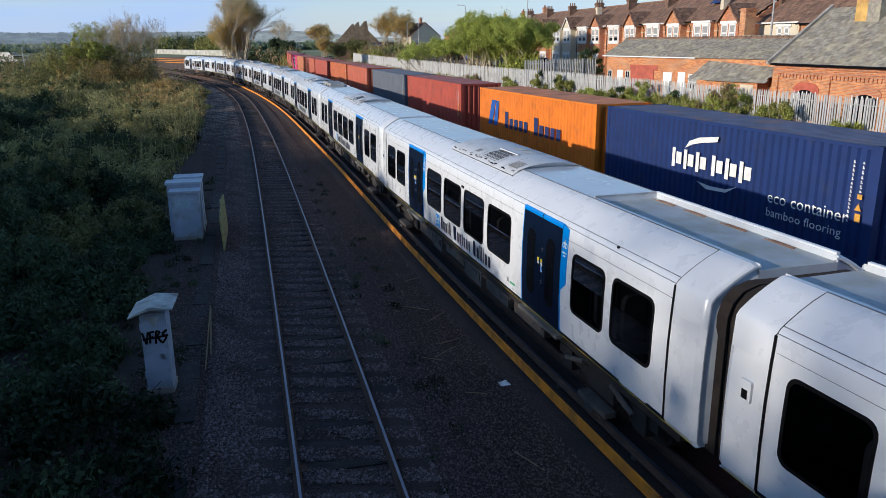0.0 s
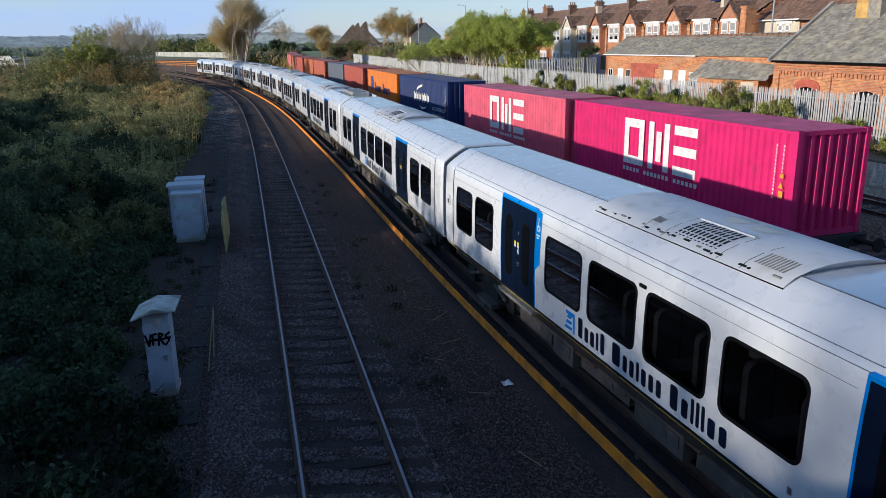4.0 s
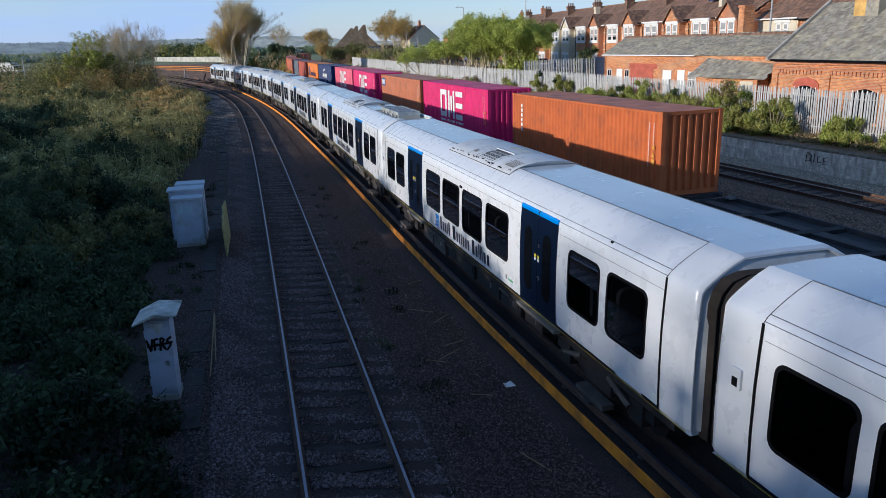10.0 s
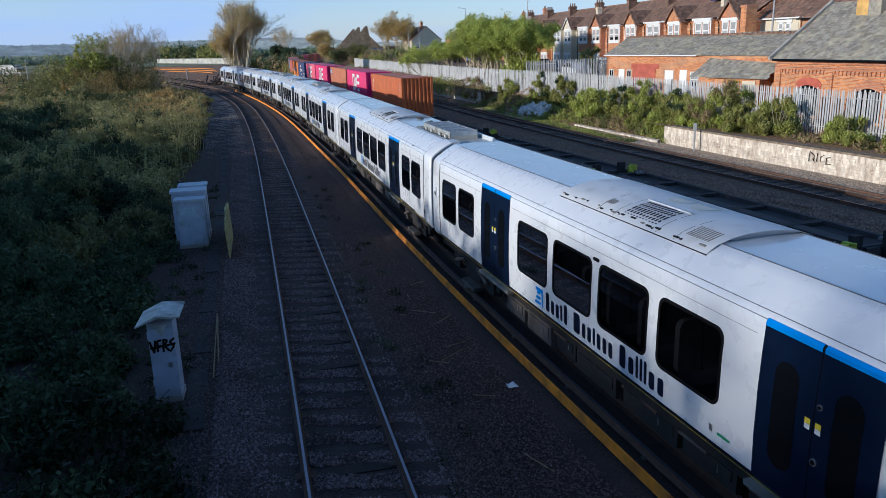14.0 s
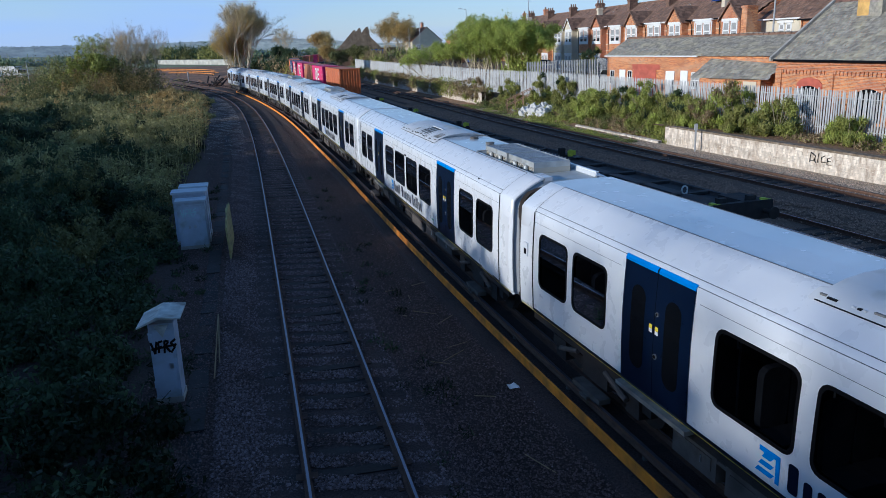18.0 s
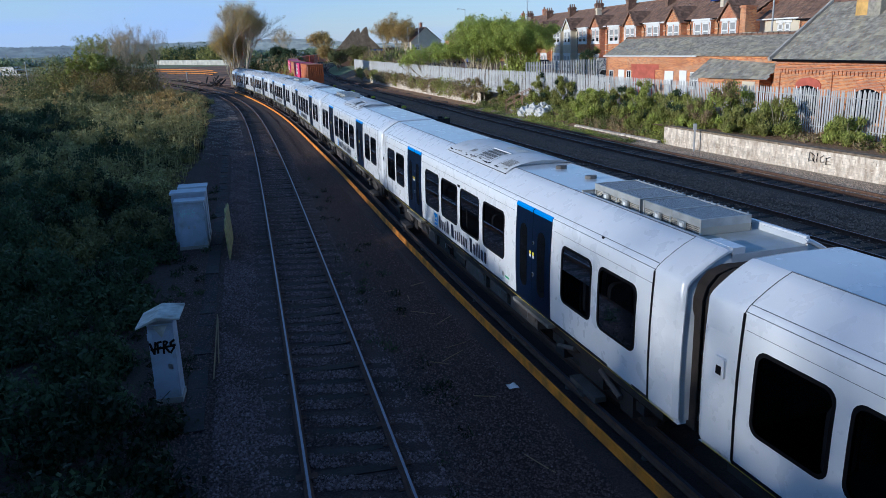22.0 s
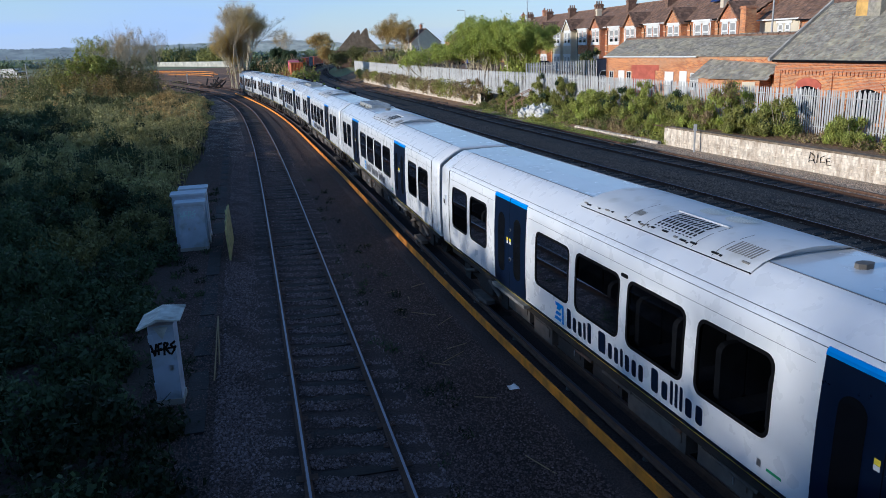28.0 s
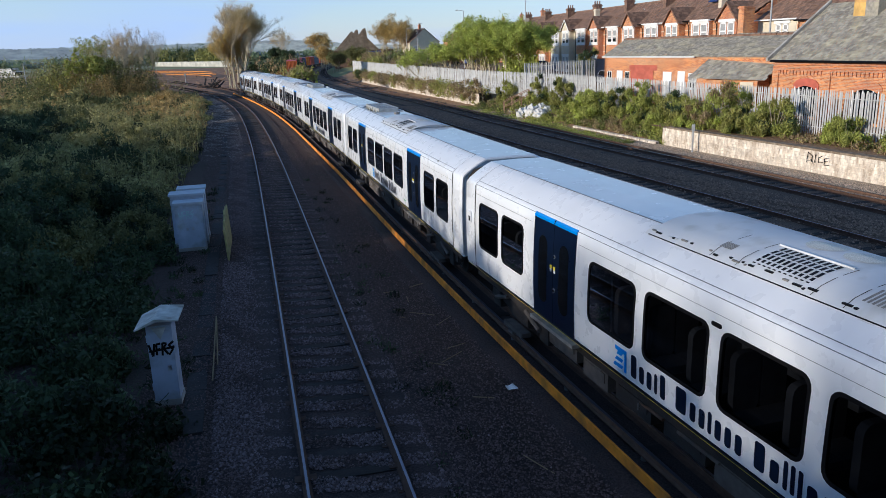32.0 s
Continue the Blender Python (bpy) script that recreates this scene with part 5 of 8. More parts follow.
# near ends along the goods line at 6 s
SLOTS = []
_pair = 28.3
for i in range(-3, 9):
    base = 9.0 + _pair * i
    SLOTS += [base, base + 13.0]
LOADS = {1: "orange_w", 6: "magenta", 7: "rust_n", 8: "magenta", 9: "pink", 10: "navy", 11: "hapag", 12: "red", 13: "grey", 14: "red2", 15: "orange", 16: "red", 17: "red2", 18: "rust", 19: "magenta", 20: "red", 21: "red2", 22: "red", 23: "rust"}
LOADS[5] = LOADS.pop(1)
GOODS = []
for i, s in enumerate(SLOTS):
    wg = bolster_wagon(i in LOADS, i == 0, i % 2 == 1)
    GOODS.append((wg, s - 0.5, 12.96, 0.0))
    kind = LOADS.get(i)
    if not kind:
        continue
    if kind == "orange_w":
        c = make_container(ORANGE, "faded orange corrugated shipping container on the last loaded wagon")
        id_marks(c)
        side_patch(c, [[(11.2, 2.3 - 0.22 * j), (11.05, 2.3 - 0.22 * j), (11.05, 2.45 - 0.22 * j), (11.2, 2.45 - 0.22 * j)] for j in range(6)], M_LWHITE, "lettering")
    elif kind == "magenta":
        c = make_container(MAGENTA, "bright magenta corrugated shipping container with white letters", dirty=0.1)
        one_letters(c)
        id_marks(c)
    elif kind == "pink":
        c = make_container(PINK, "faded pink corrugated shipping container with white letters", dirty=0.3)
        one_letters(c)
    elif kind == "rust_n":
        c = make_container(RUST, "rust-brown corrugated shipping container with a small blue badge")
        side_patch(c, [[(11.85, 2.05), (10.75, 2.05), (10.75, 2.65), (11.85, 2.65)]], M_LBLUE, "badge")
        for j in range(3):
            side_patch(c, [[(11.74 - 0.35 * j, 2.16), (11.52 - 0.35 * j, 2.16), (11.52 - 0.35 * j, 2.54), (11.74 - 0.35 * j, 2.54)]], M_LWHITE, "letter", 0.012)
        id_marks(c)
    elif kind == "navy":
        c = make_container(NAVYC, "navy blue corrugated shipping container with white lettering", dirty=0.1)
        for j in range(6):
            ya = 7.95 - 0.62 * j - (0.16 if j > 2 else 0)
            side_patch(c, [[(ya, 1.28), (ya - 0.16, 1.28), (ya - 0.16, 1.9), (ya, 1.9)], [(ya - 0.22, 1.4), (ya - 0.5, 1.4), (ya - 0.5, 1.78), (ya - 0.22, 1.78)]], M_LWHITE, "lettering")
        side_patch(c, [[(7.3, 1.95), (7.1, 2.2), (6.6, 2.36), (5.7, 2.48), (5.75, 2.32), (6.5, 2.2), (6.95, 2.1)]], M_LWHITE, "swoosh")
        side_patch(c, [[(6.6, 1.0), (5.9, 0.95), (5.2, 0.98), (4.7, 1.14), (5.2, 0.88), (6.1, 0.82)]], M_LWHITE, "swoosh")
        side_text(c, "eco container", 3.45, 0.95, 0.3, 2.75, M_LWHITE)
        side_text(c, "bamboo flooring", 3.45, 0.5, 0.3, 2.6, M_LWHITE)
        id_marks(c)
    elif kind == "hapag":
        c = make_container(HAPAG, "orange corrugated shipping container with a blue emblem", dirty=0.12)
        side_patch(c, [[(11.0, 1.1), (10.5, 1.1), (10.0, 2.35), (10.5, 2.35)], [(10.3, 1.1), (9.8, 1.1), (9.6, 2.35), (9.9, 2.35)]], M_LBLUE, "emblem")
        side_patch(c, [[(8.8 - 0.55 * j, 1.1), (8.42 - 0.55 * j, 1.1), (8.42 - 0.55 * j, 1.6 + 0.3 * (j in (0, 6))), (8.8 - 0.55 * j, 1.6 + 0.3 * (j in (0, 6)))] for j in range(11) if j != 5], M_LDARK, "lettering")
    else:
        col, lab = {"red": (RED, "dull red corrugated shipping container"), "red2": ((0.46, 0.10, 0.045), "brick-red corrugated shipping container"), "grey": (GREY, "slate-grey corrugated shipping container"), "orange": ((0.5, 0.12, 0.03), "orange corrugated shipping container"), "rust": (RUST, "rust-brown corrugated shipping container")}[kind]
        c = make_container(col, lab)
        id_marks(c)
    GOODS.append((c, s, BOX_L, DECK))

GOODS_TRAVEL = [(0, -47.2), (1, -39.6), (2, -31.9), (3, -24.1), (3.5, -20.2), (5.5, -4.2), (6, 0.0), (7, 8.4), (8, 16.6), (9, 24.8), (10, 33.4), (11, 42.0), (12, 50.5), (13, 59.0), (14, 67.4), (14.5, 71.5), (16.5, 88.5), (17, 92.6), (18, 101.0), (19, 109.3), (20, 117.5), (21, 125.5), (22, 133.4), (23, 141), (24, 148), (25, 155), (26, 162), (28, 174), (30, 186), (32, 197)]

# ================= plants =================
SUN_DIR = _d


def quads_mesh(name, C, U, V, mats, idx=None):
    """Many small leaves: centres and two half-axes each."""
    n = len(C)
    P = np.stack([C - U - V, C + U - V, C + U + V, C - U + V], axis=1).reshape(-1, 3)
    me = bpy.data.meshes.new(name)
    me.vertices.add(4 * n)
    me.vertices.foreach_set("co", P.astype(np.float32).ravel())
    me.loops.add(4 * n)
    me.loops.foreach_set("vertex_index", np.arange(4 * n, dtype=np.int32))
    me.polygons.add(n)
    me.polygons.foreach_set("loop_start", np.arange(0, 4 * n, 4, dtype=np.int32))
    for m in (mats if isinstance(mats, (list, tuple)) else [mats]):
        me.materials.append(m)
    if idx is not None:
        me.polygons.foreach_set("material_index", idx.astype(np.int32))
    me.update(calc_edges=True)
    me.validate()
    return me


def leaves(rng, centres, radii, per, size, squash=0.8, shell=0.55, spiky=0.0):
    """Leaf centres and axes over lumpy blobs."""
    centres, radii = np.asarray(centres, float), np.asarray(radii, float)
    k = np.repeat(np.arange(len(centres)), per)
    n = len(k)
    d = rng.normal(size=(n, 3))
    d /= np.linalg.norm(d, axis=1)[:, None]
    r = radii[k] * (shell + (1 - shell) * rng.random(n) ** 0.6) * (0.75 + 0.5 * rng.random(n) ** 2)
    C = centres[k] + d * r[:, None] * np.array([1, 1, squash])
    nrm = d + rng.normal(size=(n, 3)) * 0.6 + np.array([0, 0, 0.3])
    nrm /= np.linalg.norm(nrm, axis=1)[:, None]
    u = np.cross(nrm, rng.normal(size=(n, 3)))
    u /= np.linalg.norm(u, axis=1)[:, None] + 1e-9
    v = np.cross(nrm, u)
    s = size * (0.6 + 0.8 * rng.random(n))[:, None]
    U, V = u * s, v * s * 0.62
    if spiky:
        # upright shoots and blades that stand out of the mass
        f = rng.random(n) < spiky
        up = np.array([0, 0, 1.0]) + rng.normal(size=(n, 3)) * 0.45 + d * 0.5
        up /= np.linalg.norm(up, axis=1)[:, None]
        U = np.where(f[:, None], up * s * 2.6, U)
        V = np.where(f[:, None], np.cross(up, nrm) * s * 0.3, V)
        C = np.where(f[:, None], C + d * s * 1.5, C)
    return C, U, V, k


def stems(rng, base, height, n, spread, r, g, m=0):
    for _ in range(n):
        a = rng.random() * 6.283
        e = (base[0] + math.cos(a) * spread * rng.random(), base[1] + math.sin(a) * spread * rng.random(), base[2] + height * (0.6 + 0.4 * rng.random()))
        g.tube(base, e, r, r * 0.4, 4, m, False)


def thicket(name, label, spots, per, size, mats, weights, seed, spiky=0.2, patch=3.0):
    rng = np.random.default_rng(seed)
    C, R = [], []
    for x, y, z, r, h in spots:
        C.append((x, y, z + h * 0.5))
        R.append(r)
    A = leaves(rng, C, R, per, size, squash=1.0, spiky=spiky)
    hs = np.array([s[4] / (2 * s[3]) for s in spots])
    zc = np.array([c[2] for c in C])
    A[0][:, 2] = zc[A[3]] + (A[0][:, 2] - zc[A[3]]) * hs[A[3]]
    # kinds grow in patches
    P = np.array(C)
    f = 0.5 + 0.25 * np.sin(P[:, 0] / patch + 1.7 * np.sin(P[:, 1] / patch / 1.6)) + 0.25 * np.sin(P[:, 1] / patch * 1.3 + seed)
    f = np.clip(f + rng.normal(size=len(f)) * 0.16, 0, 0.999)
    rank = np.argsort(np.argsort(f)) / len(f)
    which = np.searchsorted(np.cumsum(weights)[:-1], rank)[A[3]]
    flip = rng.random(len(which)) < 0.15
    which = np.where(flip, rng.integers(0, len(mats), len(which)), which)
    ob = new(name, quads_mesh(name, A[0], A[1], A[2], mats, which))
    tagged(ob, label, "thicket", kind="stuff")
    return ob


def left_spots(rng, y0, y1, n, rmin, rmax):
    res = []
    while len(res) < n:
        y = y0 + (y1 - y0) * rng.random() ** 0.8
        edge = float(np.interp(y, LEFT_TRACK.Y, LEFT_TRACK.X)) - float(np.interp(y, [0, 25, 60, 110], [4.1, 4.6, 3.9, 4.6]))
        w = float(np.interp(y, [0, 20, 60, 110], [10, 16, 32, 45]))
        t = rng.random() ** 1.2
        x = edge - w * t - 0.4
        if math.hypot(x + 5.35, y - 12.7) < 1.2 or math.hypot(x + 8.3, y - 24.4) < 1.9:
            continue
        r = rmin + (rmax - rmin) * rng.random()
        big = 0.5 + 0.5 * math.sin(x * 0.75 + 1.3 * math.sin(y * 0.31)) * math.sin(y * 0.5 + 0.7)
        r *= 0.7 + 0.7 * big
        h = r * (0.7 + 0.9 * rng.random() + 1.7 * big * big) * (0.6 + 0.7 * min(1, t * 3)) * (1.0 + 0.35 * step(30, 70, y))
        res.append((x, y, float(ground_height(x, y)) - 0.1, r, h))
    return res


def scrub(name, label, y0, y1, cell, wide, high, lobes, per, size, mats, weights, seed):
    """Separate rounded bushes on a loose grid with dark gaps between, from the trackside edge inward."""
    rng = np.random.default_rng(seed)
    C, R, K = [], [], []
    y = y0
    while y < y1:
        edge = float(np.interp(y, LEFT_TRACK.Y, LEFT_TRACK.X)) - float(np.interp(y, [7, 12, 13, 20, 30, 60, 100, 118], [3.1, 3.4, 4.3, 4.5, 5.0, 5.1, 4.2, 3.6]))
        w = float(np.interp(y, [0, 20, 60, 110], wide))
        u = 0.0
        while u < w:
            x = edge - u - cell * (0.35 + 0.3 * rng.random())
            yy = y + cell * (rng.random() - 0.5)
            u += cell * (0.8 + 0.35 * rng.random())
            if math.hypot(x + 5.35, yy - 13.0) < 1.1 or math.hypot(x + 8.4, yy - 25.2) < 1.9:
                continue
            big = 0.5 + 0.5 * math.sin(x * 0.7 + 1.3 * math.sin(yy * 0.33)) * math.sin(yy * 0.47 + 0.7)
            r = cell * (0.45 + 0.3 * rng.random())
            h = high * (0.18 + 0.25 * rng.random() + 0.6 * big * big) * (0.5 + 0.5 * min(1.0, u / (2.2 * cell))) * (1.0 - 0.6 * float(step(50, 72, yy)) * (u < 5.5 * cell))
            h *= 1.0 - 0.72 * float(step(-0.47, -0.53, x / yy)) * (yy > 55)
            z = float(ground_height(x, yy)) - 0.1
            # sun and shade put into the leaf choice: pale by the track, dark inward
            v = 0.5 + 0.3 * math.sin(x * 0.37 + 2.0 * math.sin(yy * 0.19) + seed) * math.cos(yy * 0.27) + 0.24 * rng.normal() + 0.36 * (u < 4.0 * cell) * (yy > 30) - 0.42 * (u > 5.0 * cell) * (30 < yy < 78) + 0.30 * step(14, 24, yy) * (yy < 34)
            kind = int(np.searchsorted(np.cumsum(weights)[:-1], min(0.999, max(0.0, v))))
            for _ in range(lobes):
                a, q = rng.random() * 6.283, rng.random() ** 0.5
                C.append((x + math.cos(a) * r * q, yy + math.sin(a) * r * q, z + h * (0.1 + 0.85 * rng.random() * math.sqrt(1.02 - q * q))))
                R.append(r * (0.2 + 0.2 * rng.random()))
                K.append(kind if rng.random() < 0.85 else int(rng.integers(0, len(mats) - 1)))
        y += cell * 0.85
    A = leaves(rng, C, R, per, size, squash=0.9, shell=0.3, spiky=0.16)
    which = np.array(K)[A[3]]
    ob = new(name, quads_mesh(name, A[0], A[1], A[2], mats, which))
    tagged(ob, label, "thicket", kind="stuff")


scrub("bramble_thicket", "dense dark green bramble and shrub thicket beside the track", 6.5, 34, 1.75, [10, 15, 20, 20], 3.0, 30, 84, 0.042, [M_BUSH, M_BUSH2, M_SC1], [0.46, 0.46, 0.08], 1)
scrub("bramble_thicket", "rough olive scrub with pale dry twigs in low sun", 33, 66, 2.4, [14, 18, 30, 30], 3.2, 24, 74, 0.056, [M_BUSH, M_BUSH2, M_SC1, M_SC2], [0.24, 0.40, 0.22, 0.14], 2)
scrub("bramble_thicket", "distant olive scrub along the railway", 65, 119, 2.9, [30, 30, 32, 48], 5.2, 22, 54, 0.085, [M_BUSH2, M_SC1, M_SC2, M_BUD2], [0.14, 0.34, 0.36, 0.16], 3)


def back_scrub():
    rng = np.random.default_rng(77)
    spots = []
    for _ in range(330):
        y = 116 + 34 * rng.random()
        x = float(np.interp(y, LEFT_TRACK.Y, LEFT_TRACK.X)) - 7 - 0.5 * (y - 116) - 44 * rng.random()
        if y > 150 + 0.3 * (x + 45) or x < -0.57 * y:
            continue
        r = 0.9 + 1.3 * rng.random()
        spots.append((x, y, -0.2, r, r * (1.9 + 1.5 * rng.random())))
    thicket("bramble_thicket", "sunlit olive and brown scrub at the back of the yard", spots, 240, 0.1, [M_SC1, M_DRY, M_SC2, M_BUSH2], [0.40, 0.18, 0.26, 0.16], 78, 0.3, 5.0)


back_scrub()


def dry_stalks():
    rng = np.random.default_rng(8)
    g = Geo()
    for x, y, z, r, h in [q for q in left_spots(rng, 36, 72, 420, 0.3, 0.8) if float(np.interp(q[1], LEFT_TRACK.Y, LEFT_TRACK.X)) - q[0] < 12]:
        for _ in range(5):
            a = rng.random() * 6.283
            b = (x + 0.4 * math.cos(a), y + 0.4 * math.sin(a), z)
            t = (b[0] + rng.normal() * 0.2, b[1] + rng.normal() * 0.2, z + 0.9 + rng.random() * 0.9)
            g.tube(b, t, 0.018, 0.008, 3, 0, False)
            for _ in range(3):
                k = 0.6 + 0.4 * rng.random()
                q = [b[i] + (t[i] - b[i]) * k for i in range(3)]
                g.tube(q, (q[0] + rng.normal() * 0.2, q[1] + rng.normal() * 0.2, q[2] + 0.2 * rng.random()), 0.014, 0.01, 3, 0, False)
    ob = new("dry_stalks", mesh("dry_stalks", g.v, g.f, M_SC2))
    tagged(ob, "pale dry weed stalks above the scrub", "dry stalks", kind="stuff")


dry_stalks()


def branchy(rng, g, a, d, length, r, depth, tips, droop=0.0, kids=3, spread=0.55, taper=0.58):
    b = a + d * length
    g.tube(a, b, r, r * 0.62, 6 if depth > 2 else 4, 0, False)
    if depth == 0:
        tips.append(b)
        return
    tips.append(b)
    for i in range(kids):
        e = (d + Vector((rng.normal(), rng.normal(), rng.normal() * 0.6 + 0.12)) * spread).normalized()
        branchy(rng, g, a + d * length * (0.55 + 0.45 * rng.random()), e, length * (0.62 + 0.2 * rng.random()), r * taper, depth - 1, tips, droop, kids, spread, taper)


def tree(label, x, y, height, leaf, per, size, radius, seed, trunks=1, depth=3, kids=3, z=None, spread=0.5, squash=0.9, lean=0.16, fork=0.42, low=0.3, taper=0.58, thick=0.02):
    rng = np.random.default_rng(seed)
    z = float(ground_height(x, y)) - 0.1 if z is None else z
    t = new("tree")
    t.location = (x, y, z)
    g, tips = Geo(), []
    for i in range(trunks):
        a = Vector((rng.normal() * 0.5 * (trunks > 1), rng.normal() * 0.5 * (trunks > 1), 0))
        d = Vector((rng.normal() * lean, rng.normal() * lean, 1)).normalized()
        branchy(rng, g, a, d, height * fork, height * thick / math.sqrt(trunks), depth, tips, kids=kids, spread=spread, taper=taper)
    top = max(p.z for p in tips)
    k = height / top * 0.95
    g.v = [(p[0] * k, p[1] * k, p[2] * k) for p in g.v]
    part("trunk", mesh("trunk", g.v, g.f, M_BARK), None, t)
    tips = [p * k for p in tips if p.z > low * top]
    if per:
        A = leaves(rng, [tuple(p) for p in tips], [radius * (0.6 + 0.8 * rng.random()) for _ in tips], per, size, squash=squash, shell=0.2)
        part("crown", quads_mesh("crown", A[0], A[1], A[2], leaf), None, t)
    tagged(t, label, "tree")
    return t


# the tall tree by the end of the passenger train, and its neighbours
tree("tall multi-stemmed tree with yellow-brown spring buds", -36.0, 141, 16.4, M_GOLD, 10, 0.05, 0.7, 13, trunks=8, depth=5, kids=3, spread=0.24, lean=0.09, fork=0.22, low=0.06, taper=0.7, thick=0.017)
tree("lower bushy tree with yellow-brown spring buds", -38.0, 141.5, 11.4, M_GOLD, 14, 0.05, 0.7, 14, trunks=8, depth=5, kids=3, spread=0.24, lean=0.12, fork=0.2, low=0.04, taper=0.7, thick=0.017)
for i, (x, y, h) in enumerate(((-47.0, 112, 10.6), (-45.0, 110, 11.4), (-43.2, 111, 11.6), (-41.4, 113, 10.6), (-46.0, 114, 11.0))):
    tree("leafless grey-barked tree among scrub", x, y, h, M_BUD2, 2, 0.035, 0.4, 20 + i, trunks=2, depth=5, kids=3, spread=0.24, lean=0.05, fork=0.34, taper=0.62, thick=0.011)
tree("small fresh green tree among scrub", -48.4, 108, 7.6, M_RB1, 60, 0.1, 0.5, 31, trunks=3, depth=3, spread=0.5)
tree("olive shrubby tree beside the scrub", -49.3, 112, 9.6, M_RB1, 12, 0.07, 0.5, 32, trunks=5, depth=3, spread=0.3)
# street trees by the car park
for i, (x, y, h, r) in enumerate(((11.8, 108, 7.4, 0.95), (10.4, 105, 7.8, 0.95), (9.2, 108, 8.6, 1.0), (7.6, 109, 9.2, 1.0), (6.6, 113, 8.6, 0.95), (5.0, 114, 7.1, 0.9), (2.6, 117, 6.8, 0.85), (0.6, 121, 6.6, 0.8), (-1.4, 125, 6.4, 0.8), (-4.0, 132, 5.8, 0.7))):
    tree("street tree in bright spring leaf", x * 0.86, y * 0.86, h * 0.93, M_TREE, 78 if x > 5.5 else 30, 0.05, r * (0.62 if x > 5.5 else 0.5), 40 + i, trunks=6 if x > 5.5 else 3, depth=4, kids=3, spread=0.42, fork=0.22, lean=0.24 if x > 5.5 else 0.12, low=0.08 if x > 9.5 else 0.25 if x > 5.5 else 0.6)
hedge_street = [(10.2, 89.5), (8.6, 91)]
# brown and bare trees far along the line
for i, (x, y, h, lf, per) in enumerate(((-42, 285, 13, M_BUD, 12), (-12, 232, 14.5, M_BUD, 8), (-15, 228, 13, M_BUD, 8), (-9, 224, 12, M_BUD, 8), (-58, 300, 16, M_BUD, 2), (-52, 250, 8, M_BUSH2, 26), (-46, 246, 7, M_BUSH2, 26), (-34, 240, 8, M_BUD, 14), (-28, 214, 6, M_SC1, 20), (-21, 205, 6, M_SC1, 20))):
    tree("distant tree in brown spring bud" if lf is M_BUD else "dark distant evergreen tree", x, y, h, lf, per * 2, 0.085, 0.9, 60 + i, trunks=5, depth=4 if lf is M_BUD else 3, kids=3, spread=0.3, lean=0.12)


def hedge_row(name, label, pts, n, r, h, per, size, mats, weights, seed):
    rng = np.random.default_rng(seed)
    P = np.array(pts, float)
    seg = np.r_[0, np.cumsum(np.hypot(np.diff(P[:, 0]), np.diff(P[:, 1])))]
    spots = []
    for _ in range(n):
        s = rng.random() * seg[-1]
        x = np.interp(s, seg, P[:, 0]) + rng.normal() * r
        y = np.interp(s, seg, P[:, 1]) + rng.normal() * r
        spots.append((x, y, float(ground_height(x, y)) - 0.2, r * (0.6 + 0.8 * rng.random()), h * (0.6 + 0.7 * rng.random())))
    return thicket(name, label, spots, per, size, mats, weights, seed)


hedge_row("russet_scrub", "tall russet-brown scrub at the foot of bare trees", [(-57, 103), (-47, 105), (-38, 108)], 46, 1.2, 3.6, 170, 0.08, [M_BUD2, M_DRY, M_SC2, M_SC1], [0.35, 0.2, 0.2, 0.25], 78)
hedge_row("olive_scrub", "tall olive and brown scrub below the bare trees", [(-56.5, 110), (-51, 109), (-45, 108), (-41.5, 111)], 105, 1.2, 5.4, 220, 0.085, [M_SC1, M_RB2, M_BUD2, M_BUSH2], [0.36, 0.30, 0.24, 0.10], 79)
hedge_row("street_hedge", "bright green lower foliage under the street trees", hedge_street, 26, 0.8, 3.0, 200, 0.11, [M_TREE, M_RB1], [0.75, 0.25], 70)
hedge_row("far_hedge", "dark green hedge beyond the yard", [(-190, 520), (-128, 432), (-104, 392)], 100, 4.0, 9.0, 150, 0.5, [M_BUSH2, M_RB2, M_SC1], [0.4, 0.3, 0.3], 71)
hedge_row("far_hedge", "dark undergrowth round the far trees", [(-62, 246), (-50, 240), (-38, 205)], 60, 1.8, 4.0, 120, 0.25, [M_BUSH2, M_DRY, M_SC1], [0.45, 0.25, 0.3], 77)
hedge_row("far_hedge", "scrub on the inside of the curve", [(-38, 205), (-29, 165), (-27, 150)], 110, 1.2, 2.6, 110, 0.2, [M_RB2, M_RB1, M_DRY], [0.4, 0.2, 0.4], 72)
hedge_row("far_hedge", "scrub and brambles along the outside of the curve", [(-27, 290), (-20, 215), (-12, 170), (-5, 135)], 220, 1.5, 3.2, 110, 0.2, [M_RB2, M_RB1, M_DRY], [0.45, 0.15, 0.4], 73)


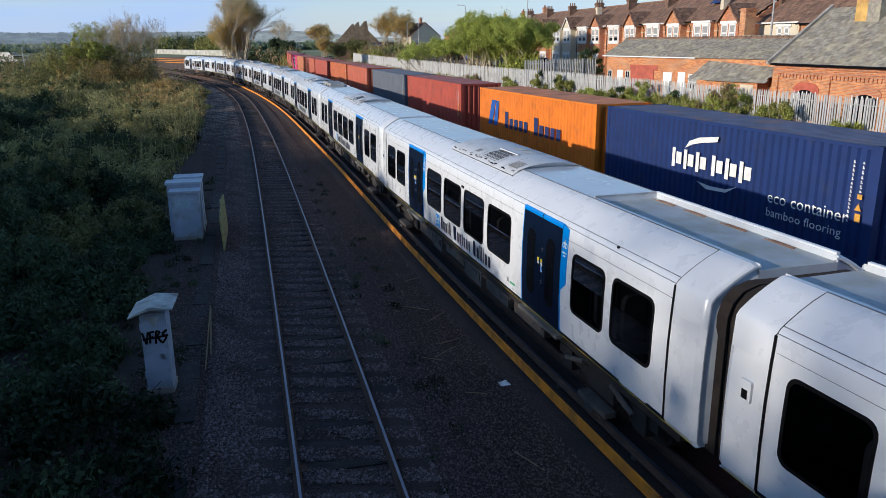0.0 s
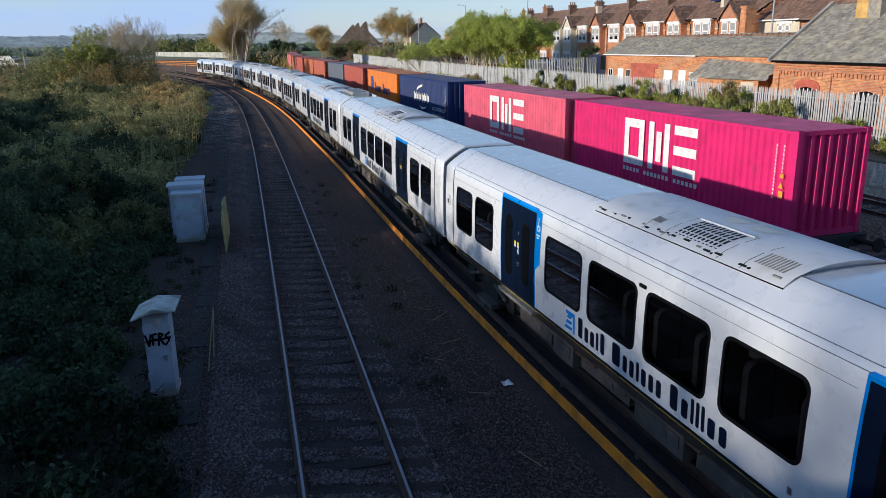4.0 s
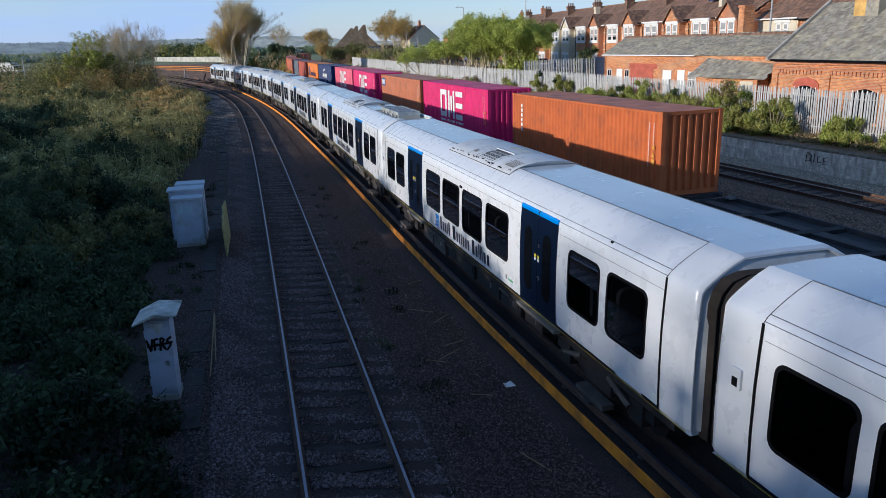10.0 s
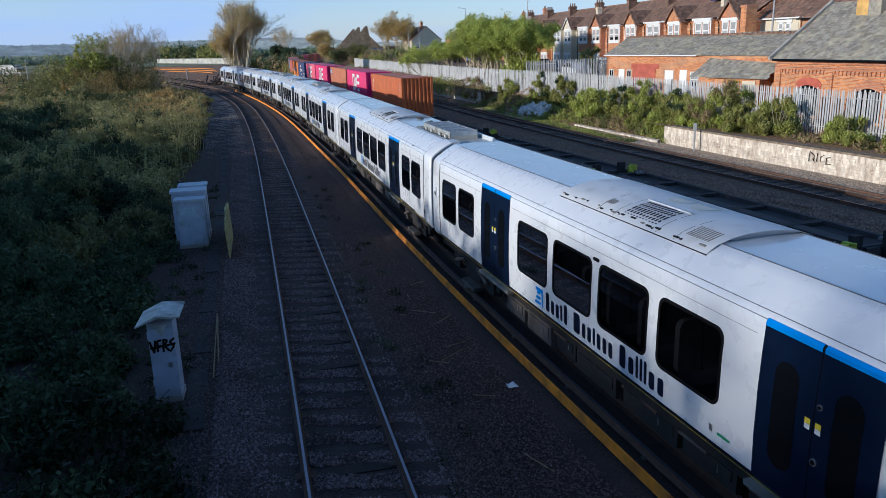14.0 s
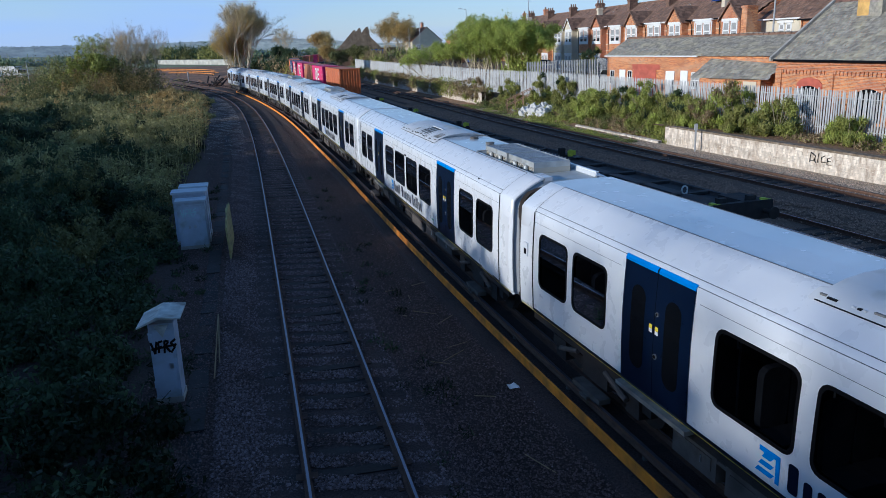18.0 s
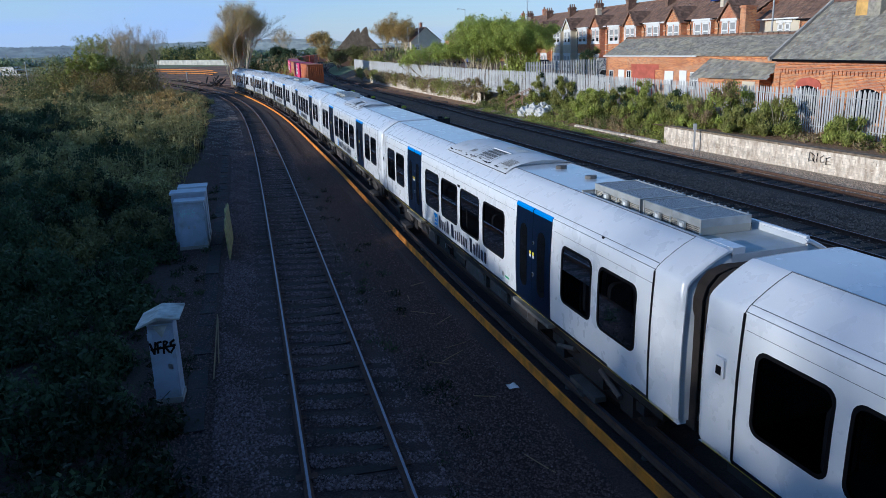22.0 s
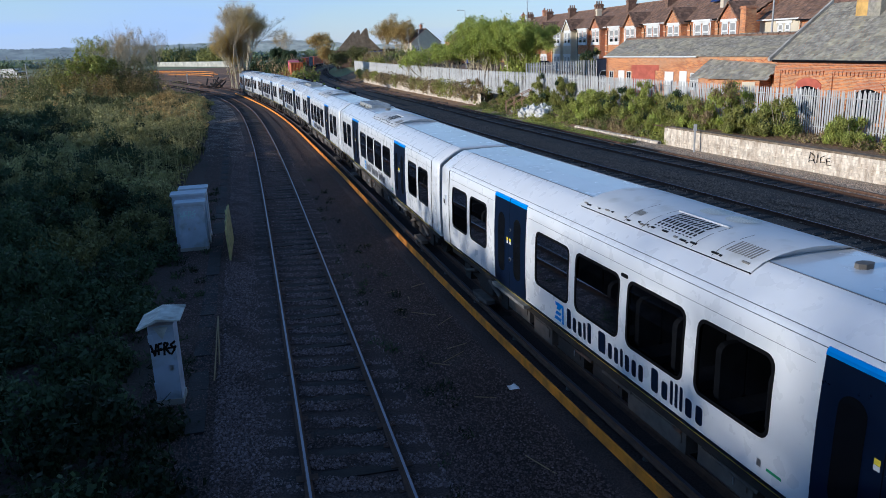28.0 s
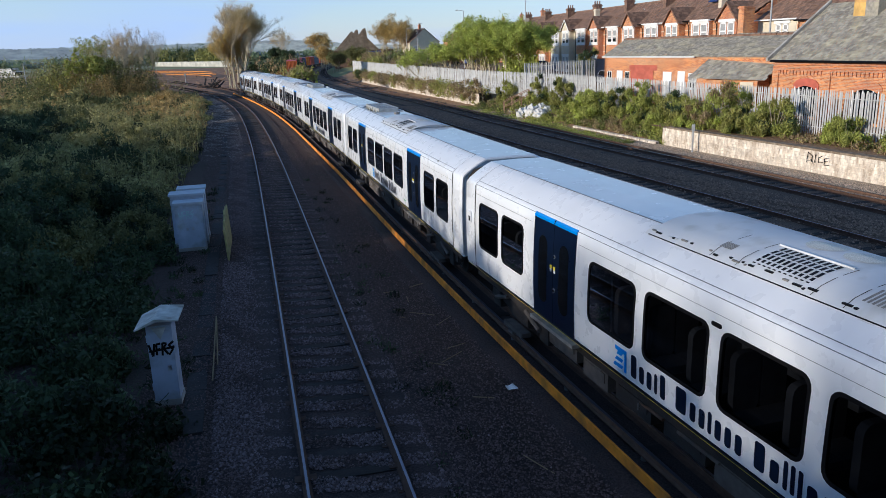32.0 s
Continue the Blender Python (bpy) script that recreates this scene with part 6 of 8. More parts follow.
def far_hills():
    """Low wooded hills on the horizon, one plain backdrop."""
    m = mat("hills_with_haze_glow", (0.33, 0.34, 0.27), rough=1.0, vary=0.6, scale=0.03, stretch=(1, 1, 3), dirt=(0.05, 0.085, 0.085), dscale=0.04, damt=0.9)
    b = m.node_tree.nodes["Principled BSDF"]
    # distance haze is put in as a faint grey-blue glow
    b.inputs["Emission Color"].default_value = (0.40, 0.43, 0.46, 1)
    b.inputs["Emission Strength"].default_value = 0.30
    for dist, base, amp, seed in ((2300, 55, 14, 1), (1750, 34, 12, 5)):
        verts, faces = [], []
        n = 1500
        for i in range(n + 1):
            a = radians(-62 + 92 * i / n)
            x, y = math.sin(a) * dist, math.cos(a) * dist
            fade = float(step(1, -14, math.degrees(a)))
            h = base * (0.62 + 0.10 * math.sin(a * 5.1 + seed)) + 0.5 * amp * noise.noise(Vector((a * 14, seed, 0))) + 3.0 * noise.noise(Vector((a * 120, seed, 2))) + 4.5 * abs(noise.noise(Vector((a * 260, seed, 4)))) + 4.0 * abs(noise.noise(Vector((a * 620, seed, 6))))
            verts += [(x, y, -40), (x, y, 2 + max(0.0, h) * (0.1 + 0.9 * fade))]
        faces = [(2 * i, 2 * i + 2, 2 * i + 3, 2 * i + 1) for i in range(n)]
        tagged(new("backdrop", mesh("backdrop", verts, faces, m)), "wooded hills on the horizon with blue-grey haze painted on", "hills", kind="structure")


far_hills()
hedge_row("far_hedge", "low trees across the fields, paled with painted haze", [(-330, 520), (-160, 560), (-60, 640)], 120, 6, 6, 80, 0.9, [M_FAR2, M_FAR], [0.6, 0.4], 75)
# an unseen tree belt, added on the sunny side of the line to shade the yard
for i in range(37):
    c = -34 + i * 3.6
    bx, by = -0.92 * 40 - 0.39 * c + 3.0, -0.39 * 40 + 0.92 * c + 1.0
    h = float(np.interp(c, [-40, 4, 6.5, 10, 32, 46, 52, 78, 96], [10.4, 10.2, 10.2, 10.4, 10.6, 10.4, 8.4, 7.6, 7.0]))
    tree("unseen leafy tree added to shade the yard", bx + 2.0 * math.sin(i * 2.3), by, h + 0.4 * math.sin(i * 1.9), M_BUSH, 62, 0.2, 1.7, 100 + i, trunks=3, depth=3, kids=4, spread=0.75, z=-0.3)
# a second, taller row of unseen half-bare trees, added farther off to thin the sun on the near coaches
for i in range(18):
    c = -34 + i * 3.1
    bx, by = -0.92 * 82 - 0.39 * c, -0.39 * 82 + 0.92 * c
    tree("unseen half-bare tree added to thin the sun", bx, by + 1.5 * math.sin(i * 2.1), float(np.interp(c, [-40, 4, 8, 11.5, 22], [25.2, 25.0, 23.8, 20.6, 19.6])) + 0.7 * math.sin(i * 2.7), M_BUD, 26, 0.10, 1.5, 140 + i, trunks=3, depth=4, kids=3, spread=0.42, z=-0.3, low=0.5)
# unseen as well: closes the gaps below the shading trees
hedge_row("belt_undergrowth", "unseen dense undergrowth added below the shading trees", [(-22, -46), (-48, 14), (-52, 24), (-68, 62)], 370, 2.0, 8.5, 130, 0.22, [M_BUSH, M_BUSH2], [0.8, 0.2], 76)

# ================= right side: wall, fence, bank =================
WALL_LINE = NEAR_MAIN.offset(7.85)


def stone_mesh(i):
    r = random.Random(i)
    g = Geo()
    w, h, d = r.uniform(0.19, 0.46), 0.142, 0.12
    j = lambda: r.uniform(-0.012, 0.012)
    a = [(-w / 2 + 0.009 + j(), 0, 0.008 + j()), (w / 2 - 0.009 + j(), 0, 0.008 + j()), (w / 2 - 0.009 + j(), 0, h - 0.008 + j()), (-w / 2 + 0.009 + j(), 0, h - 0.008 + j())]
    o = r.uniform(-0.010, 0.010)
    f = [(x * 0.96, -0.008 + o + j() * 0.6, z * 0.95 + 0.004) for x, _, z in a]
    b = [(x, d, z) for x, _, z in a]
    g.face(f)
    for p, q in ((f, a), (a, b)):
        for k in range(4):
            l = (k + 1) % 4
            g.face([p[k], p[l], q[l], q[k]])
    return g.mesh("stone", M_WALL), w


M_COPE = mat("soil_covered_coping", (0.20, 0.15, 0.10), rough=0.95, vary=0.4, scale=5, dirt=(0.32, 0.27, 0.21), damt=0.5, dscale=3, bump=0.5)
STONES = [stone_mesh(i) for i in range(24)]


def stone_wall(name, line, s0, s1, height, label, singly):
    sec = [(0.004, -0.3), (0.004, height - 0.1), (0.45, height - 0.1), (0.45, -0.3)]
    w = new(name, strip(line, s0, s1, 1.0, sec, name, M_MORTAR, closed=True))
    tagged(w, label, "wall", kind="structure")
    rng = random.Random(3)
    rows = int((height + 0.02) / 0.147)
    n = 0
    rest = Geo()
    for r in range(rows):
        s = s0 + rng.uniform(0, 0.3)
        while s < s1:
            me, sw = rng.choice(STONES)
            x, y, a = line.at(s + sw / 2)
            m = pose(x, y, -0.12 + r * 0.147 + rng.uniform(-0.006, 0.006), 0, rng.uniform(-1.2, 1.2), a - 90)
            if n < singly:
                part("stone", me, None, w, at=m)
            else:
                rest.box(-sw / 2 + 0.006, -0.012 + rng.uniform(-0.01, 0.01), 0.006, sw / 2 - 0.006, 0.1, 0.136, M=m)
            n += 1
            s += sw * rng.uniform(0.98, 1.04)
    if rest.v:
        tagged(part("stones", rest, M_WALL, w), "rows of pale blocks", kind="stuff")
    s = s0
    while s < s1 - 0.5:
        me = strip(line, s + 0.01, min(s + 1.2, s1), (min(s + 1.2, s1) - s - 0.01) / 2.0, [(-0.03, height - 0.1), (-0.03, height), (0.5, height), (0.5, height - 0.1)], "coping", M_COPE, closed=True)
        part("coping", me, None, w)
        s += 1.2
    return w


NEAR_S1 = WALL_LINE.s_of_y(46.4)
stone_wall("wall_1", WALL_LINE, WALL_LINE.s_of_y(24), NEAR_S1, 1.02, "low retaining wall of pale weathered stone blocks", 300)
stone_wall("wall_2", WALL_LINE, WALL_LINE.s_of_y(80.2), WALL_LINE.s_of_y(150), 1.3, "old pale retaining wall under dry creepers", 0)


def graffito():
    """Thin dark strokes on the wall."""
    g = Geo()
    x0, y0, a = WALL_LINE.at(WALL_LINE.s_of_y(35.6), -0.06)
    strokes = [[(0, 0.1), (0.05, 0.75), (0.35, 0.55), (0.3, 0.25), (0.0, 0.2)], [(0.4, 0.1), (0.25, 0.35)], [(0.5, 0.15), (0.55, 0.75)], [(0.95, 0.65), (0.72, 0.5), (0.75, 0.2), (1.0, 0.25)], [(1.35, 0.6), (1.1, 0.5), (1.1, 0.1), (1.4, 0.15)], [(1.1, 0.33), (1.3, 0.36)]]
    m = pose(x0, y0, 0.05, 0, 0, a - 90)
    for st in strokes:
        for p, q in zip(st[:-1], st[1:]):
            A, B = Vector((p[0] * 0.95, 0, 0.2 + p[1] * 0.75)), Vector((q[0] * 0.95, 0, 0.2 + q[1] * 0.75))
            g.tube(m @ A, m @ B, 0.016, n=4)
    return g


tagged(part("graffiti", graffito(), M_RUBBER), "thin black spray-painted scrawl on the pale wall", "graffiti", kind="stuff")


def marker_post():
    p = new("marker_post")
    x, y, a = WALL_LINE.at(WALL_LINE.s_of_y(43.3), -0.45)
    p.location = (x, y, -0.2)
    g = Geo()
    g.box(-0.04, -0.04, 0, 0.04, 0.04, 1.35)
    part("post", g, M_GALV, p)
    g = Geo()
    g.box(-0.085, -0.045, 1.3, 0.085, 0.045, 1.66)
    part("plate", g, M_GALV, p)
    tagged(p, "grey metal marker post in front of the stone wall", "marker post")


marker_post()


def kerb_edging():
    line = NEAR_MAIN.offset(7.6)
    s, s1 = line.s_of_y(47), line.s_of_y(58)
    base = new("edging", strip(line, s, s1, 1.0, [(0.0, -0.3), (0.0, -0.12), (0.2, -0.12), (0.2, -0.3)], "edging", M_COPING, closed=True))
    tagged(base, "broken line of low pale kerb stones", "edging", kind="structure")
    while s < s1 - 1:
        part("kerb_stone", strip(line, s, s + 0.9, 0.45, [(-0.02, -0.3), (-0.02, 0.02), (0.22, 0.05), (0.22, -0.3)], "kerb_stone", M_WALL, closed=True), None, base)
        s += 0.95


kerb_edging()

# palisade fence


def pale_mesh():
    g = Geo()
    w, d, h = 0.05, 0.022, 2.4
    prof = [(-w, 0), (-w * 0.45, -d), (w * 0.45, -d), (w, 0)]
    for (xa, ya), (xb, yb) in zip(prof[:-1], prof[1:]):
        g.face([(xa, ya, 0.05), (xb, yb, 0.05), (xb, yb, h - 0.1 - abs(xb) * 1.0), (xa, ya, h - 0.1 - abs(xa) * 1.0)])
        g.face([(xb, yb + 0.005, 0.05), (xa, ya + 0.005, 0.05), (xa, ya + 0.005, h - 0.1 - abs(xa)), (xb, yb + 0.005, h - 0.1 - abs(xb))])
    g.face([(-w * 0.45, -d, h - 0.115), (w * 0.45, -d, h - 0.115), (0, -d, h)])
    g.face([(-w, 0, h - 0.135), (-w * 0.45, -d, h - 0.115), (-w * 0.8, -d * 0.5, h - 0.03)])
    g.face([(w * 0.45, -d, h - 0.115), (w, 0, h - 0.135), (w * 0.8, -d * 0.5, h - 0.03)])
    return mesh("pale", g.v, g.f, M_GALV)


PALE = pale_mesh()


def palisade(pts, label, singly, gap=0.158):
    f = new("palisade_fence")
    P = np.array(pts, float)
    seg = np.r_[0, np.cumsum(np.hypot(np.diff(P[:, 0]), np.diff(P[:, 1])))]
    L = seg[-1]
    place = lambda s: (float(np.interp(s, seg, P[:, 0])), float(np.interp(s, seg, P[:, 1])), float(np.interp(s, seg, P[:, 2])))

    def facing(s):
        i = min(len(P) - 2, max(0, int(np.searchsorted(seg, s) - 1)))
        return math.degrees(math.atan2(P[i + 1, 1] - P[i, 1], P[i + 1, 0] - P[i, 0]))
    n, s, rest = 0, 0.0, []
    rng = random.Random(4)
    while s < L:
        x, y, z = place(s)
        a = facing(s)
        m = pose(x, y, z, rng.uniform(-0.8, 0.8), rng.uniform(-0.8, 0.8), a + 180)
        if n < singly:
            part("pale", PALE, None, f, at=m)
        else:
            rest.append(m)
        n += 1
        s += gap
    if rest:
        g = Geo()
        for m in rest:
            k = len(g.v)
            g.v += [tuple(m @ v.co) for v in PALE.vertices]
            for p in PALE.polygons:
                g.f.append(tuple(k + i for i in p.vertices))
        tagged(part("paling", mesh("paling", g.v, g.f, M_GALV), None, f), "far stretch of galvanised pales", kind="stuff")
    s = 0.0
    while s < L:
        x, y, z = place(s)
        m = pose(x, y, z, 0, 0, facing(s))
        g = Geo()
        g.box(-0.05, -0.12, -0.2, 0.05, -0.05, 2.35)
        part("post", g, M_GALV, f, at=m)
        e = min(s + 2.75, L)
        xa, ya, za = place(s)
        xb, yb, zb = place(e)
        for h in (0.45, 2.0):
            g = Geo()
            g.tube((xa, ya, za + h), (xb, yb, zb + h), 0.03, n=4)
            part("rail", g, M_GALV, f)
        s += 2.75
    tagged(f, label, "fence")
    return f


def fence_pts(y0, y1, off0, off1, z0, z1, n=12):
    res = []
    for i in range(n + 1):
        t = i / n
        y = y0 + (y1 - y0) * t
        line = NEAR_MAIN
        x = float(np.interp(y, line.Y, line.X)) + (off0 + (off1 - off0) * t) / 0.955
        res.append((x, y, z0 + (z1 - z0) * t))
    return res


palisade(fence_pts(26, 66, 11.2, 11.2, 1.05, 1.15), "galvanised steel palisade fence above overgrown bushes", 290)
palisade(fence_pts(66, 82, 11.2, 8.6, 1.15, 1.25, 6), "grey palisade fence above the bank", 0)
palisade(fence_pts(82, 168, 8.6, 8.6, 1.25, 1.4, 20), "long grey palisade fence above the old wall", 0)
palisade([(8.5, 74.6, 2.0), (11.5, 74.0, 2.12), (15.2, 74.0, 2.12)], "dark steel palisade fence round the car park", 0, 0.16)


def bush(x, y, h, r, mats, weights, seed, label, per=240, size=0.045):
    rng = np.random.default_rng(seed)
    z = float(ground_height(x, y))
    b = new("bush")
    b.location = (x, y, z)
    C, R = [], []
    for _ in range(48):
        a, q = rng.random() * 6.283, rng.random() ** 0.5
        C.append((math.cos(a) * r * q * 1.05, math.sin(a) * r * q * 1.05, h * (0.08 + 0.92 * rng.random() * math.sqrt(1.03 - q * q))))
        R.append(r * (0.12 + 0.18 * rng.random()))
    A = leaves(rng, C, R, per, size, squash=0.95, shell=0.15, spiky=0.33)
    A[0][:, 2] = np.maximum(A[0][:, 2], 0.02)
    which = rng.choice(len(mats), size=48, p=weights)[A[3]]
    part("foliage", quads_mesh("foliage", A[0], A[1], A[2], mats, which), None, b)
    g = Geo()
    stems(rng, (0, 0, -0.1), h * 0.9, 9, r * 0.8, 0.02, g)
    tagged(part("stems", mesh("stems", g.v, g.f, M_BARK), None, b), kind="stuff")
    tagged(b, label, "bush")


def off_xy(y, off):
    return float(np.interp(y, NEAR_MAIN.Y, NEAR_MAIN.X)) + off / 0.955


for i, (y, off, h, r, kind) in enumerate(((58.0, 9.4, 1.9, 1.5, 1), (53.2, 10.0, 2.6, 1.5, 1), (50.0, 10.2, 2.0, 1.3, 0), (47.6, 9.9, 2.1, 1.2, 0), (44.6, 10.2, 2.7, 1.5, 2), (40.6, 10.0, 2.1, 1.3, 0), (61.5, 10.0, 1.8, 1.2, 1), (66.5, 10.6, 2.7, 1.1, 0), (70.5, 10.2, 2.6, 1.1, 0), (76.0, 9.4, 2.4, 1.3, 0), (83.0, 8.4, 2.8, 1.5, 3), (36.4, 10.2, 1.5, 0.9, 1), (33.2, 10.4, 1.5, 1.1, 1), (46.2, 9.4, 1.8, 1.2, 2), (56.0, 10.0, 2.2, 1.3, 0), (42.6, 9.7, 1.6, 1.1, 0), (31.0, 10.2, 1.4, 0.9, 2), (47.6, 9.0, 1.2, 0.9, 0), (49.6, 9.2, 1.3, 0.9, 1), (51.8, 9.0, 1.1, 0.9, 0))):
    mats, wts, lab = (([M_RB2, M_RB1, M_BUSH2], [0.5, 0.3, 0.2], "dark green shrub at the foot of the fence"), ([M_RB1, M_TREE], [0.6, 0.4], "fresh bright green shrub against the fence"), ([M_RB1, M_DRY, M_TREE], [0.55, 0.25, 0.2], "yellow-green shrub with dry twigs"), ([M_DRY, M_RB1], [0.6, 0.4], "brown dry shrub above the old wall"))[kind]
    bush(off_xy(y, off), y, h, r, mats, wts, 200 + i, lab)


def bank_growth():
    rng = np.random.default_rng(9)
    spots = []
    for _ in range(420):
        y = 27 + 54 * rng.random()
        off = (8.6 + 2.6 * rng.random()) if y < 47 else ((8.0 if y < 60 else 7.3) + 3.4 * rng.random())
        x = off_xy(y, off)
        spots.append((x, y, float(ground_height(x, y)) - 0.08, 0.25 + 0.3 * rng.random(), 0.25 + 0.4 * rng.random()))
    for _ in range(150):
        y = 46.6 + 13 * rng.random()
        x = off_xy(y, 8.0 + 1.5 * rng.random())
        spots.append((x, y, float(ground_height(x, y)) - 0.08, 0.3 + 0.25 * rng.random(), 0.3 + 0.45 * rng.random()))
    thicket("bank_weeds", "low weeds, grass and dry leaves on the bank", spots, 170, 0.045, [M_RB1, M_GRASS, M_DRY], [0.35, 0.35, 0.3], 10)
    spots = []
    for _ in range(330):
        y = 80 + 78 * rng.random()
        off = 7.3 + 1.3 * rng.random()
        x = off_xy(y, off)
        spots.append((x, y, 0.1 + 1.1 * rng.random(), 0.4 + 0.3 * rng.random(), 0.9 + 0.6 * rng.random()))
    thicket("wall_creepers", "dry brown creepers hanging over the old wall", spots, 90, 0.07, [M_DRY, M_RB1, M_RB2], [0.66, 0.2, 0.14], 12)
    spots = []
    for _ in range(200):
        y = 48 + 34 * rng.random()
        x = off_xy(y, 5.9 + (2.2 if y > 59 else 1.1) * rng.random())
        spots.append((x, y, -0.3, 0.3 + 0.3 * rng.random(), 0.2 + 0.12 * rng.random()))
    thicket("verge_grass", "short green grass beside the main line", spots, 170, 0.04, [M_RB1, M_GRASS], [0.6, 0.4], 13, 0.5, 2.0)


bank_growth()


def steps_and_rails():
    h = new("handrail")
    x, y = off_xy(71.5, 7.4), 71.5
    for k in range(2):
        for i in range(4):
            g = Geo()
            bx, by, bz = x + i * 0.75, y - 0.25 * i + k * 1.2, -0.15 + i * 0.36
            g.tube((bx, by, bz), (bx, by, bz + 1.15), 0.035, n=6)
            part("post", g, M_RUSTY, h)
        for z in (0.98, 0.5):
            g = Geo()
            g.tube((x, y + k * 1.2, z), (x + 2.25, y - 0.75 + k * 1.2, z + 1.08), 0.035, n=6)
            part("rail", g, M_RUSTY, h)
    for i in range(5):
        g = Geo()
        g.box(x + i * 0.45, y - 0.1 - 0.15 * i, -0.3 + i * 0.2, x + 0.5 + i * 0.45, y + 1.2 - 0.15 * i, -0.1 + i * 0.2)
        part("step", g, M_COPING, h)
    tagged(h, "rusty handrails beside concrete steps up the bank", "handrail")


steps_and_rails()


def bulk_bag(x, y, r, h, seed):
    rng = np.random.default_rng(seed)
    bm = bmesh.new()
    bmesh.ops.create_icosphere(bm, subdivisions=3, radius=1)
    for v in bm.verts:
        n = noise.noise(v.co * 2.4 + Vector((seed, 0, 0))) * 0.38 + noise.noise(v.co * 6 + Vector((seed, 3, 0))) * 0.2
        v.co = Vector((v.co.x * r, v.co.y * r, max(0, (v.co.z + 0.55) * h / 1.5))) * (1 + n)
    me = bpy.data.meshes.new("bulk_bag")
    bm.to_mesh(me)
    bm.free()
    me.materials.append(M_BAG)
    ob = new("bulk_bag", me)
    ob.location = (x, y, float(ground_height(x, y)) - 0.05)
    tagged(ob, "slumped white woven bulk bag of rubbish on the bank", "bag")


for i, (y, off, r, h) in enumerate(((67.4, 7.6, 0.62, 0.85), (66.4, 7.9, 0.6, 0.9), (65.4, 8.2, 0.55, 0.75), (66.8, 8.8, 0.5, 0.8), (64.6, 8.0, 0.42, 0.5), (67.9, 8.4, 0.4, 0.55), (65.9, 9.0, 0.4, 0.6))):
    bulk_bag(off_xy(y, off), y, r, h, i + 1)

# ================= left side: cabinets and bits =================


def cabinet(x, y, rz, w, d, h, label, shed=False):
    c = new("equipment_cabinet")
    c.matrix_basis = pose(x, y, -0.2, 0, 0, rz)
    g = Geo()
    g.box(-w / 2 - 0.02, -d / 2 - 0.02, 0, w / 2 + 0.02, d / 2 + 0.02, 0.12)
    part("plinth", g, M_COPING, c)
    g = Geo()
    g.box(-w / 2, -d / 2, 0.12, w / 2, d / 2, h)
    part("body", g, M_CAB, c)
    for k in (0, 1):
        g = Geo()
        a, b = (-w / 2 + 0.03, -0.01) if k == 0 else (0.01, w / 2 - 0.03)
        if w < 0.7 and k == 1:
            continue
        if w < 0.7:
            a, b = -w / 2 + 0.03, w / 2 - 0.03
        g.box(a, -d / 2 - 0.018, 0.2, b, -d / 2 + 0.002, h - 0.1)
        dr = part("door", g, M_CAB, c)
        g = Geo()
        g.box(b - 0.12 if k == 0 else a + 0.04, -d / 2 - 0.045, h * 0.45, b - 0.05 if k == 0 else a + 0.11, -d / 2 - 0.018, h * 0.45 + 0.1)
        part("handle", g, M_STEEL, dr)
        for z in (0.35, h - 0.3):
            g = Geo()
            e = a if k == 0 else b
            g.box(e - 0.04, -d / 2 - 0.03, z, e + 0.04, -d / 2 - 0.016, z + 0.14)
            part("hinge", g, M_CAB, dr)
    g = Geo()
    if shed:
        g.prism([(-w / 2 - 0.16, h + 0.0), (-w / 2 - 0.16, h + 0.03), (-0.02, h + 0.2), (w / 2 + 0.17, h + 0.16), (w / 2 + 0.17, h + 0.13), (0, h + 0.15)], -d / 2 - 0.22, d / 2 + 0.2, 1)
        part("roof", g, M_CABROOF, c, "peeling creased metal sheet roof")
        g = Geo()
        g.prism([(-0.12, h - 0.02), (0.14, h - 0.02), (0.02, h - 0.26)], -d / 2 - 0.05, -d / 2 - 0.02, 1)
        part("flap", g, M_CABROOF, c)
    else:
        g.box(-w / 2 - 0.05, -d / 2 - 0.06, h, w / 2 + 0.05, d / 2 + 0.05, h + 0.07)
        part("roof", g, M_CAB2, c)
    tagged(c, label, "cabinet", group="trackside cabinets")
    return c


cabA = cabinet(-5.40, 13.4, 11, 0.46, 0.46, 1.62, "weathered pale grey cabinet with scrawled graffiti and crooked sheet roof", True)


M_PALESPRAY = mat("pale_green_spray_paint", (0.42, 0.62, 0.62), rough=0.6)


def scrawl(w, d, z, k):
    g = Geo()
    st = [[(0, 0.3), (0.08, 0), (0.14, 0.32)], [(0.17, 0.02), (0.18, 0.3), (0.28, 0.32)], [(0.18, 0.16), (0.26, 0.18)], [(0.3, 0), (0.33, 0.33), (0.42, 0.3), (0.34, 0.18), (0.44, 0.02)], [(0.58, 0.34), (0.47, 0.26), (0.56, 0.14), (0.46, 0.0)], [(0.0, 0.12), (0.6, 0.2)]]
    for s in st:
        for p, q in zip(s[:-1], s[1:]):
            g.tube((-w / 2 + 0.02 + p[0] * k, -d / 2 - 0.02, z + p[1] * k), (-w / 2 + 0.02 + q[0] * k, -d / 2 - 0.02, z + q[1] * k), 0.026 if w < 0.6 else 0.016, n=4)
    return g


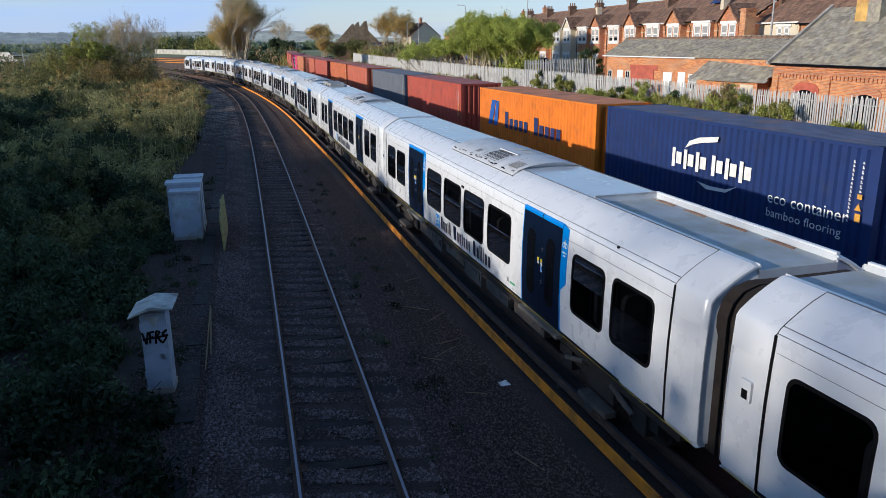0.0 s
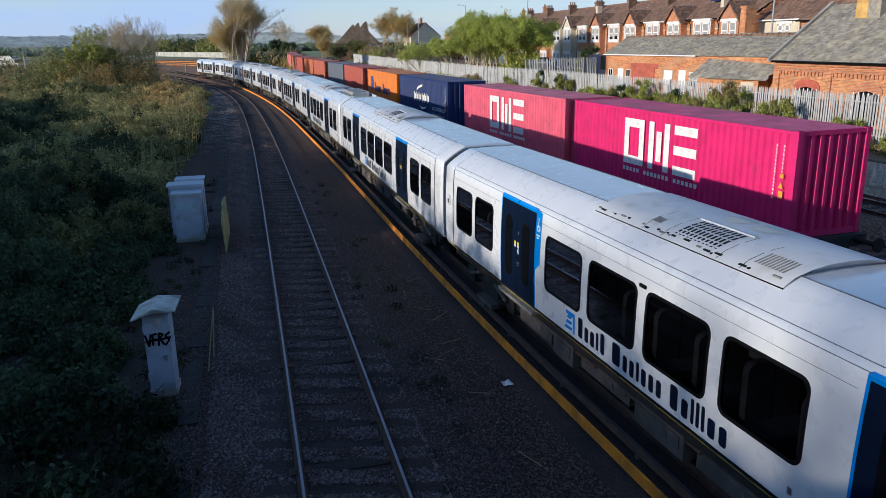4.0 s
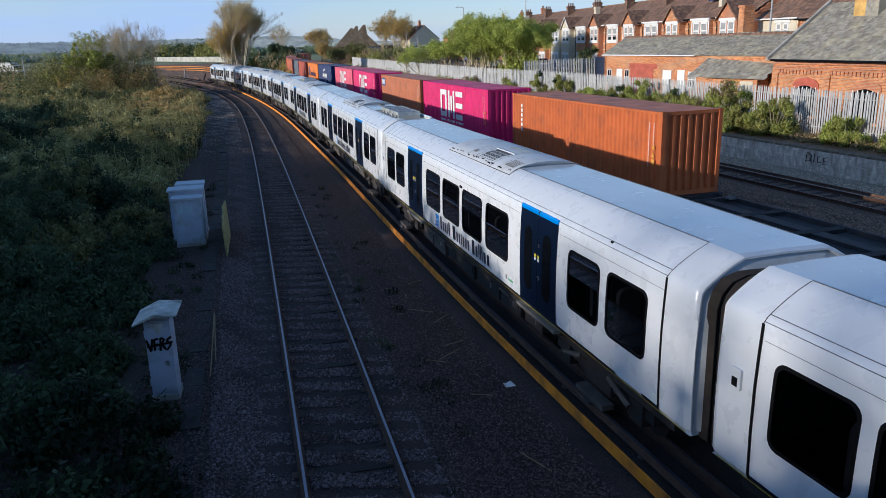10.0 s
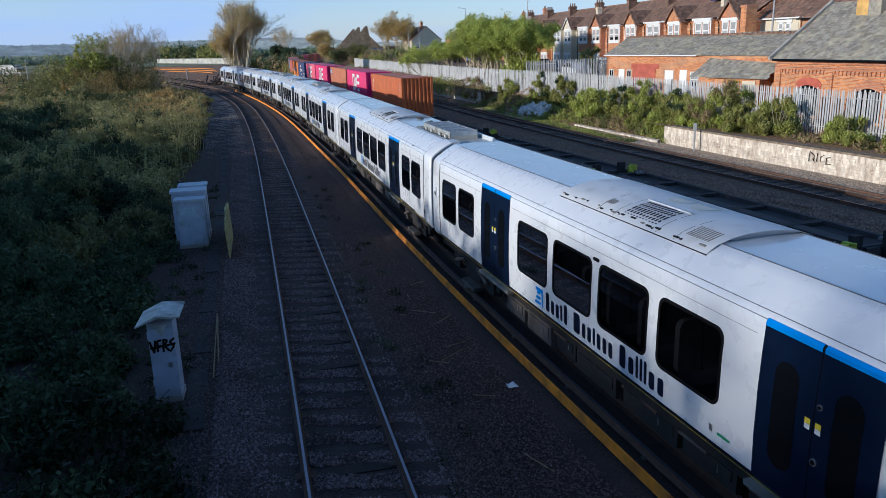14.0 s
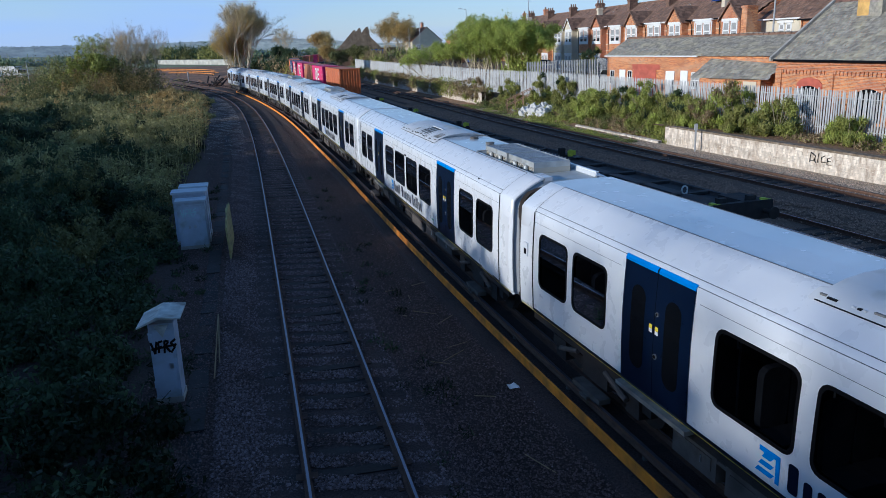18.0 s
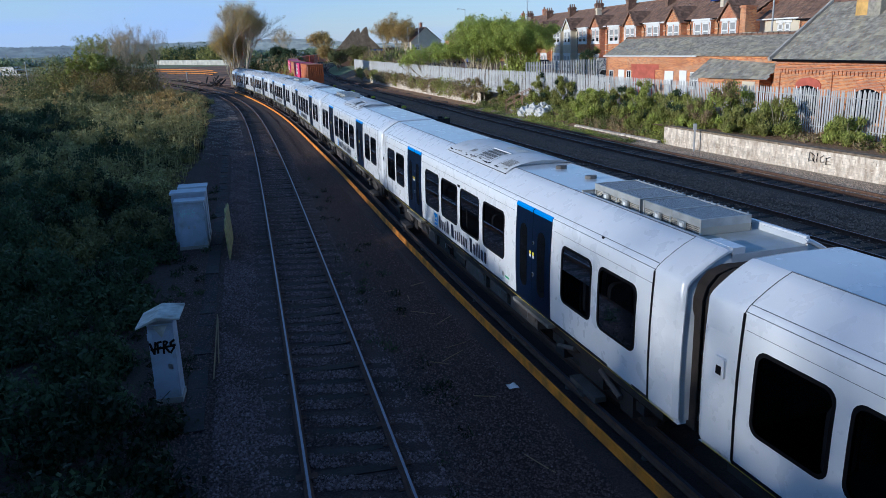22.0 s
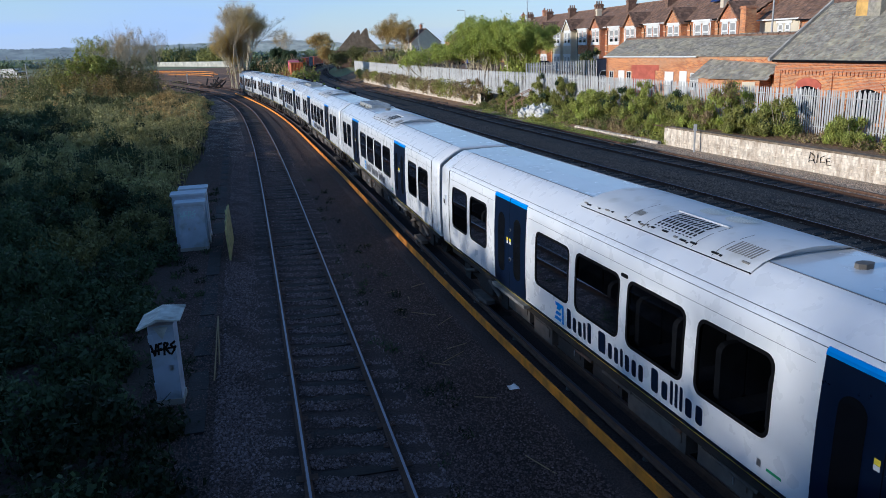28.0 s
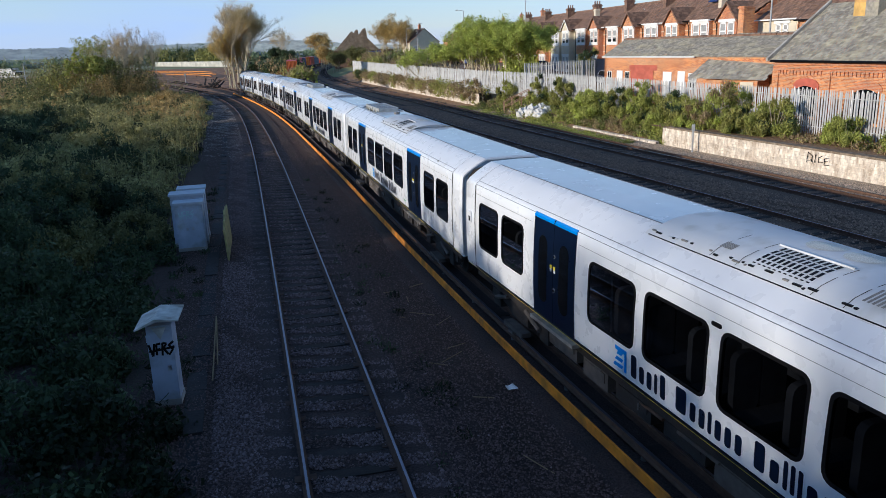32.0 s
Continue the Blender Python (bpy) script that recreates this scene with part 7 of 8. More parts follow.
tagged(part("graffiti", scrawl(0.46, 0.46, 1.04, 0.76), M_RUBBER, cabA), "black spray-paint scrawl", kind="stuff")
cabB = cabinet(-8.58, 25.05, 14, 0.90, 0.5, 1.62, "pale grey double-door metal cabinet with faint pale graffiti")
tagged(part("graffiti", scrawl(0.72, 0.5, 1.12, 0.85), M_PALESPRAY, cabB), "faint pale spray-paint scrawl", kind="stuff")
cabinet(-8.86, 25.85, 14, 1.1, 0.6, 1.78, "pale grey metal cabinet with an overhanging lid behind another one")
cabinet(-9.0, 26.8, 14, 0.9, 0.6, 1.8, "pale grey metal cabinet hindmost in a row of three")


def leaning_board():
    g = Geo()
    g.prism([(0.0, 0.0), (2.9, 0.0), (3.05, 1.3), (2.7, 1.22), (2.3, 1.4), (1.75, 1.28), (1.4, 1.45), (0.95, 1.2), (0.5, 1.26), (0.2, 1.0), (-0.05, 1.08)], -0.025, 0.025, 0)
    ob = part("leaning_board", g, M_BOARD, None)
    ob.matrix_basis = pose(-6.9, 23.3, -0.22, 0, -3, 13)
    tagged(ob, "mossy yellow-green wooden board standing on edge", "board")
    for i, (x, y, l, h) in enumerate(((-4.78, 14.1, 3.7, 0.1), (-4.9, 14.9, 2.7, 0.1))):
        g = Geo()
        g.tube((0, 0, 0.1), (0, l, 0.1 + h), 0.015, n=6)
        ob = part("loose_pole", g, M_DRY)
        ob.matrix_basis = pose(x, y, -0.24, 0, 0, 14.5 + i * 1.5)
        tagged(ob, "thin pale weathered pole lying by the path", "pole")
    t = new("cable_trough")
    line = LEFT_TRACK.offset(-2.58)
    s = 5.0
    lid = Geo()
    lid.box(-0.19, 0, -0.27, 0.19, 0.9, -0.195)
    lid = lid.mesh("lid", M_TROUGH)
    rng = random.Random(6)
    while s < 62:
        x, y, a = line.at(s)
        part("lid", lid, None, t, at=pose(x, y, rng.uniform(-0.02, 0.02), rng.uniform(-1, 1), rng.uniform(-1.5, 1.5), a + rng.uniform(-1.5, 1.5)))
        s += 0.92
    tagged(t, "dark concrete cable trough with uneven lids beside the track", "cable trough")


leaning_board()


def yard_weeds():
    rng = np.random.default_rng(33)
    spots = []
    for _ in range(120):
        y = 8 + 30 * rng.random() ** 1.4
        side = rng.choice((-1, -1, 1))
        off = -(2.9 + 1.5 * rng.random()) if side < 0 else 1.2 + 1.2 * rng.random()
        x = float(np.interp(y, LEFT_TRACK.Y, LEFT_TRACK.X)) + off
        if math.hypot(x + 5.4, y - 13.4) < 0.5:
            continue
        spots.append((x, y, -0.24, 0.12 + 0.16 * rng.random(), 0.08 + 0.16 * rng.random()))
    thicket("yard_weeds", "small dark weeds and grass tufts on the dirty ballast", spots, 60, 0.025, [M_BUSH2, M_BUSH], [0.35, 0.65], 34, 0.5, 1.0)


yard_weeds()


def litter():
    bm = bmesh.new()
    bmesh.ops.create_grid(bm, x_segments=5, y_segments=4, size=0.10)
    for v in bm.verts:
        v.co.z = 0.05 + 0.05 * noise.noise(v.co * 9)
    me = bpy.data.meshes.new("paper_litter")
    bm.to_mesh(me)
    bm.free()
    me.materials.append(M_LWHITE)
    ob = new("paper_litter", me)
    ob.matrix_basis = pose(1.24, 13.35, -0.2, 0, 0, 20)
    tagged(ob, "crumpled scrap of white paper on the ballast", "litter")
    rng = random.Random(2)
    for i in range(14):
        g = Geo()
        l = rng.uniform(0.2, 0.7)
        g.tube((0, 0, 0), (l, 0, 0.03), 0.012, 0.008, 4)
        ob = part("twig", g, M_DRY)
        y = rng.uniform(8.5, 20)
        ob.matrix_basis = pose(float(np.interp(y, LEFT_TRACK.Y, LEFT_TRACK.X)) + rng.uniform(1.6, 3.6), y, -0.2, 0, 0, rng.uniform(0, 180))
        tagged(ob, "thin dry twig on the ground", "twig")


litter()


def loose_stones(name, label, line, y0, y1, n, lo, hi, size, material, seed, patchy=0.0, grow=1.5, z0=-0.2, tied=False):
    """Ballast stones that show singly, joined; lo and hi: metres to the side of the line."""
    rng = np.random.default_rng(seed)
    base = np.array([(-1, -0.9, -0.5), (1, -0.8, -0.5), (0.9, 1, -0.5), (-0.9, 0.9, -0.5), (0.0, 0.0, 0.75)])
    y = y0 + (y1 - y0) * rng.random(n) ** grow
    off = lo + (hi - lo) * rng.random(n)
    x = np.interp(y, line.Y, line.X) + off / 0.96
    pat = np.sin(x * 2.1 + 1.5 * np.sin(y * 1.1)) * np.sin(y * 1.7 + x) + 0.5 * np.sin(x * 5.3 + y * 4.1)
    keep = (np.abs(np.abs(off) - 0.74) > 0.09) & (pat + 0.5 * rng.normal(size=n) > patchy)
    if tied:
        # the stones lie between the sleepers
        ph = np.mod(np.interp(y, line.Y, line.S) - 2.0 + 0.34, 0.68) - 0.34
        keep &= (np.abs(off) > 1.3) | (np.abs(ph) > 0.15 + 0.03 * rng.normal(size=n))
    x, y, off = x[keep], y[keep], off[keep]
    n = len(x)
    s = size * (0.55 + 0.9 * rng.random(n))
    a = rng.random(n) * 6.283
    b = base[None] * (0.6 + 0.8 * rng.random((n, 5, 3))) + rng.normal(size=(n, 5, 3)) * 0.12
    c, sn = np.cos(a)[:, None], np.sin(a)[:, None]
    z = z0 + 0.052 * (np.abs(off) < 2.1) + 0.02 * rng.random(n)
    P = np.stack([x[:, None] + (b[..., 0] * c - b[..., 1] * sn) * s[:, None], y[:, None] + (b[..., 0] * sn + b[..., 1] * c) * s[:, None], z[:, None] + b[..., 2] * s[:, None]], axis=2).reshape(-1, 3)
    tris = np.array(((0, 1, 4), (1, 2, 4), (2, 3, 4), (3, 0, 4)))
    F = (np.arange(n)[:, None, None] * 5 + tris[None]).reshape(-1).astype(np.int32)
    me = bpy.data.meshes.new(name)
    me.vertices.add(5 * n)
    me.vertices.foreach_set("co", P.astype(np.float32).ravel())
    me.loops.add(12 * n)
    me.loops.foreach_set("vertex_index", F)
    me.polygons.add(4 * n)
    me.polygons.foreach_set("loop_start", np.arange(0, 12 * n, 3, dtype=np.int32))
    me.materials.append(material)
    me.update(calc_edges=True)
    me.validate()
    tagged(new(name, me), label, "ballast", kind="stuff")


loose_stones("loose_ballast", "loose grey ballast stones between and beside the rails", LEFT_TRACK, 7, 60, 95000, -2.2, 1.35, 0.018, M_STONE, 14, -0.45, 2.6, tied=True)
loose_stones("loose_ballast", "dark dirty ballast stones across the yard", LEFT_TRACK, 7, 66, 240000, -3.6, 6.3, 0.0145, M_STONE2, 15, -1.7, 2.6, -0.205, tied=True)
loose_stones("loose_ballast", "scattered pale stones across the yard", LEFT_TRACK, 7, 50, 7000, -3.4, 5.6, 0.016, M_STONE, 19, -0.2, 2.4, -0.2, tied=True)
# patches of sun on the shoulder are put in as paler stones
loose_stones("loose_ballast", "pale grey stones along the curve of the yard track, coloured as if sunlit", LEFT_TRACK, 46, 112, 30000, -4.0, -1.3, 0.024, M_STONE5, 21, 0.15, 0.6, -0.19)
loose_stones("verge_gravel", "pale brown gravel at the foot of the wall", NEAR_MAIN, 24, 80, 40000, 5.7, 7.75, 0.036, M_STONE3, 16, -0.8, 1.0, -0.15)
loose_stones("main_line_ballast", "brown ballast stones between the main line tracks", NEAR_MAIN, 20, 85, 36000, 0.6, 3.1, 0.036, M_STONE4, 17, -0.6, 1.1, -0.17)
loose_stones("main_line_ballast", "dark brown ballast stones in the main line tracks", NEAR_MAIN, 20, 75, 20000, -2.6, 5.2, 0.034, M_STONE4, 18, 0.2, 1.1, -0.165)

# ================= buildings =================


def brickmat(name, c1, c2, mortar):
    m = bpy.data.materials.new(name)
    m.use_nodes = True
    nt = m.node_tree
    b = nt.nodes["Principled BSDF"]
    b.inputs["Roughness"].default_value = 0.9
    tc = nt.nodes.new("ShaderNodeTexCoord")
    sp = nt.nodes.new("ShaderNodeSeparateXYZ")
    cb = nt.nodes.new("ShaderNodeCombineXYZ")
    add = nt.nodes.new("ShaderNodeMath")
    br = nt.nodes.new("ShaderNodeTexBrick")
    br.inputs["Scale"].default_value = 1.0
    br.inputs["Brick Width"].default_value = 0.225
    br.inputs["Row Height"].default_value = 0.075
    br.inputs["Mortar Size"].default_value = 0.010
    br.inputs["Color1"].default_value = tuple(c1) + (1,)
    br.inputs["Color2"].default_value = tuple(c2) + (1,)
    br.inputs["Mortar"].default_value = tuple(mortar) + (1,)
    L = nt.links.new
    L(tc.outputs["Object"], sp.inputs[0])
    L(sp.outputs[0], add.inputs[0])
    L(sp.outputs[1], add.inputs[1])
    L(add.outputs[0], cb.inputs[0])
    L(sp.outputs[2], cb.inputs[1])
    L(cb.outputs[0], br.inputs["Vector"])
    nz = nt.nodes.new("ShaderNodeTexNoise")
    nz.inputs["Scale"].default_value = 0.9
    nz.inputs["Detail"].default_value = 5
    L(tc.outputs["Object"], nz.inputs["Vector"])
    rg = nt.nodes.new("ShaderNodeMapRange")
    rg.inputs[3].default_value, rg.inputs[4].default_value = 0.65, 1.3
    L(nz.outputs["Fac"], rg.inputs[0])
    hs = nt.nodes.new("ShaderNodeHueSaturation")
    L(br.outputs["Color"], hs.inputs["Color"])
    L(rg.outputs[0], hs.inputs["Value"])
    L(hs.outputs[0], b.inputs["Base Color"])
    bp = nt.nodes.new("ShaderNodeBump")
    bp.inputs["Strength"].default_value = 0.4
    bp.inputs["Distance"].default_value = 0.01
    L(br.outputs["Fac"], bp.inputs["Height"])
    bp.invert = True
    L(bp.outputs[0], b.inputs["Normal"])
    return m


M_BR1 = brickmat("orange_brickwork", (0.72, 0.28, 0.085), (0.36, 0.105, 0.04), (0.52, 0.38, 0.25))
M_BR2 = brickmat("red_brickwork", (0.64, 0.23, 0.08), (0.38, 0.115, 0.048), (0.42, 0.31, 0.23))
M_CREAM = mat("cream_render", (0.62, 0.55, 0.42), rough=0.9, vary=0.08, scale=1.5)
M_PALESHEET = mat("pale_window_sheet", (0.34, 0.34, 0.33), rough=0.5, vary=0.3, scale=1.5)
M_FRAME = mat("white_window_frame", (0.78, 0.78, 0.76), rough=0.5, vary=0.05)
M_REDPAINT = mat("faded_red_paint", (0.42, 0.10, 0.06), rough=0.7, vary=0.2, scale=2)
M_PV = mat("solar_panel", (0.01, 0.03, 0.16), rough=0.2)


def slates(g, a, b, c, d, nu, nv, rng, m=0):
    """Rows of slates over a roof plane a-b (eaves) to d-c (ridge)."""
    a, b, c, d = (Vector(p) for p in (a, b, c, d))
    nrm = (b - a).cross(d - a).normalized()
    if nrm.z < 0:
        nrm = -nrm
    for j in range(nv):
        v0, v1 = j / nv, (j + 1.12) / nv
        for i in range(nu):
            o = 0.5 / nu if j % 2 else 0
            u0, u1 = max(0, i / nu - o + 0.0003), min(1, (i + 1) / nu - o - 0.0003)
            q = [a.lerp(b, u0).lerp(d.lerp(c, u0), v0), a.lerp(b, u1).lerp(d.lerp(c, u1), v0), a.lerp(b, u1).lerp(d.lerp(c, u1), min(1, v1)), a.lerp(b, u0).lerp(d.lerp(c, u0), min(1, v1))]
            h = 0.018 + rng.uniform(-0.006, 0.012)
            q = [q[0] + nrm * h, q[1] + nrm * (h + rng.uniform(-0.006, 0.006)), q[2] + nrm * 0.006, q[3] + nrm * 0.006]
            lo = [q[0] - nrm * 0.02, q[1] - nrm * 0.02]
            g.face(q, m)
            g.face([lo[0], lo[1], q[1], q[0]], m)


def sash(parent, M, x0, z0, w, h, panes=(1, 2), fr=0.11, out=0.03):
    """A window in a wall plane: local x along the wall, y into it."""
    g = Geo()
    g.box(x0, -out, z0, x0 + fr, 0.03, z0 + h, M=M)
    g.box(x0 + w - fr, -out, z0, x0 + w, 0.03, z0 + h, M=M)
    g.box(x0, -out, z0 + h - fr, x0 + w, 0.03, z0 + h, M=M)
    g.box(x0 - 0.05, -out - 0.06, z0 - 0.06, x0 + w + 0.05, 0.03, z0 + fr, M=M)
    for i in range(1, panes[0]):
        u = x0 + w * i / panes[0]
        g.box(u - fr * 0.4, -out, z0, u + fr * 0.4, 0.03, z0 + h, M=M)
    for j in range(1, panes[1]):
        v = z0 + h * j / panes[1]
        g.box(x0, -out, v - fr * 0.4, x0 + w, 0.03, v + fr * 0.4, M=M)
    wd = part("window", g, M_FRAME, parent)
    g = Geo()
    g.box(x0 + fr * 0.5, -out + 0.012, z0 + 0.02, x0 + w - fr * 0.5, -out + 0.02, z0 + h - 0.02, M=M)
    part("pane", g, M_GLASS, wd)
    if w > 0.6:
        g = Geo()
        k = 0.25 + 0.5 * abs(math.sin(7.3 * x0 + z0))
        g.box(x0 + fr, -out + 0.004, z0 + fr + h * k * 0.4, x0 + w - fr, -out + 0.010, z0 + h - fr, M=M)
        part("blind", g, M_PALESHEET, wd)
    return wd


def chimney(parent, M, x, y, z0, z1, w, d, material):
    g = Geo()
    g.box(x - w / 2, y - d / 2, z0, x + w / 2, y + d / 2, z1, M=M)
    g.box(x - w / 2 - 0.06, y - d / 2 - 0.06, z1 - 0.28, x + w / 2 + 0.06, y + d / 2 + 0.06, z1 - 0.1, M=M)
    ch = part("chimney", g, material, parent)
    for k in range(max(2, int(d / 0.3))):
        g = Geo()
        yy = y - d / 2 + 0.18 + k * 0.3
        p0, p1 = M @ Vector((x, yy, z1)), M @ Vector((x, yy, z1 + 0.38))
        g.tube(p0, p1, 0.11, 0.085, 8)
        part("chimney_pot", g, M_TILE, ch)


def house(x, y, rz, w, ground, eave, ridge, depth, wallm, seed, gabled=True, cream=False, plain=False):
    """A terraced house; its front is the plane y = 0 in its own space, x along the front."""
    rng = random.Random(seed)
    h = new("terraced_house")
    M = Matrix.Identity(4)
    h.matrix_basis = pose(x, y, ground, 0, 0, rz)
    e, r = eave - ground, ridge - ground
    wm = M_CREAM if cream else wallm
    g = Geo()
    g.box(0, 0, -0.5, w, 0.25, e)
    part("front_wall", g, wm, h)
    for xa in (0.0, w - 0.2):
        g = Geo()
        g.prism([(0.25, -0.5), (depth, -0.5), (depth, e), (depth / 2, r - 0.06), (0.25, e)], xa, xa + 0.2, 0)
        part("party_wall", g, wm, h)
    g = Geo()
    slates(g, (-0.02, -0.25, e - 0.1), (w + 0.02, -0.25, e - 0.1), (w + 0.02, depth / 2, r), (-0.02, depth / 2, r), int(w / 0.3), 14, rng)
    slates(g, (w + 0.02, depth + 0.2, e - 0.1), (-0.02, depth + 0.2, e - 0.1), (-0.02, depth / 2, r), (w + 0.02, depth / 2, r), int(w / 0.8), 5, rng)
    g.tube((-0.02, depth / 2, r + 0.01), (w + 0.02, depth / 2, r + 0.01), 0.1, n=6)
    rf = part("roof", g, M_TILE, h, "dark brown tiled roof")
    g = Geo()
    g.box(-0.01, -0.36, e - 0.16, w + 0.01, -0.25, e - 0.06)
    part("gutter", g, M_FRAME if seed % 3 == 0 else M_RUBBER, rf)
    g = Geo()
    g.tube((w - 0.12, -0.30, e - 0.2), (w - 0.12, -0.12, e - 0.55), 0.04, n=6)
    g.tube((w - 0.12, -0.10, e - 0.55), (w - 0.12, -0.10, -0.3), 0.04, n=6)
    part("drainpipe", g, M_RUBBER, h)
    bw, bd = (2.75, 0.62) if gabled else (2.9, 0.38)
    if plain:
        bd = 0.03
    bx = (w - bw) / 2
    top = e - 0.12 if gabled else e - 0.2
    g = Geo()
    g.box(bx, -bd, -0.5, bx + bw, 0, top)
    part("bay", g, wm, h)
    if gabled:
        g = Geo()
        g.prism([(bx - 0.02, top), (bx + bw + 0.02, top), (bx + bw / 2, e + 1.08)], -bd - 0.02, -bd + 0.12, 1)
        part("gable", g, wm, h)
        g = Geo()
        for sd in (-1, 1):
            a, b2 = bx + bw / 2, bx + bw / 2 + sd * (bw / 2 + 0.28)
            slates(g, (b2, -bd - 0.2, e - 0.34), (b2, 2.0, e - 0.34), (a, 2.0, e + 1.2), (a, -bd - 0.2, e + 1.2), 10, 7, rng)
        part("gable_roof", g, M_TILE, h)
        for sd in (-1, 1):
            g = Geo()
            a = (bx + bw / 2, e + 1.2)
            b2 = (bx + bw / 2 + sd * (bw / 2 + 0.28), e - 0.34)
            g.prism([a, b2, (b2[0], b2[1] - 0.13), (a[0], a[1] - 0.15)], -bd - 0.24, -bd - 0.2, 1)
            part("bargeboard", g, M_FRAME if cream else M_TILE, h)
    else:
        g = Geo()
        g.box(bx - 0.1, -bd - 0.16, top - 0.02, bx + bw + 0.1, 0.0, top + 0.14)
        if not plain:
            part("cornice", g, M_FRAME, h)
    B = Matrix.Translation((0, -bd, 0))
    for z0, hh in ((0.7, 1.75), (e - 1.4, 1.0) if plain else (e - 1.85, 1.45)):
        n, sw = (2, 0.62) if plain else (2, 0.98) if gabled else (2, 1.1)
        x0 = bx + (bw - n * sw - 0.16) / 2
        for k in range(n):
            sash(h, B, x0 + k * (sw + 0.16), z0, sw, hh, (1, 2), 0.14)
        for zz, th in ((z0 + hh, 0.22), (z0 - 0.2, 0.14)):
            g = Geo()
            g.box(x0 - 0.16, -bd - 0.07, zz, x0 + n * sw + 0.32, -bd + 0.02, zz + th)
            part("lintel" if th > 0.2 else "sill", g, M_FRAME if (seed + gabled) % 4 else M_CREAM, h)
        for xx in ((bx, bx + bw - 0.14) if not plain and (seed % 3 == 1 or not gabled) else ()):
            g = Geo()
            g.box(xx, -bd - 0.03, z0 - 0.1, xx + 0.14, -bd + 0.02, z0 + hh + 0.1)
            part("quoin", g, M_FRAME, h)
    g = Geo()
    g.box(0.12, -0.03, 0.0, 0.86, 0.05, 2.1)
    part("front_door", g, (M_REDPAINT, M_FRAME, M_NAVY, M_GREEN)[seed % 4], h)
    for zz in (2.95, e - 2.15, e - 0.95):
        g = Geo()
        g.box(0.0, -0.022, zz, w, 0.0, zz + 0.07)
        part("string_course", g, M_CREAM, h)
    if gabled:
        chimney(h, M, w - 0.02, depth * 0.38, e + 0.3, r + 0.55, 0.62, 0.95, M_STACK)
    elif seed % 6 == 1:
        chimney(h, M, w * 0.55, depth * 0.22, e + 0.2, r - 0.1, 0.5, 0.55, M_CREAM)
    tagged(h, "cream rendered terraced house with brown tiled roof and white windows" if cream else "red brick terraced house with gabled bay and white sash windows" if gabled else "red brick terraced house with broad white bay windows", "house", group="terrace of houses")
    return h


# the terrace: fronts face the railway, gabled and flat bays in turn
GABLE0, GABLE_STEP = Vector((23.83, 63.70)), Vector((-1.79, 9.045))
UNIT = GABLE_STEP.length / 2
_ang = math.degrees(math.atan2(GABLE_STEP.y, GABLE_STEP.x))
for i in range(15):
    far_edge = GABLE0 + GABLE_STEP * ((i + 1) / 2)
    far_edge -= GABLE_STEP / 4
    out = Vector((GABLE_STEP.y, -GABLE_STEP.x)).normalized() * 0.6
    house(far_edge.x + out.x, far_edge.y + out.y, _ang + 180, UNIT - 0.02, 2.0, 7.78, 10.05, 7.0, M_BR1 if i % 3 else M_BR2, i, gabled=i % 2 == 0, cream=(i in (8, 9)))
house(25.3, 61.2, _ang + 184, 5.6, 1.4, 7.45, 9.9, 7.0, M_BR2, 21, gabled=False, cream=True, plain=True)
house(25.75, 55.5, _ang + 184, 6.5, 1.4, 7.3, 9.8, 7.0, M_BR1, 22, gabled=False, plain=True)
house(26.4, 48.9, _ang + 184, 6.5, 1.4, 7.2, 9.7, 7.0, M_BR2, 24, gabled=False, plain=True)


def front_stack():
    s = new("brick_chimney_stack")
    s.matrix_basis = pose(24.0, 60.6, 2.0, 0, 0, _ang + 180)
    g = Geo()
    g.box(-0.3, -0.4, -0.5, 0.45, 0.5, 6.45)
    part("shaft", g, M_BR1, s)
    g = Geo()
    g.box(-0.36, -0.46, 6.28, 0.51, 0.56, 6.42)
    part("cap", g, M_BR2, s)
    tagged(s, "broad orange brick chimney stack at the end of the terrace", "chimney")


front_stack()


def solar():
    g = Geo()
    g.prism([(0, 0), (2.6, 0), (2.6, 0.05), (0, 0.05)], 0, 1.5, 1)
    ob = part("solar_panel", g, M_PV)
    ob.matrix_basis = pose(25.0, 69.6, 9.25, 0, -32, _ang - 90)
    tagged(ob, "dark blue solar panel on a tiled roof", "solar panel")


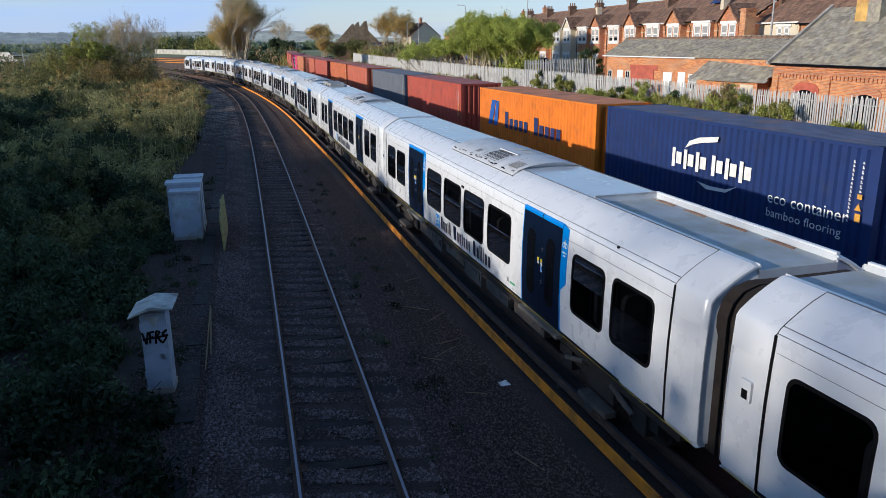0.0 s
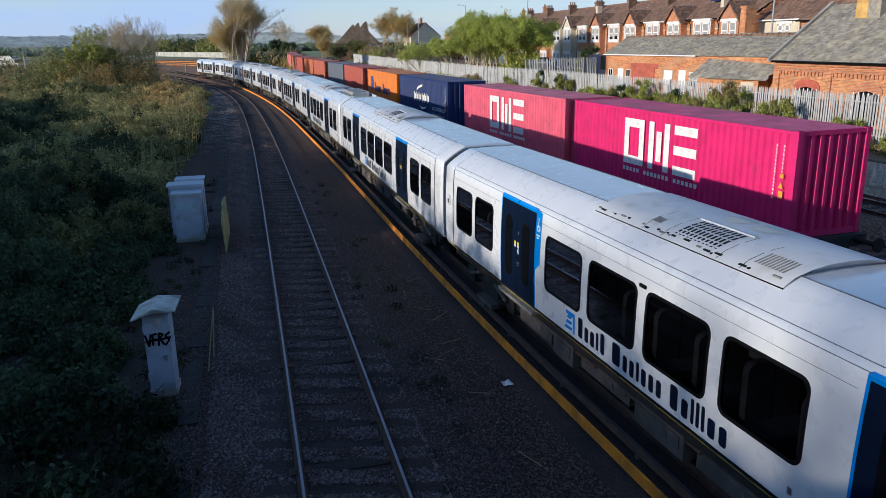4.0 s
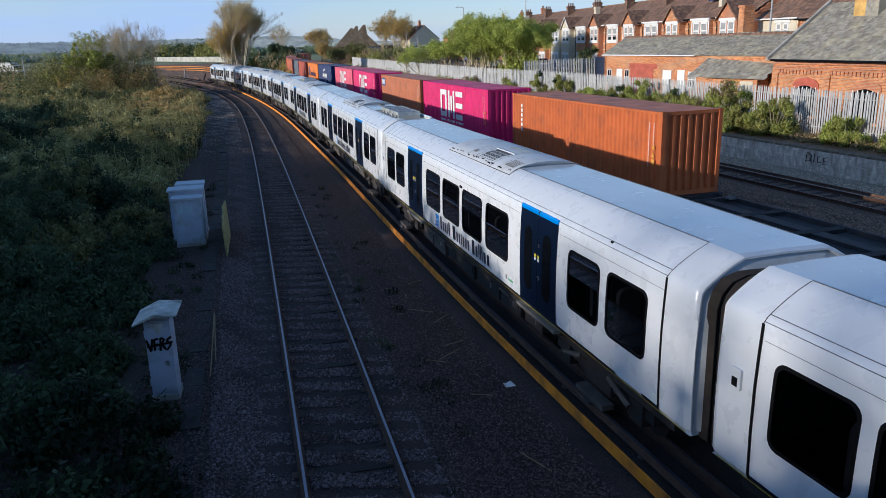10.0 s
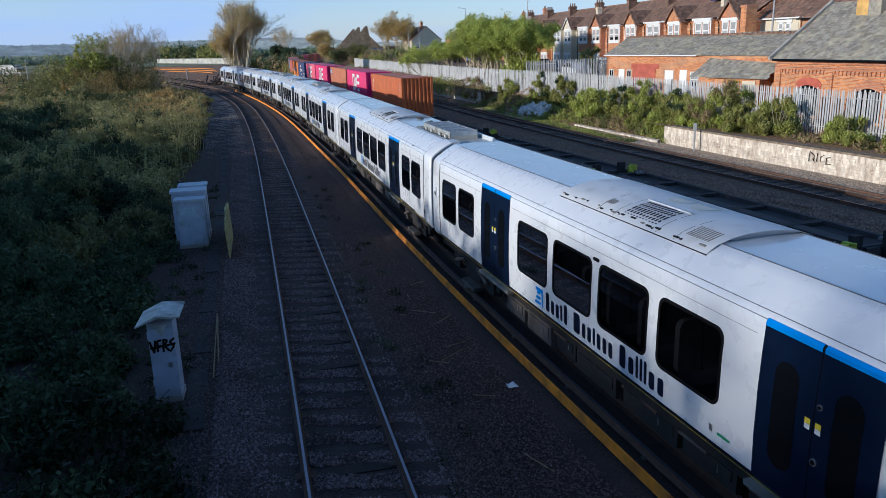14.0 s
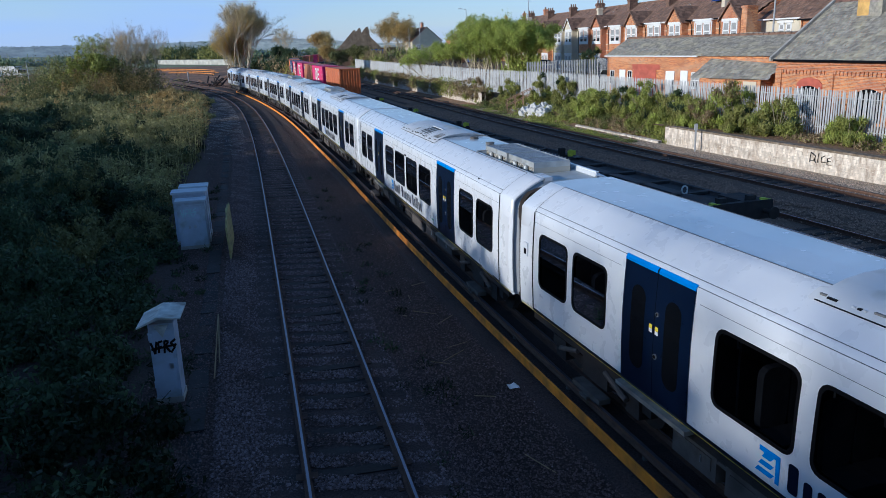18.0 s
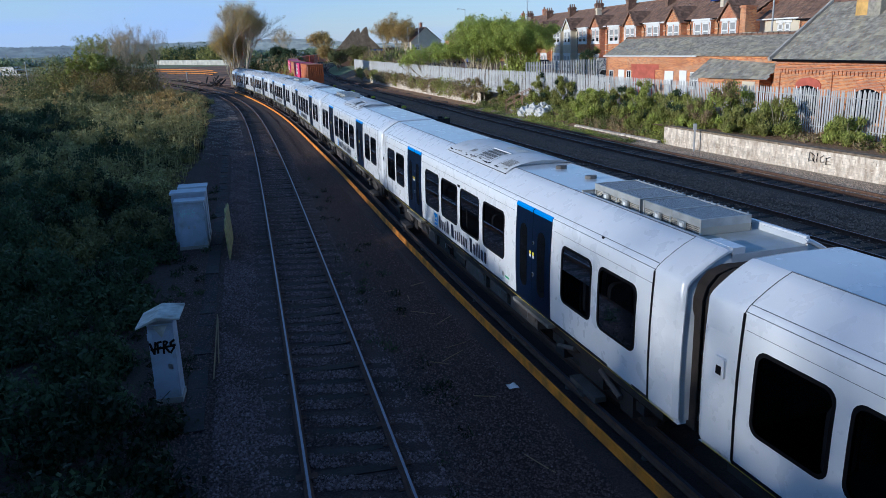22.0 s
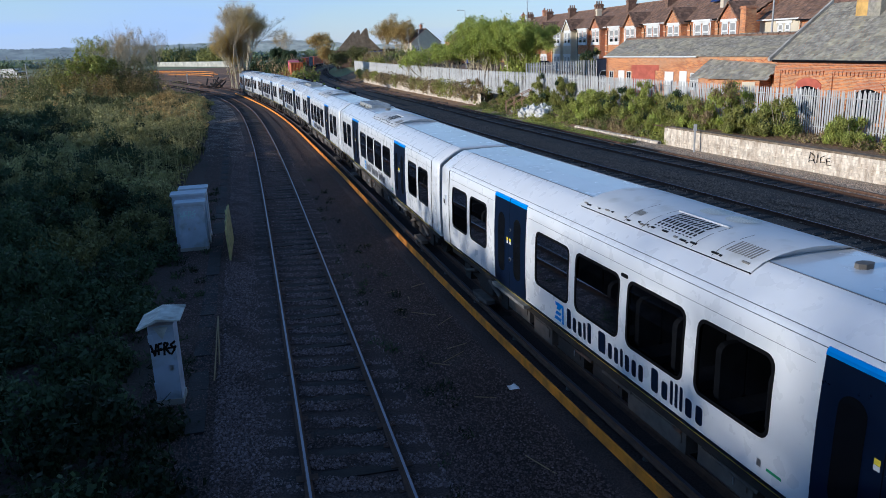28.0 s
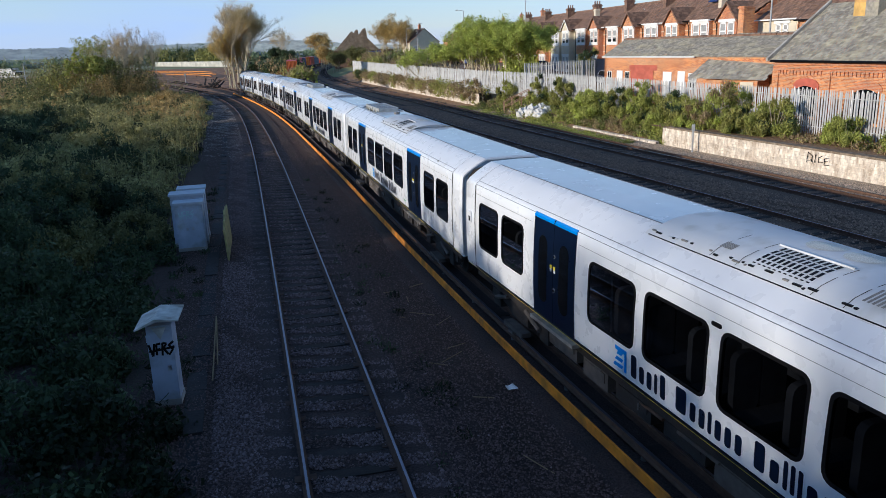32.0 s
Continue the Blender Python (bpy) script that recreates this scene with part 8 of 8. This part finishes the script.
def long_shed():
    sh = new("brick_shed")
    x0, y0, x1, y1 = 14.0, 64.3, 21.5, 47.4
    L = math.hypot(x1 - x0, y1 - y0)
    a = math.degrees(math.atan2(y1 - y0, x1 - x0))
    z = 1.8
    sh.matrix_basis = pose(x0, y0, z, 0, 0, a)
    e, r, dp = 3.25, 4.45, 4.2
    I = Matrix.Identity(4)
    rng = random.Random(11)
    g = Geo()
    g.box(0, 0, -0.6, L, 0.25, e)
    part("front_wall", g, M_BR1, sh)
    g = Geo()
    g.prism([(0, -0.6), (dp, -0.6), (dp, e), (dp / 2, r - 0.05), (0, e)], 0, 0.25, 0)
    part("gable_wall", g, M_BR1, sh)
    g = Geo()
    slates(g, (-0.1, -0.2, e - 0.12), (L + 0.1, -0.2, e - 0.12), (L + 0.1, dp / 2, r), (-0.1, dp / 2, r), 72, 16, rng)
    slates(g, (L, dp + 0.1, e - 0.1), (0, dp + 0.1, e - 0.1), (0, dp / 2, r), (L, dp / 2, r), 16, 5, rng)
    part("roof", g, M_SLATE2, sh, "weathered grey slate roof")
    for i in range(int(L / 0.45)):
        g = Geo()
        g.tube((i * 0.45, dp / 2, r + 0.02), (i * 0.45 + 0.42, dp / 2, r + 0.05), 0.09, 0.1, 6)
        part("ridge_tile", g, M_TILE, sh)
    g = Geo()
    g.box(-0.1, -0.25, e - 0.17, L * 0.58, -0.18, e - 0.09)
    part("fascia", g, M_FRAME, sh)
    for x, w, h, m in ((1.7, 0.75, 2.05, M_FRAME), (7.3, 0.95, 2.05, M_FRAME), (8.9, 0.75, 2.1, M_FRAME), (11.9, 1.4, 2.0, M_FRAME)):
        g = Geo()
        g.box(x, -0.04, 0.0, x + w, 0.02, h)
        part("door", g, m, sh)
    g = Geo()
    g.box(3.5, -0.05, 0.0, 6.2, 0.02, 2.1)
    part("shutter", g, M_REDPAINT, sh, "faded red painted doors")
    g = Geo()
    g.box(3.3, -0.02, 2.1, 6.6, 0.015, 2.5)
    part("painted_panel", g, M_REDPAINT, sh)
    for x in (0.45, 2.75, 10.0):
        sash(sh, I, x, 0.9, 0.55 if x < 9 else 0.85, 1.1, (2, 2), 0.05)
    tagged(sh, "long low red brick shed with slate roof", "shed")


def lean_to():
    s = new("lean_to_shed")
    s.matrix_basis = pose(18.1, 51.7, 1.8, 0, 0, -62)
    rng = random.Random(5)
    g = Geo()
    g.prism([(0, -0.6), (3.4, -0.6), (3.4, 2.2), (3.4, 3.2), (0, 1.9)], 0.0, 4.2, 0)
    part("wall", g, M_BR1, s)
    g = Geo()
    slates(g, (-1.4, -0.3, 1.75), (5.0, -0.3, 1.75), (5.0, 3.9, 4.62), (-0.9, 3.9, 4.62), 24, 17, rng)
    part("roof", g, M_SLATE2, s)
    g = Geo()
    g.box(2.9, -0.05, 0.0, 3.9, 0.0, 1.6)
    part("yellow_door", g, M_CREAM, s)
    tagged(s, "brick lean-to with sloping slate roof", "shed")


def big_shed():
    s = new("brick_workshop")
    x0, y0, x1, y1 = 20.7, 47.2, 25.2, 31.0
    L = math.hypot(x1 - x0, y1 - y0)
    s.matrix_basis = pose(x0, y0, 1.8, 0, 0, math.degrees(math.atan2(y1 - y0, x1 - x0)))
    e, r, dp = 3.0, 6.2, 8.0
    rng = random.Random(6)
    g = Geo()
    g.box(0, 0, -0.6, L, 0.35, e)
    part("front_wall", g, M_BR1, s)
    g = Geo()
    g.prism([(0.1, -0.6), (dp, -0.6), (dp, e), (dp / 2, r - 0.05), (0.1, e)], 0, 0.35, 0)
    part("gable_wall", g, M_BR1, s)
    g = Geo()
    slates(g, (-0.25, -0.25, e - 0.1), (L, -0.25, e - 0.1), (L, dp / 2, r), (-0.25, dp / 2, r), 66, 25, rng)
    slates(g, (L, dp + 0.2, e - 0.1), (0, dp + 0.2, e - 0.1), (0, dp / 2, r), (L, dp / 2, r), 14, 6, rng)
    part("roof", g, M_SLATE2, s, "large weathered grey slate roof")
    g = Geo()
    g.prism([(-0.3, e - 0.12), (dp / 2, r + 0.05), (dp / 2, r + 0.22), (-0.35, e + 0.08)], -0.4, -0.2, 0)
    part("bargeboard", g, M_COPING, s)
    g = Geo()
    g.tube((0, -0.3, e - 0.08), (L, -0.3, e - 0.08), 0.07, n=6)
    part("gutter", g, M_RUBBER, s)
    # corbelled courses and pilasters
    for k, z in enumerate((e - 0.3, e - 0.5, e - 0.62)):
        g = Geo()
        g.box(0, -0.06 - 0.03 * (2 - k), z, L, 0, z + 0.1)
        part("brick_course", g, M_BR2, s)
    for i in range(60):
        g = Geo()
        g.box(0.2 + i * 0.28, -0.07, e - 0.85, 0.33 + i * 0.28, 0, e - 0.62)
        part("dentil", g, M_BR2, s)
    for x in (0.0, 4.2, 8.6):
        g = Geo()
        g.box(x, -0.1, -0.6, x + 0.5, 0, e - 0.62)
        part("pilaster", g, M_BR1, s)
    for x in (2.0, 6.4, 10.6):
        w = 1.7
        g = Geo()
        arc = [(x - 0.15, 1.35)] + [(x - 0.15 + (w + 0.3) * t / 8, 1.35 + 0.55 * math.sin(math.pi * t / 8) ** 0.5 * 0.6 + 0.28) for t in range(9)] + [(x + w + 0.15, 1.35)]
        g.prism(arc, -0.05, 0.0, 1)
        part("arch", g, M_REDPAINT if x < 5 else M_BR2, s)
        g = Geo()
        g.prism([(x, -0.2), (x + w, -0.2), (x + w, 1.3)] + [(x + w - w * t / 6, 1.3 + 0.22 * math.sin(math.pi * t / 6)) for t in range(1, 6)] + [(x, 1.3)], -0.062, -0.052, 1)
        wd = part("arched_window", g, M_GLASS, s)
        for i in range(6):
            g = Geo()
            g.box(x + w * i / 5 - 0.03, -0.09, -0.2, x + w * i / 5 + 0.03, -0.06, 1.45)
            part("glazing_bar", g, M_FRAME, wd)
    g = Geo()
    g.box(2.8, 2.85, 4.6, 3.7, 3.9, 6.6)
    rb = part("roof_box", g, M_YBOX, s, "weathered yellow boarded roof turret")
    g = Geo()
    g.box(3.7, 2.8, 4.6, 4.6, 3.9, 6.9)
    part("cladding", g, M_SLATE2, rb)
    tagged(s, "brick railway workshop with large slate roof and arched windows", "workshop")


def parked_car(x, y, rz, color, van=False):
    c = new("van" if van else "car")
    c.matrix_basis = pose(x, y, float(ground_height(x, y)) + 0.02, 0, 0, rz)
    m = cached(("car",) + color, lambda: mat("car_paint", color, rough=0.3, vary=0.04, coat=0.5))
    L, h = (5.2, 2.45) if van else (4.2, 1.42)
    g = Geo()
    if van:
        prof = [(-L / 2, 0.3), (L / 2, 0.3), (L / 2, 0.95), (L / 2 - 0.7, 1.1), (L / 2 - 1.4, h), (-L / 2, h)]
    else:
        prof = [(-L / 2, 0.28), (L / 2, 0.28), (L / 2, 0.7), (L / 2 - 0.9, 0.88), (L / 2 - 1.6, h), (-L / 2 + 0.9, h), (-L / 2 + 0.2, 0.95), (-L / 2, 0.85)]
    g.prism(prof, -0.85, 0.85, 1)
    part("body", g, m, c)
    g = Geo()
    if van:
        g.prism([(L / 2 - 0.75, 1.12), (L / 2 - 1.38, h - 0.1), (L / 2 - 2.2, h - 0.1), (L / 2 - 2.2, 1.12)], -0.86, 0.86, 1)
    else:
        g.prism([(L / 2 - 1.0, 0.9), (L / 2 - 1.62, h - 0.07), (-L / 2 + 0.95, h - 0.07), (-L / 2 + 0.35, 0.95)], -0.86, 0.86, 1)
    part("glazing", g, M_GLASS, c)
    for sx in (-1, 1):
        for yy in (-0.72, 0.72):
            g = Geo()
            g.tube((sx * L * 0.31, yy - 0.12, 0.31), (sx * L * 0.31, yy + 0.12, 0.31), 0.31, n=14)
            part("wheel", g, M_RUBBER, c)
    tagged(c, "parked %s in the car park" % ("white van" if van else "car seen over the fence"), "van" if van else "car", group="parked vehicles")
    return c


# vehicles that drive along the street in front of the terrace
STREET_VAN = tagged(parked_car(11.8, 152, -85, (0.78, 0.79, 0.80), True), "white van driving along the street", "van", group="street traffic")
STREET_CAR = tagged(parked_car(11.0, 160, -85, (0.72, 0.73, 0.75)), "white car driving along the street", "car", group="street traffic")
DARK_VAN = tagged(parked_car(13.0, 139, -85, (0.02, 0.03, 0.07), True), "dark blue van driving along the street", "van", group="street traffic")


def on_street(y):
    y = max(72.5, 31.0 / ((18.3 - 0.09 * (y - 80)) / y + 0.198))
    x = 31.0 - 0.198 * y
    return pose(x, y, float(ground_height(x, y)) + 0.02, 0, 0, _ang + 180)


def lamp_post(x, y, h, arm):
    l = new("street_lamp")
    l.location = (x, y, float(ground_height(x, y)))
    g = Geo()
    g.tube((0, 0, 0), (0, 0, h), 0.09, 0.05, 8)
    part("pole", g, M_GALV, l)
    if arm:
        g = Geo()
        g.tube((0, 0, h), (arm, 0, h + 0.15), 0.04, n=6)
        g.box(min(arm, arm + 0.5 * (1 if arm > 0 else -1)), -0.12, h + 0.08, max(arm, arm + 0.5 * (1 if arm > 0 else -1)), 0.12, h + 0.2)
        part("lantern", g, M_GALV, l)
    tagged(l, "tall grey street lamp beyond the fence" if arm else "tall plain grey pole beyond the fence", "street lamp" if arm else "pole")


def far_houses():
    for i, (x, y, w, d, h, r, rz) in enumerate(((-7.5, 222, 9, 8, 5.5, 9.3, 20), (3.5, 205, 8, 8, 5.5, 8.6, 10), (8.5, 190, 8, 8, 5.6, 8.7, 5), (12, 175, 8, 8, 5.8, 8.9, 5), (14.5, 160, 8, 8, 6, 9.0, 5), (16.5, 143, 8, 8, 6, 9.0, 4))):
        s = new("distant_house")
        s.matrix_basis = pose(x, y, 1.8, 0, 0, rz)
        g = Geo()
        g.prism([(0, -0.5), (w, -0.5), (w, h), (w / 2, r), (0, h)], 0, d, 1)
        part("wall", g, M_BR2 if i else M_CREAM, s)
        g = Geo()
        for sx in (0, 1):
            g.face([(w / 2, -0.3, r + 0.1), (w / 2, d + 0.3, r + 0.1), (w + 0.3 if sx else -0.3, d + 0.3, h - 0.1), (w + 0.3 if sx else -0.3, -0.3, h - 0.1)])
        part("roof", g, M_TILE, s)
        for k in (0, 1):
            sash(s, Matrix.Identity(4), 1.2 + k * (w - 3.6), 3.2, 1.2, 1.4, (2, 1))
        chimney(s, Matrix.Identity(4), w / 2, d / 2, r - 0.4, r + 1.2, 0.6, 0.9, M_BR2)
        tagged(s, "distant brick house with pitched roof", "house")


M_OLDROOF = mat("old_brown_roof", (0.21, 0.165, 0.12), rough=0.9, vary=0.3, scale=1.0, dirt=(0.16, 0.11, 0.07), damt=0.4)


def sawtooth():
    s = new("north_light_building")
    s.matrix_basis = pose(-27.5, 232, 1.0, 0, 0, 8)
    g = Geo()
    g.box(-3, 0.5, -0.5, 15, 10, 4.8)
    part("wall", g, M_STACK, s)
    for i, (px0, top) in enumerate(((2.4, 10.1), (3.9, 10.6), (6.2, 10.9))):
        g = Geo()
        g.prism([(px0 - 5.2, 4.6), (px0, top), (px0 + 0.5, top), (px0 + 0.9, top - 2.8), (px0 + (4.4 if i == 2 else -2.6), 4.6)], -0.4 - 0.5 * i, (9.8 if i == 2 else 1.2) - 0.5 * i, 1)
        part("roof_bay", g, M_OLDROOF, s)
    g = Geo()
    g.box(6.6, -2.0, 3.4, 11.0, -1.5, 4.4)
    part("blue_sign", g, M_LBLUE, s)
    tagged(s, "old brick building with steep saw-tooth roofs", "building")


def yellow_rails():
    """Stacked yellow track panels or barriers far off in the yard."""
    for i, (a, b, z) in enumerate((((-110.0, 291.0), (-72.5, 249.0), 0.5), ((-97.0, 262.0), (-63.5, 222.0), 0.5), ((-82.0, 234.0), (-60.5, 207.0), 0.4))):
        a, b = Vector((*a, z)), Vector((*b, z - 0.1))
        bow = Vector((1.6, 3.0, 0))
        pts = [a.lerp(b, u / 10) + bow * math.sin(math.pi * u / 10) ** 0.8 for u in range(11)]
        ring = [(0.11 * math.cos(w * math.pi / 4), 0.11 * math.sin(w * math.pi / 4)) for w in range(8)]
        verts = [(p.x + 0.7 * s, p.y + 0.7 * s, p.z + z) for p in pts for s, z in ring]
        faces = [(8 * u + w, 8 * u + (w + 1) % 8, 8 * u + 8 + (w + 1) % 8, 8 * u + 8 + w) for u in range(10) for w in range(8)]
        faces += [tuple(range(7, -1, -1)), tuple(range(80, 88))]
        ob = new("yellow_pipe", mesh("yellow_pipe", verts, faces, M_YELLOW))
        tagged(ob, "long curved yellow rail across the far yard", "rail", group="yellow rails")
        for p in pts[1:10:2]:
            g = Geo()
            g.tube((p.x, p.y, -0.3), (p.x, p.y, p.z), 0.08, n=6)
            part("support", g, M_UNDER, ob)


def far_fence():
    g = Geo()
    for i in range(40):
        t = i / 40
        x, y = -165 + 67 * t, 455 - 90 * t
        g.box(x, y, -0.3, x + 1.7, y + 2.3, 2.3)
    ob = new("far_wall", g.mesh("far_wall", mat("pale_far_render", (0.78, 0.75, 0.66), rough=0.9, vary=0.2, scale=0.6, dirt=(0.4, 0.36, 0.28), dscale=0.3, damt=0.5)))
    tagged(ob, "long pale wall across the far yard", "wall", kind="structure")


def yard_siding(pts, label):
    """Bare rails that leave the curve for the far yard, half sunk in the dirt."""
    line = Line(pts)
    base = new("siding", strip(line, line.s_of_y(pts[0][1]), line.s_of_y(pts[-1][1]) - 0.5, 2.0, [(-1.4, -0.26), (-1.2, -0.16), (1.2, -0.16), (1.4, -0.26)], "siding", M_BALLAST))
    for side in (-0.74, 0.74):
        part("rail", sweep_rail(line, side, line.s_of_y(pts[0][1]), line.s_of_y(pts[-1][1]) - 0.5, 2.0, "rail"), None, base)
    s = line.s_of_y(pts[0][1]) + 0.5
    sl = Geo()
    sl.box(-1.25, -0.12, -0.2, 1.25, 0.12, -0.1)
    me = sl.mesh("sleeper", M_SLEEPER)
    while s < line.s_of_y(pts[-1][1]) - 1:
        x, y, a = line.at(s)
        ob = part("sleeper", me, None, base)
        ob.matrix_basis = pose(x, y, 0, 0, 0, a)
        s += 1.3
    tagged(base, label, "track", kind="structure")


yard_siding([(-41.0, 133), (-47.5, 146), (-57.0, 163), (-74.0, 190)], "rusty siding curving away into the far yard")
yard_siding([(-36.5, 137), (-43.0, 148), (-53.0, 167), (-66.0, 192)], "second rusty siding in the far yard")


def scrap_heap():
    """Old timbers and steel thrown together by the buffer stop."""
    rng = random.Random(64)
    for i in range(16):
        x, y = -43.5 + rng.uniform(-2.2, 2.2), 150 + rng.uniform(-4, 3)
        g = Geo()
        a, l = rng.uniform(0, 3.1), rng.uniform(1.2, 2.6)
        dx, dy = math.cos(a) * l / 2, math.sin(a) * l / 2
        z0, z1 = rng.uniform(-0.1, 0.2), rng.uniform(0.3, 1.7)
        g.tube((x - dx, y - dy, z0), (x + dx, y + dy, z1), rng.uniform(0.08, 0.16), n=5)
        tagged(new("old_timber", g.mesh("old_timber", rng.choice((M_SLEEPER, M_RUSTY, M_UNDER)))), "rough dark timber thrown on a scrap heap", "timber", group="scrap heap")
    g = Geo()
    g.tube((-58.0, 178, -0.3), (-58.0, 178, 1.9), 0.13, n=8)
    g.box(-58.2, 177.85, 1.5, -57.8, 178.0, 1.95)
    tagged(new("signal_post", g.mesh("signal_post", M_COPING)), "short pale post in the far yard", "post")


scrap_heap()


def shunt_gear():
    """Point levers and buffer stop by the end of the train."""
    b = new("buffer_stop")
    b.location = (-33.5, 132, -0.2)
    for dx in (-0.75, 0.75):
        g = Geo()
        g.tube((dx, 0, 0), (dx, 1.8, 1.3), 0.08, n=6)
        g.tube((dx, 2.6, 0), (dx, 1.8, 1.3), 0.08, n=6)
        part("strut", g, M_RAIL, b)
    g = Geo()
    g.box(-1.2, 1.7, 1.0, 1.2, 1.95, 1.4)
    part("beam", g, M_RAIL, b)
    tagged(b, "rusty steel buffer stop at the yard's end", "buffer stop")


solar()
long_shed()
lean_to()
big_shed()
for i, (x, y, rz, col) in enumerate(((-9.0, 186, 70, (0.02, 0.06, 0.25)), (-6.6, 180, 72, (0.55, 0.57, 0.6)), (-4.4, 172, 70, (0.5, 0.55, 0.62)), (-2.7, 160, 70, (0.03, 0.07, 0.22)), (0.9, 168, 70, (0.02, 0.06, 0.24)), (3.0, 172, 70, (0.3, 0.03, 0.03)), (4.6, 158, 68, (0.03, 0.03, 0.035)), (7.2, 152, 60, (0.03, 0.06, 0.25)), (9.6, 158, 60, (0.6, 0.62, 0.66)), (6.6, 172, 65, (0.55, 0.58, 0.62)), (13.5, 101, 20, (0.02, 0.05, 0.2)))):
    parked_car(x, y, rz, col)
parked_car(5.6, 184, 80, (0.75, 0.75, 0.75), True)


def box_lorry(x, y, rz):
    l = new("box_lorry")
    l.matrix_basis = pose(x, y, float(ground_height(x, y)), 0, 0, rz)
    g = Geo()
    g.box(-3.6, -1.25, 1.0, 2.6, 1.25, 3.9)
    part("box_body", g, M_BAG, l)
    g = Geo()
    g.prism([(2.75, 0.5), (4.7, 0.5), (4.7, 1.7), (4.3, 2.9), (2.75, 3.0)], -1.15, 1.15, 1)
    cb = part("cab", g, M_BAG, l)
    g = Geo()
    g.prism([(3.4, 1.75), (4.72, 1.75), (4.36, 2.75), (3.4, 2.75)], -1.17, 1.17, 1)
    part("cab_window", g, M_GLASS, cb)
    g = Geo()
    g.box(-3.6, -0.9, 0.6, 2.7, 0.9, 0.98)
    part("chassis", g, M_UNDER, l)
    for wx in (-2.2, 3.6):
        for wy in (-1.0, 1.0):
            g = Geo()
            g.tube((wx, wy - 0.15, 0.48), (wx, wy + 0.15, 0.48), 0.48, n=14)
            part("wheel", g, M_RUBBER, l)
    tagged(l, "white box lorry parked beyond the scrub", "lorry")


box_lorry(-134, 243, -20)
parked_car(-131, 229, -20, (0.75, 0.75, 0.75), True)
bush(17.0, 86.5, 3.2, 1.5, [M_BUSH2, M_RB2], [0.7, 0.3], 260, "dark green rounded shrub in front of the terrace")
lamp_post(-66.0, 124, 5.6, 0)
lamp_post(-60.5, 123, 5.0, 0)
lamp_post(4.7, 130, 9.2, -0.8)
lamp_post(13.6, 118, 10.5, 0)
lamp_post(-4.5, 190, 9.5, 0.8)
lamp_post(-7.5, 200, 8.8, 0.8)
lamp_post(23.3, 54.3, 9.5, 0)
far_houses()
sawtooth()
yellow_rails()
far_fence()
shunt_gear()


def bridge():
    """The road bridge on which the camera stands, behind and below it."""
    b = new("road_bridge")
    g = Geo()
    g.box(-34, -11, 4.35, 46, -0.55, 4.85)
    part("deck", g, M_COPING, b)
    g = Geo()
    g.box(-34, -0.85, 4.85, 46, -0.55, 5.9)
    part("parapet", g, M_BR2, b)
    g = Geo()
    g.box(-34, -11, 4.85, 46, -10.7, 5.9)
    part("parapet", g, M_BR2, b)
    for x in (-34, 40.5):
        g = Geo()
        g.box(x, -11, -0.6, x + 1.6, -0.6, 4.35)
        part("abutment", g, M_BR2, b)
    tagged(b, "brick and concrete road bridge over the yard", "bridge", kind="structure")


bridge()


# ================= what moves =================


def motions():
    for k, car in TRAIN:
        walk(car, [(t, on_line(TRAIN_TRACK, NEAR_END_0 + PITCH * k - d, CAR_L, 2.95)) for t, d in TRAVEL])
    drive = [(0, 152), (8, 152), (10.5, 112.6), (11, 104.3), (11.5, 96.6), (12, 89.3), (12.5, 83), (13.5, 72), (15, 62), (32, 62)]
    walk(STREET_VAN, [(t, on_street(y)) for t, y in drive])
    walk(STREET_CAR, [(t, on_street(y)) for t, y in ((0, 162), (9.5, 162), (12.5, 119), (13, 110.6), (13.5, 102.3), (14, 94.8), (14.5, 88), (16.5, 78), (32, 78))])
    walk(DARK_VAN, [(t, on_street(y)) for t, y in ((0, 141), (1, 124.5), (2, 107.7), (2.5, 99.8), (3, 92.5), (3.5, 86), (5.5, 70), (32, 70))])
    for ob, s, length, z in GOODS:
        rows = []
        for t, d in GOODS_TRAVEL:
            m = on_line(GOODS_TRACK, s + d, length, 1.9)
            m.translation.z = z
            rows.append((t, m))
        walk(ob, rows)


motions()
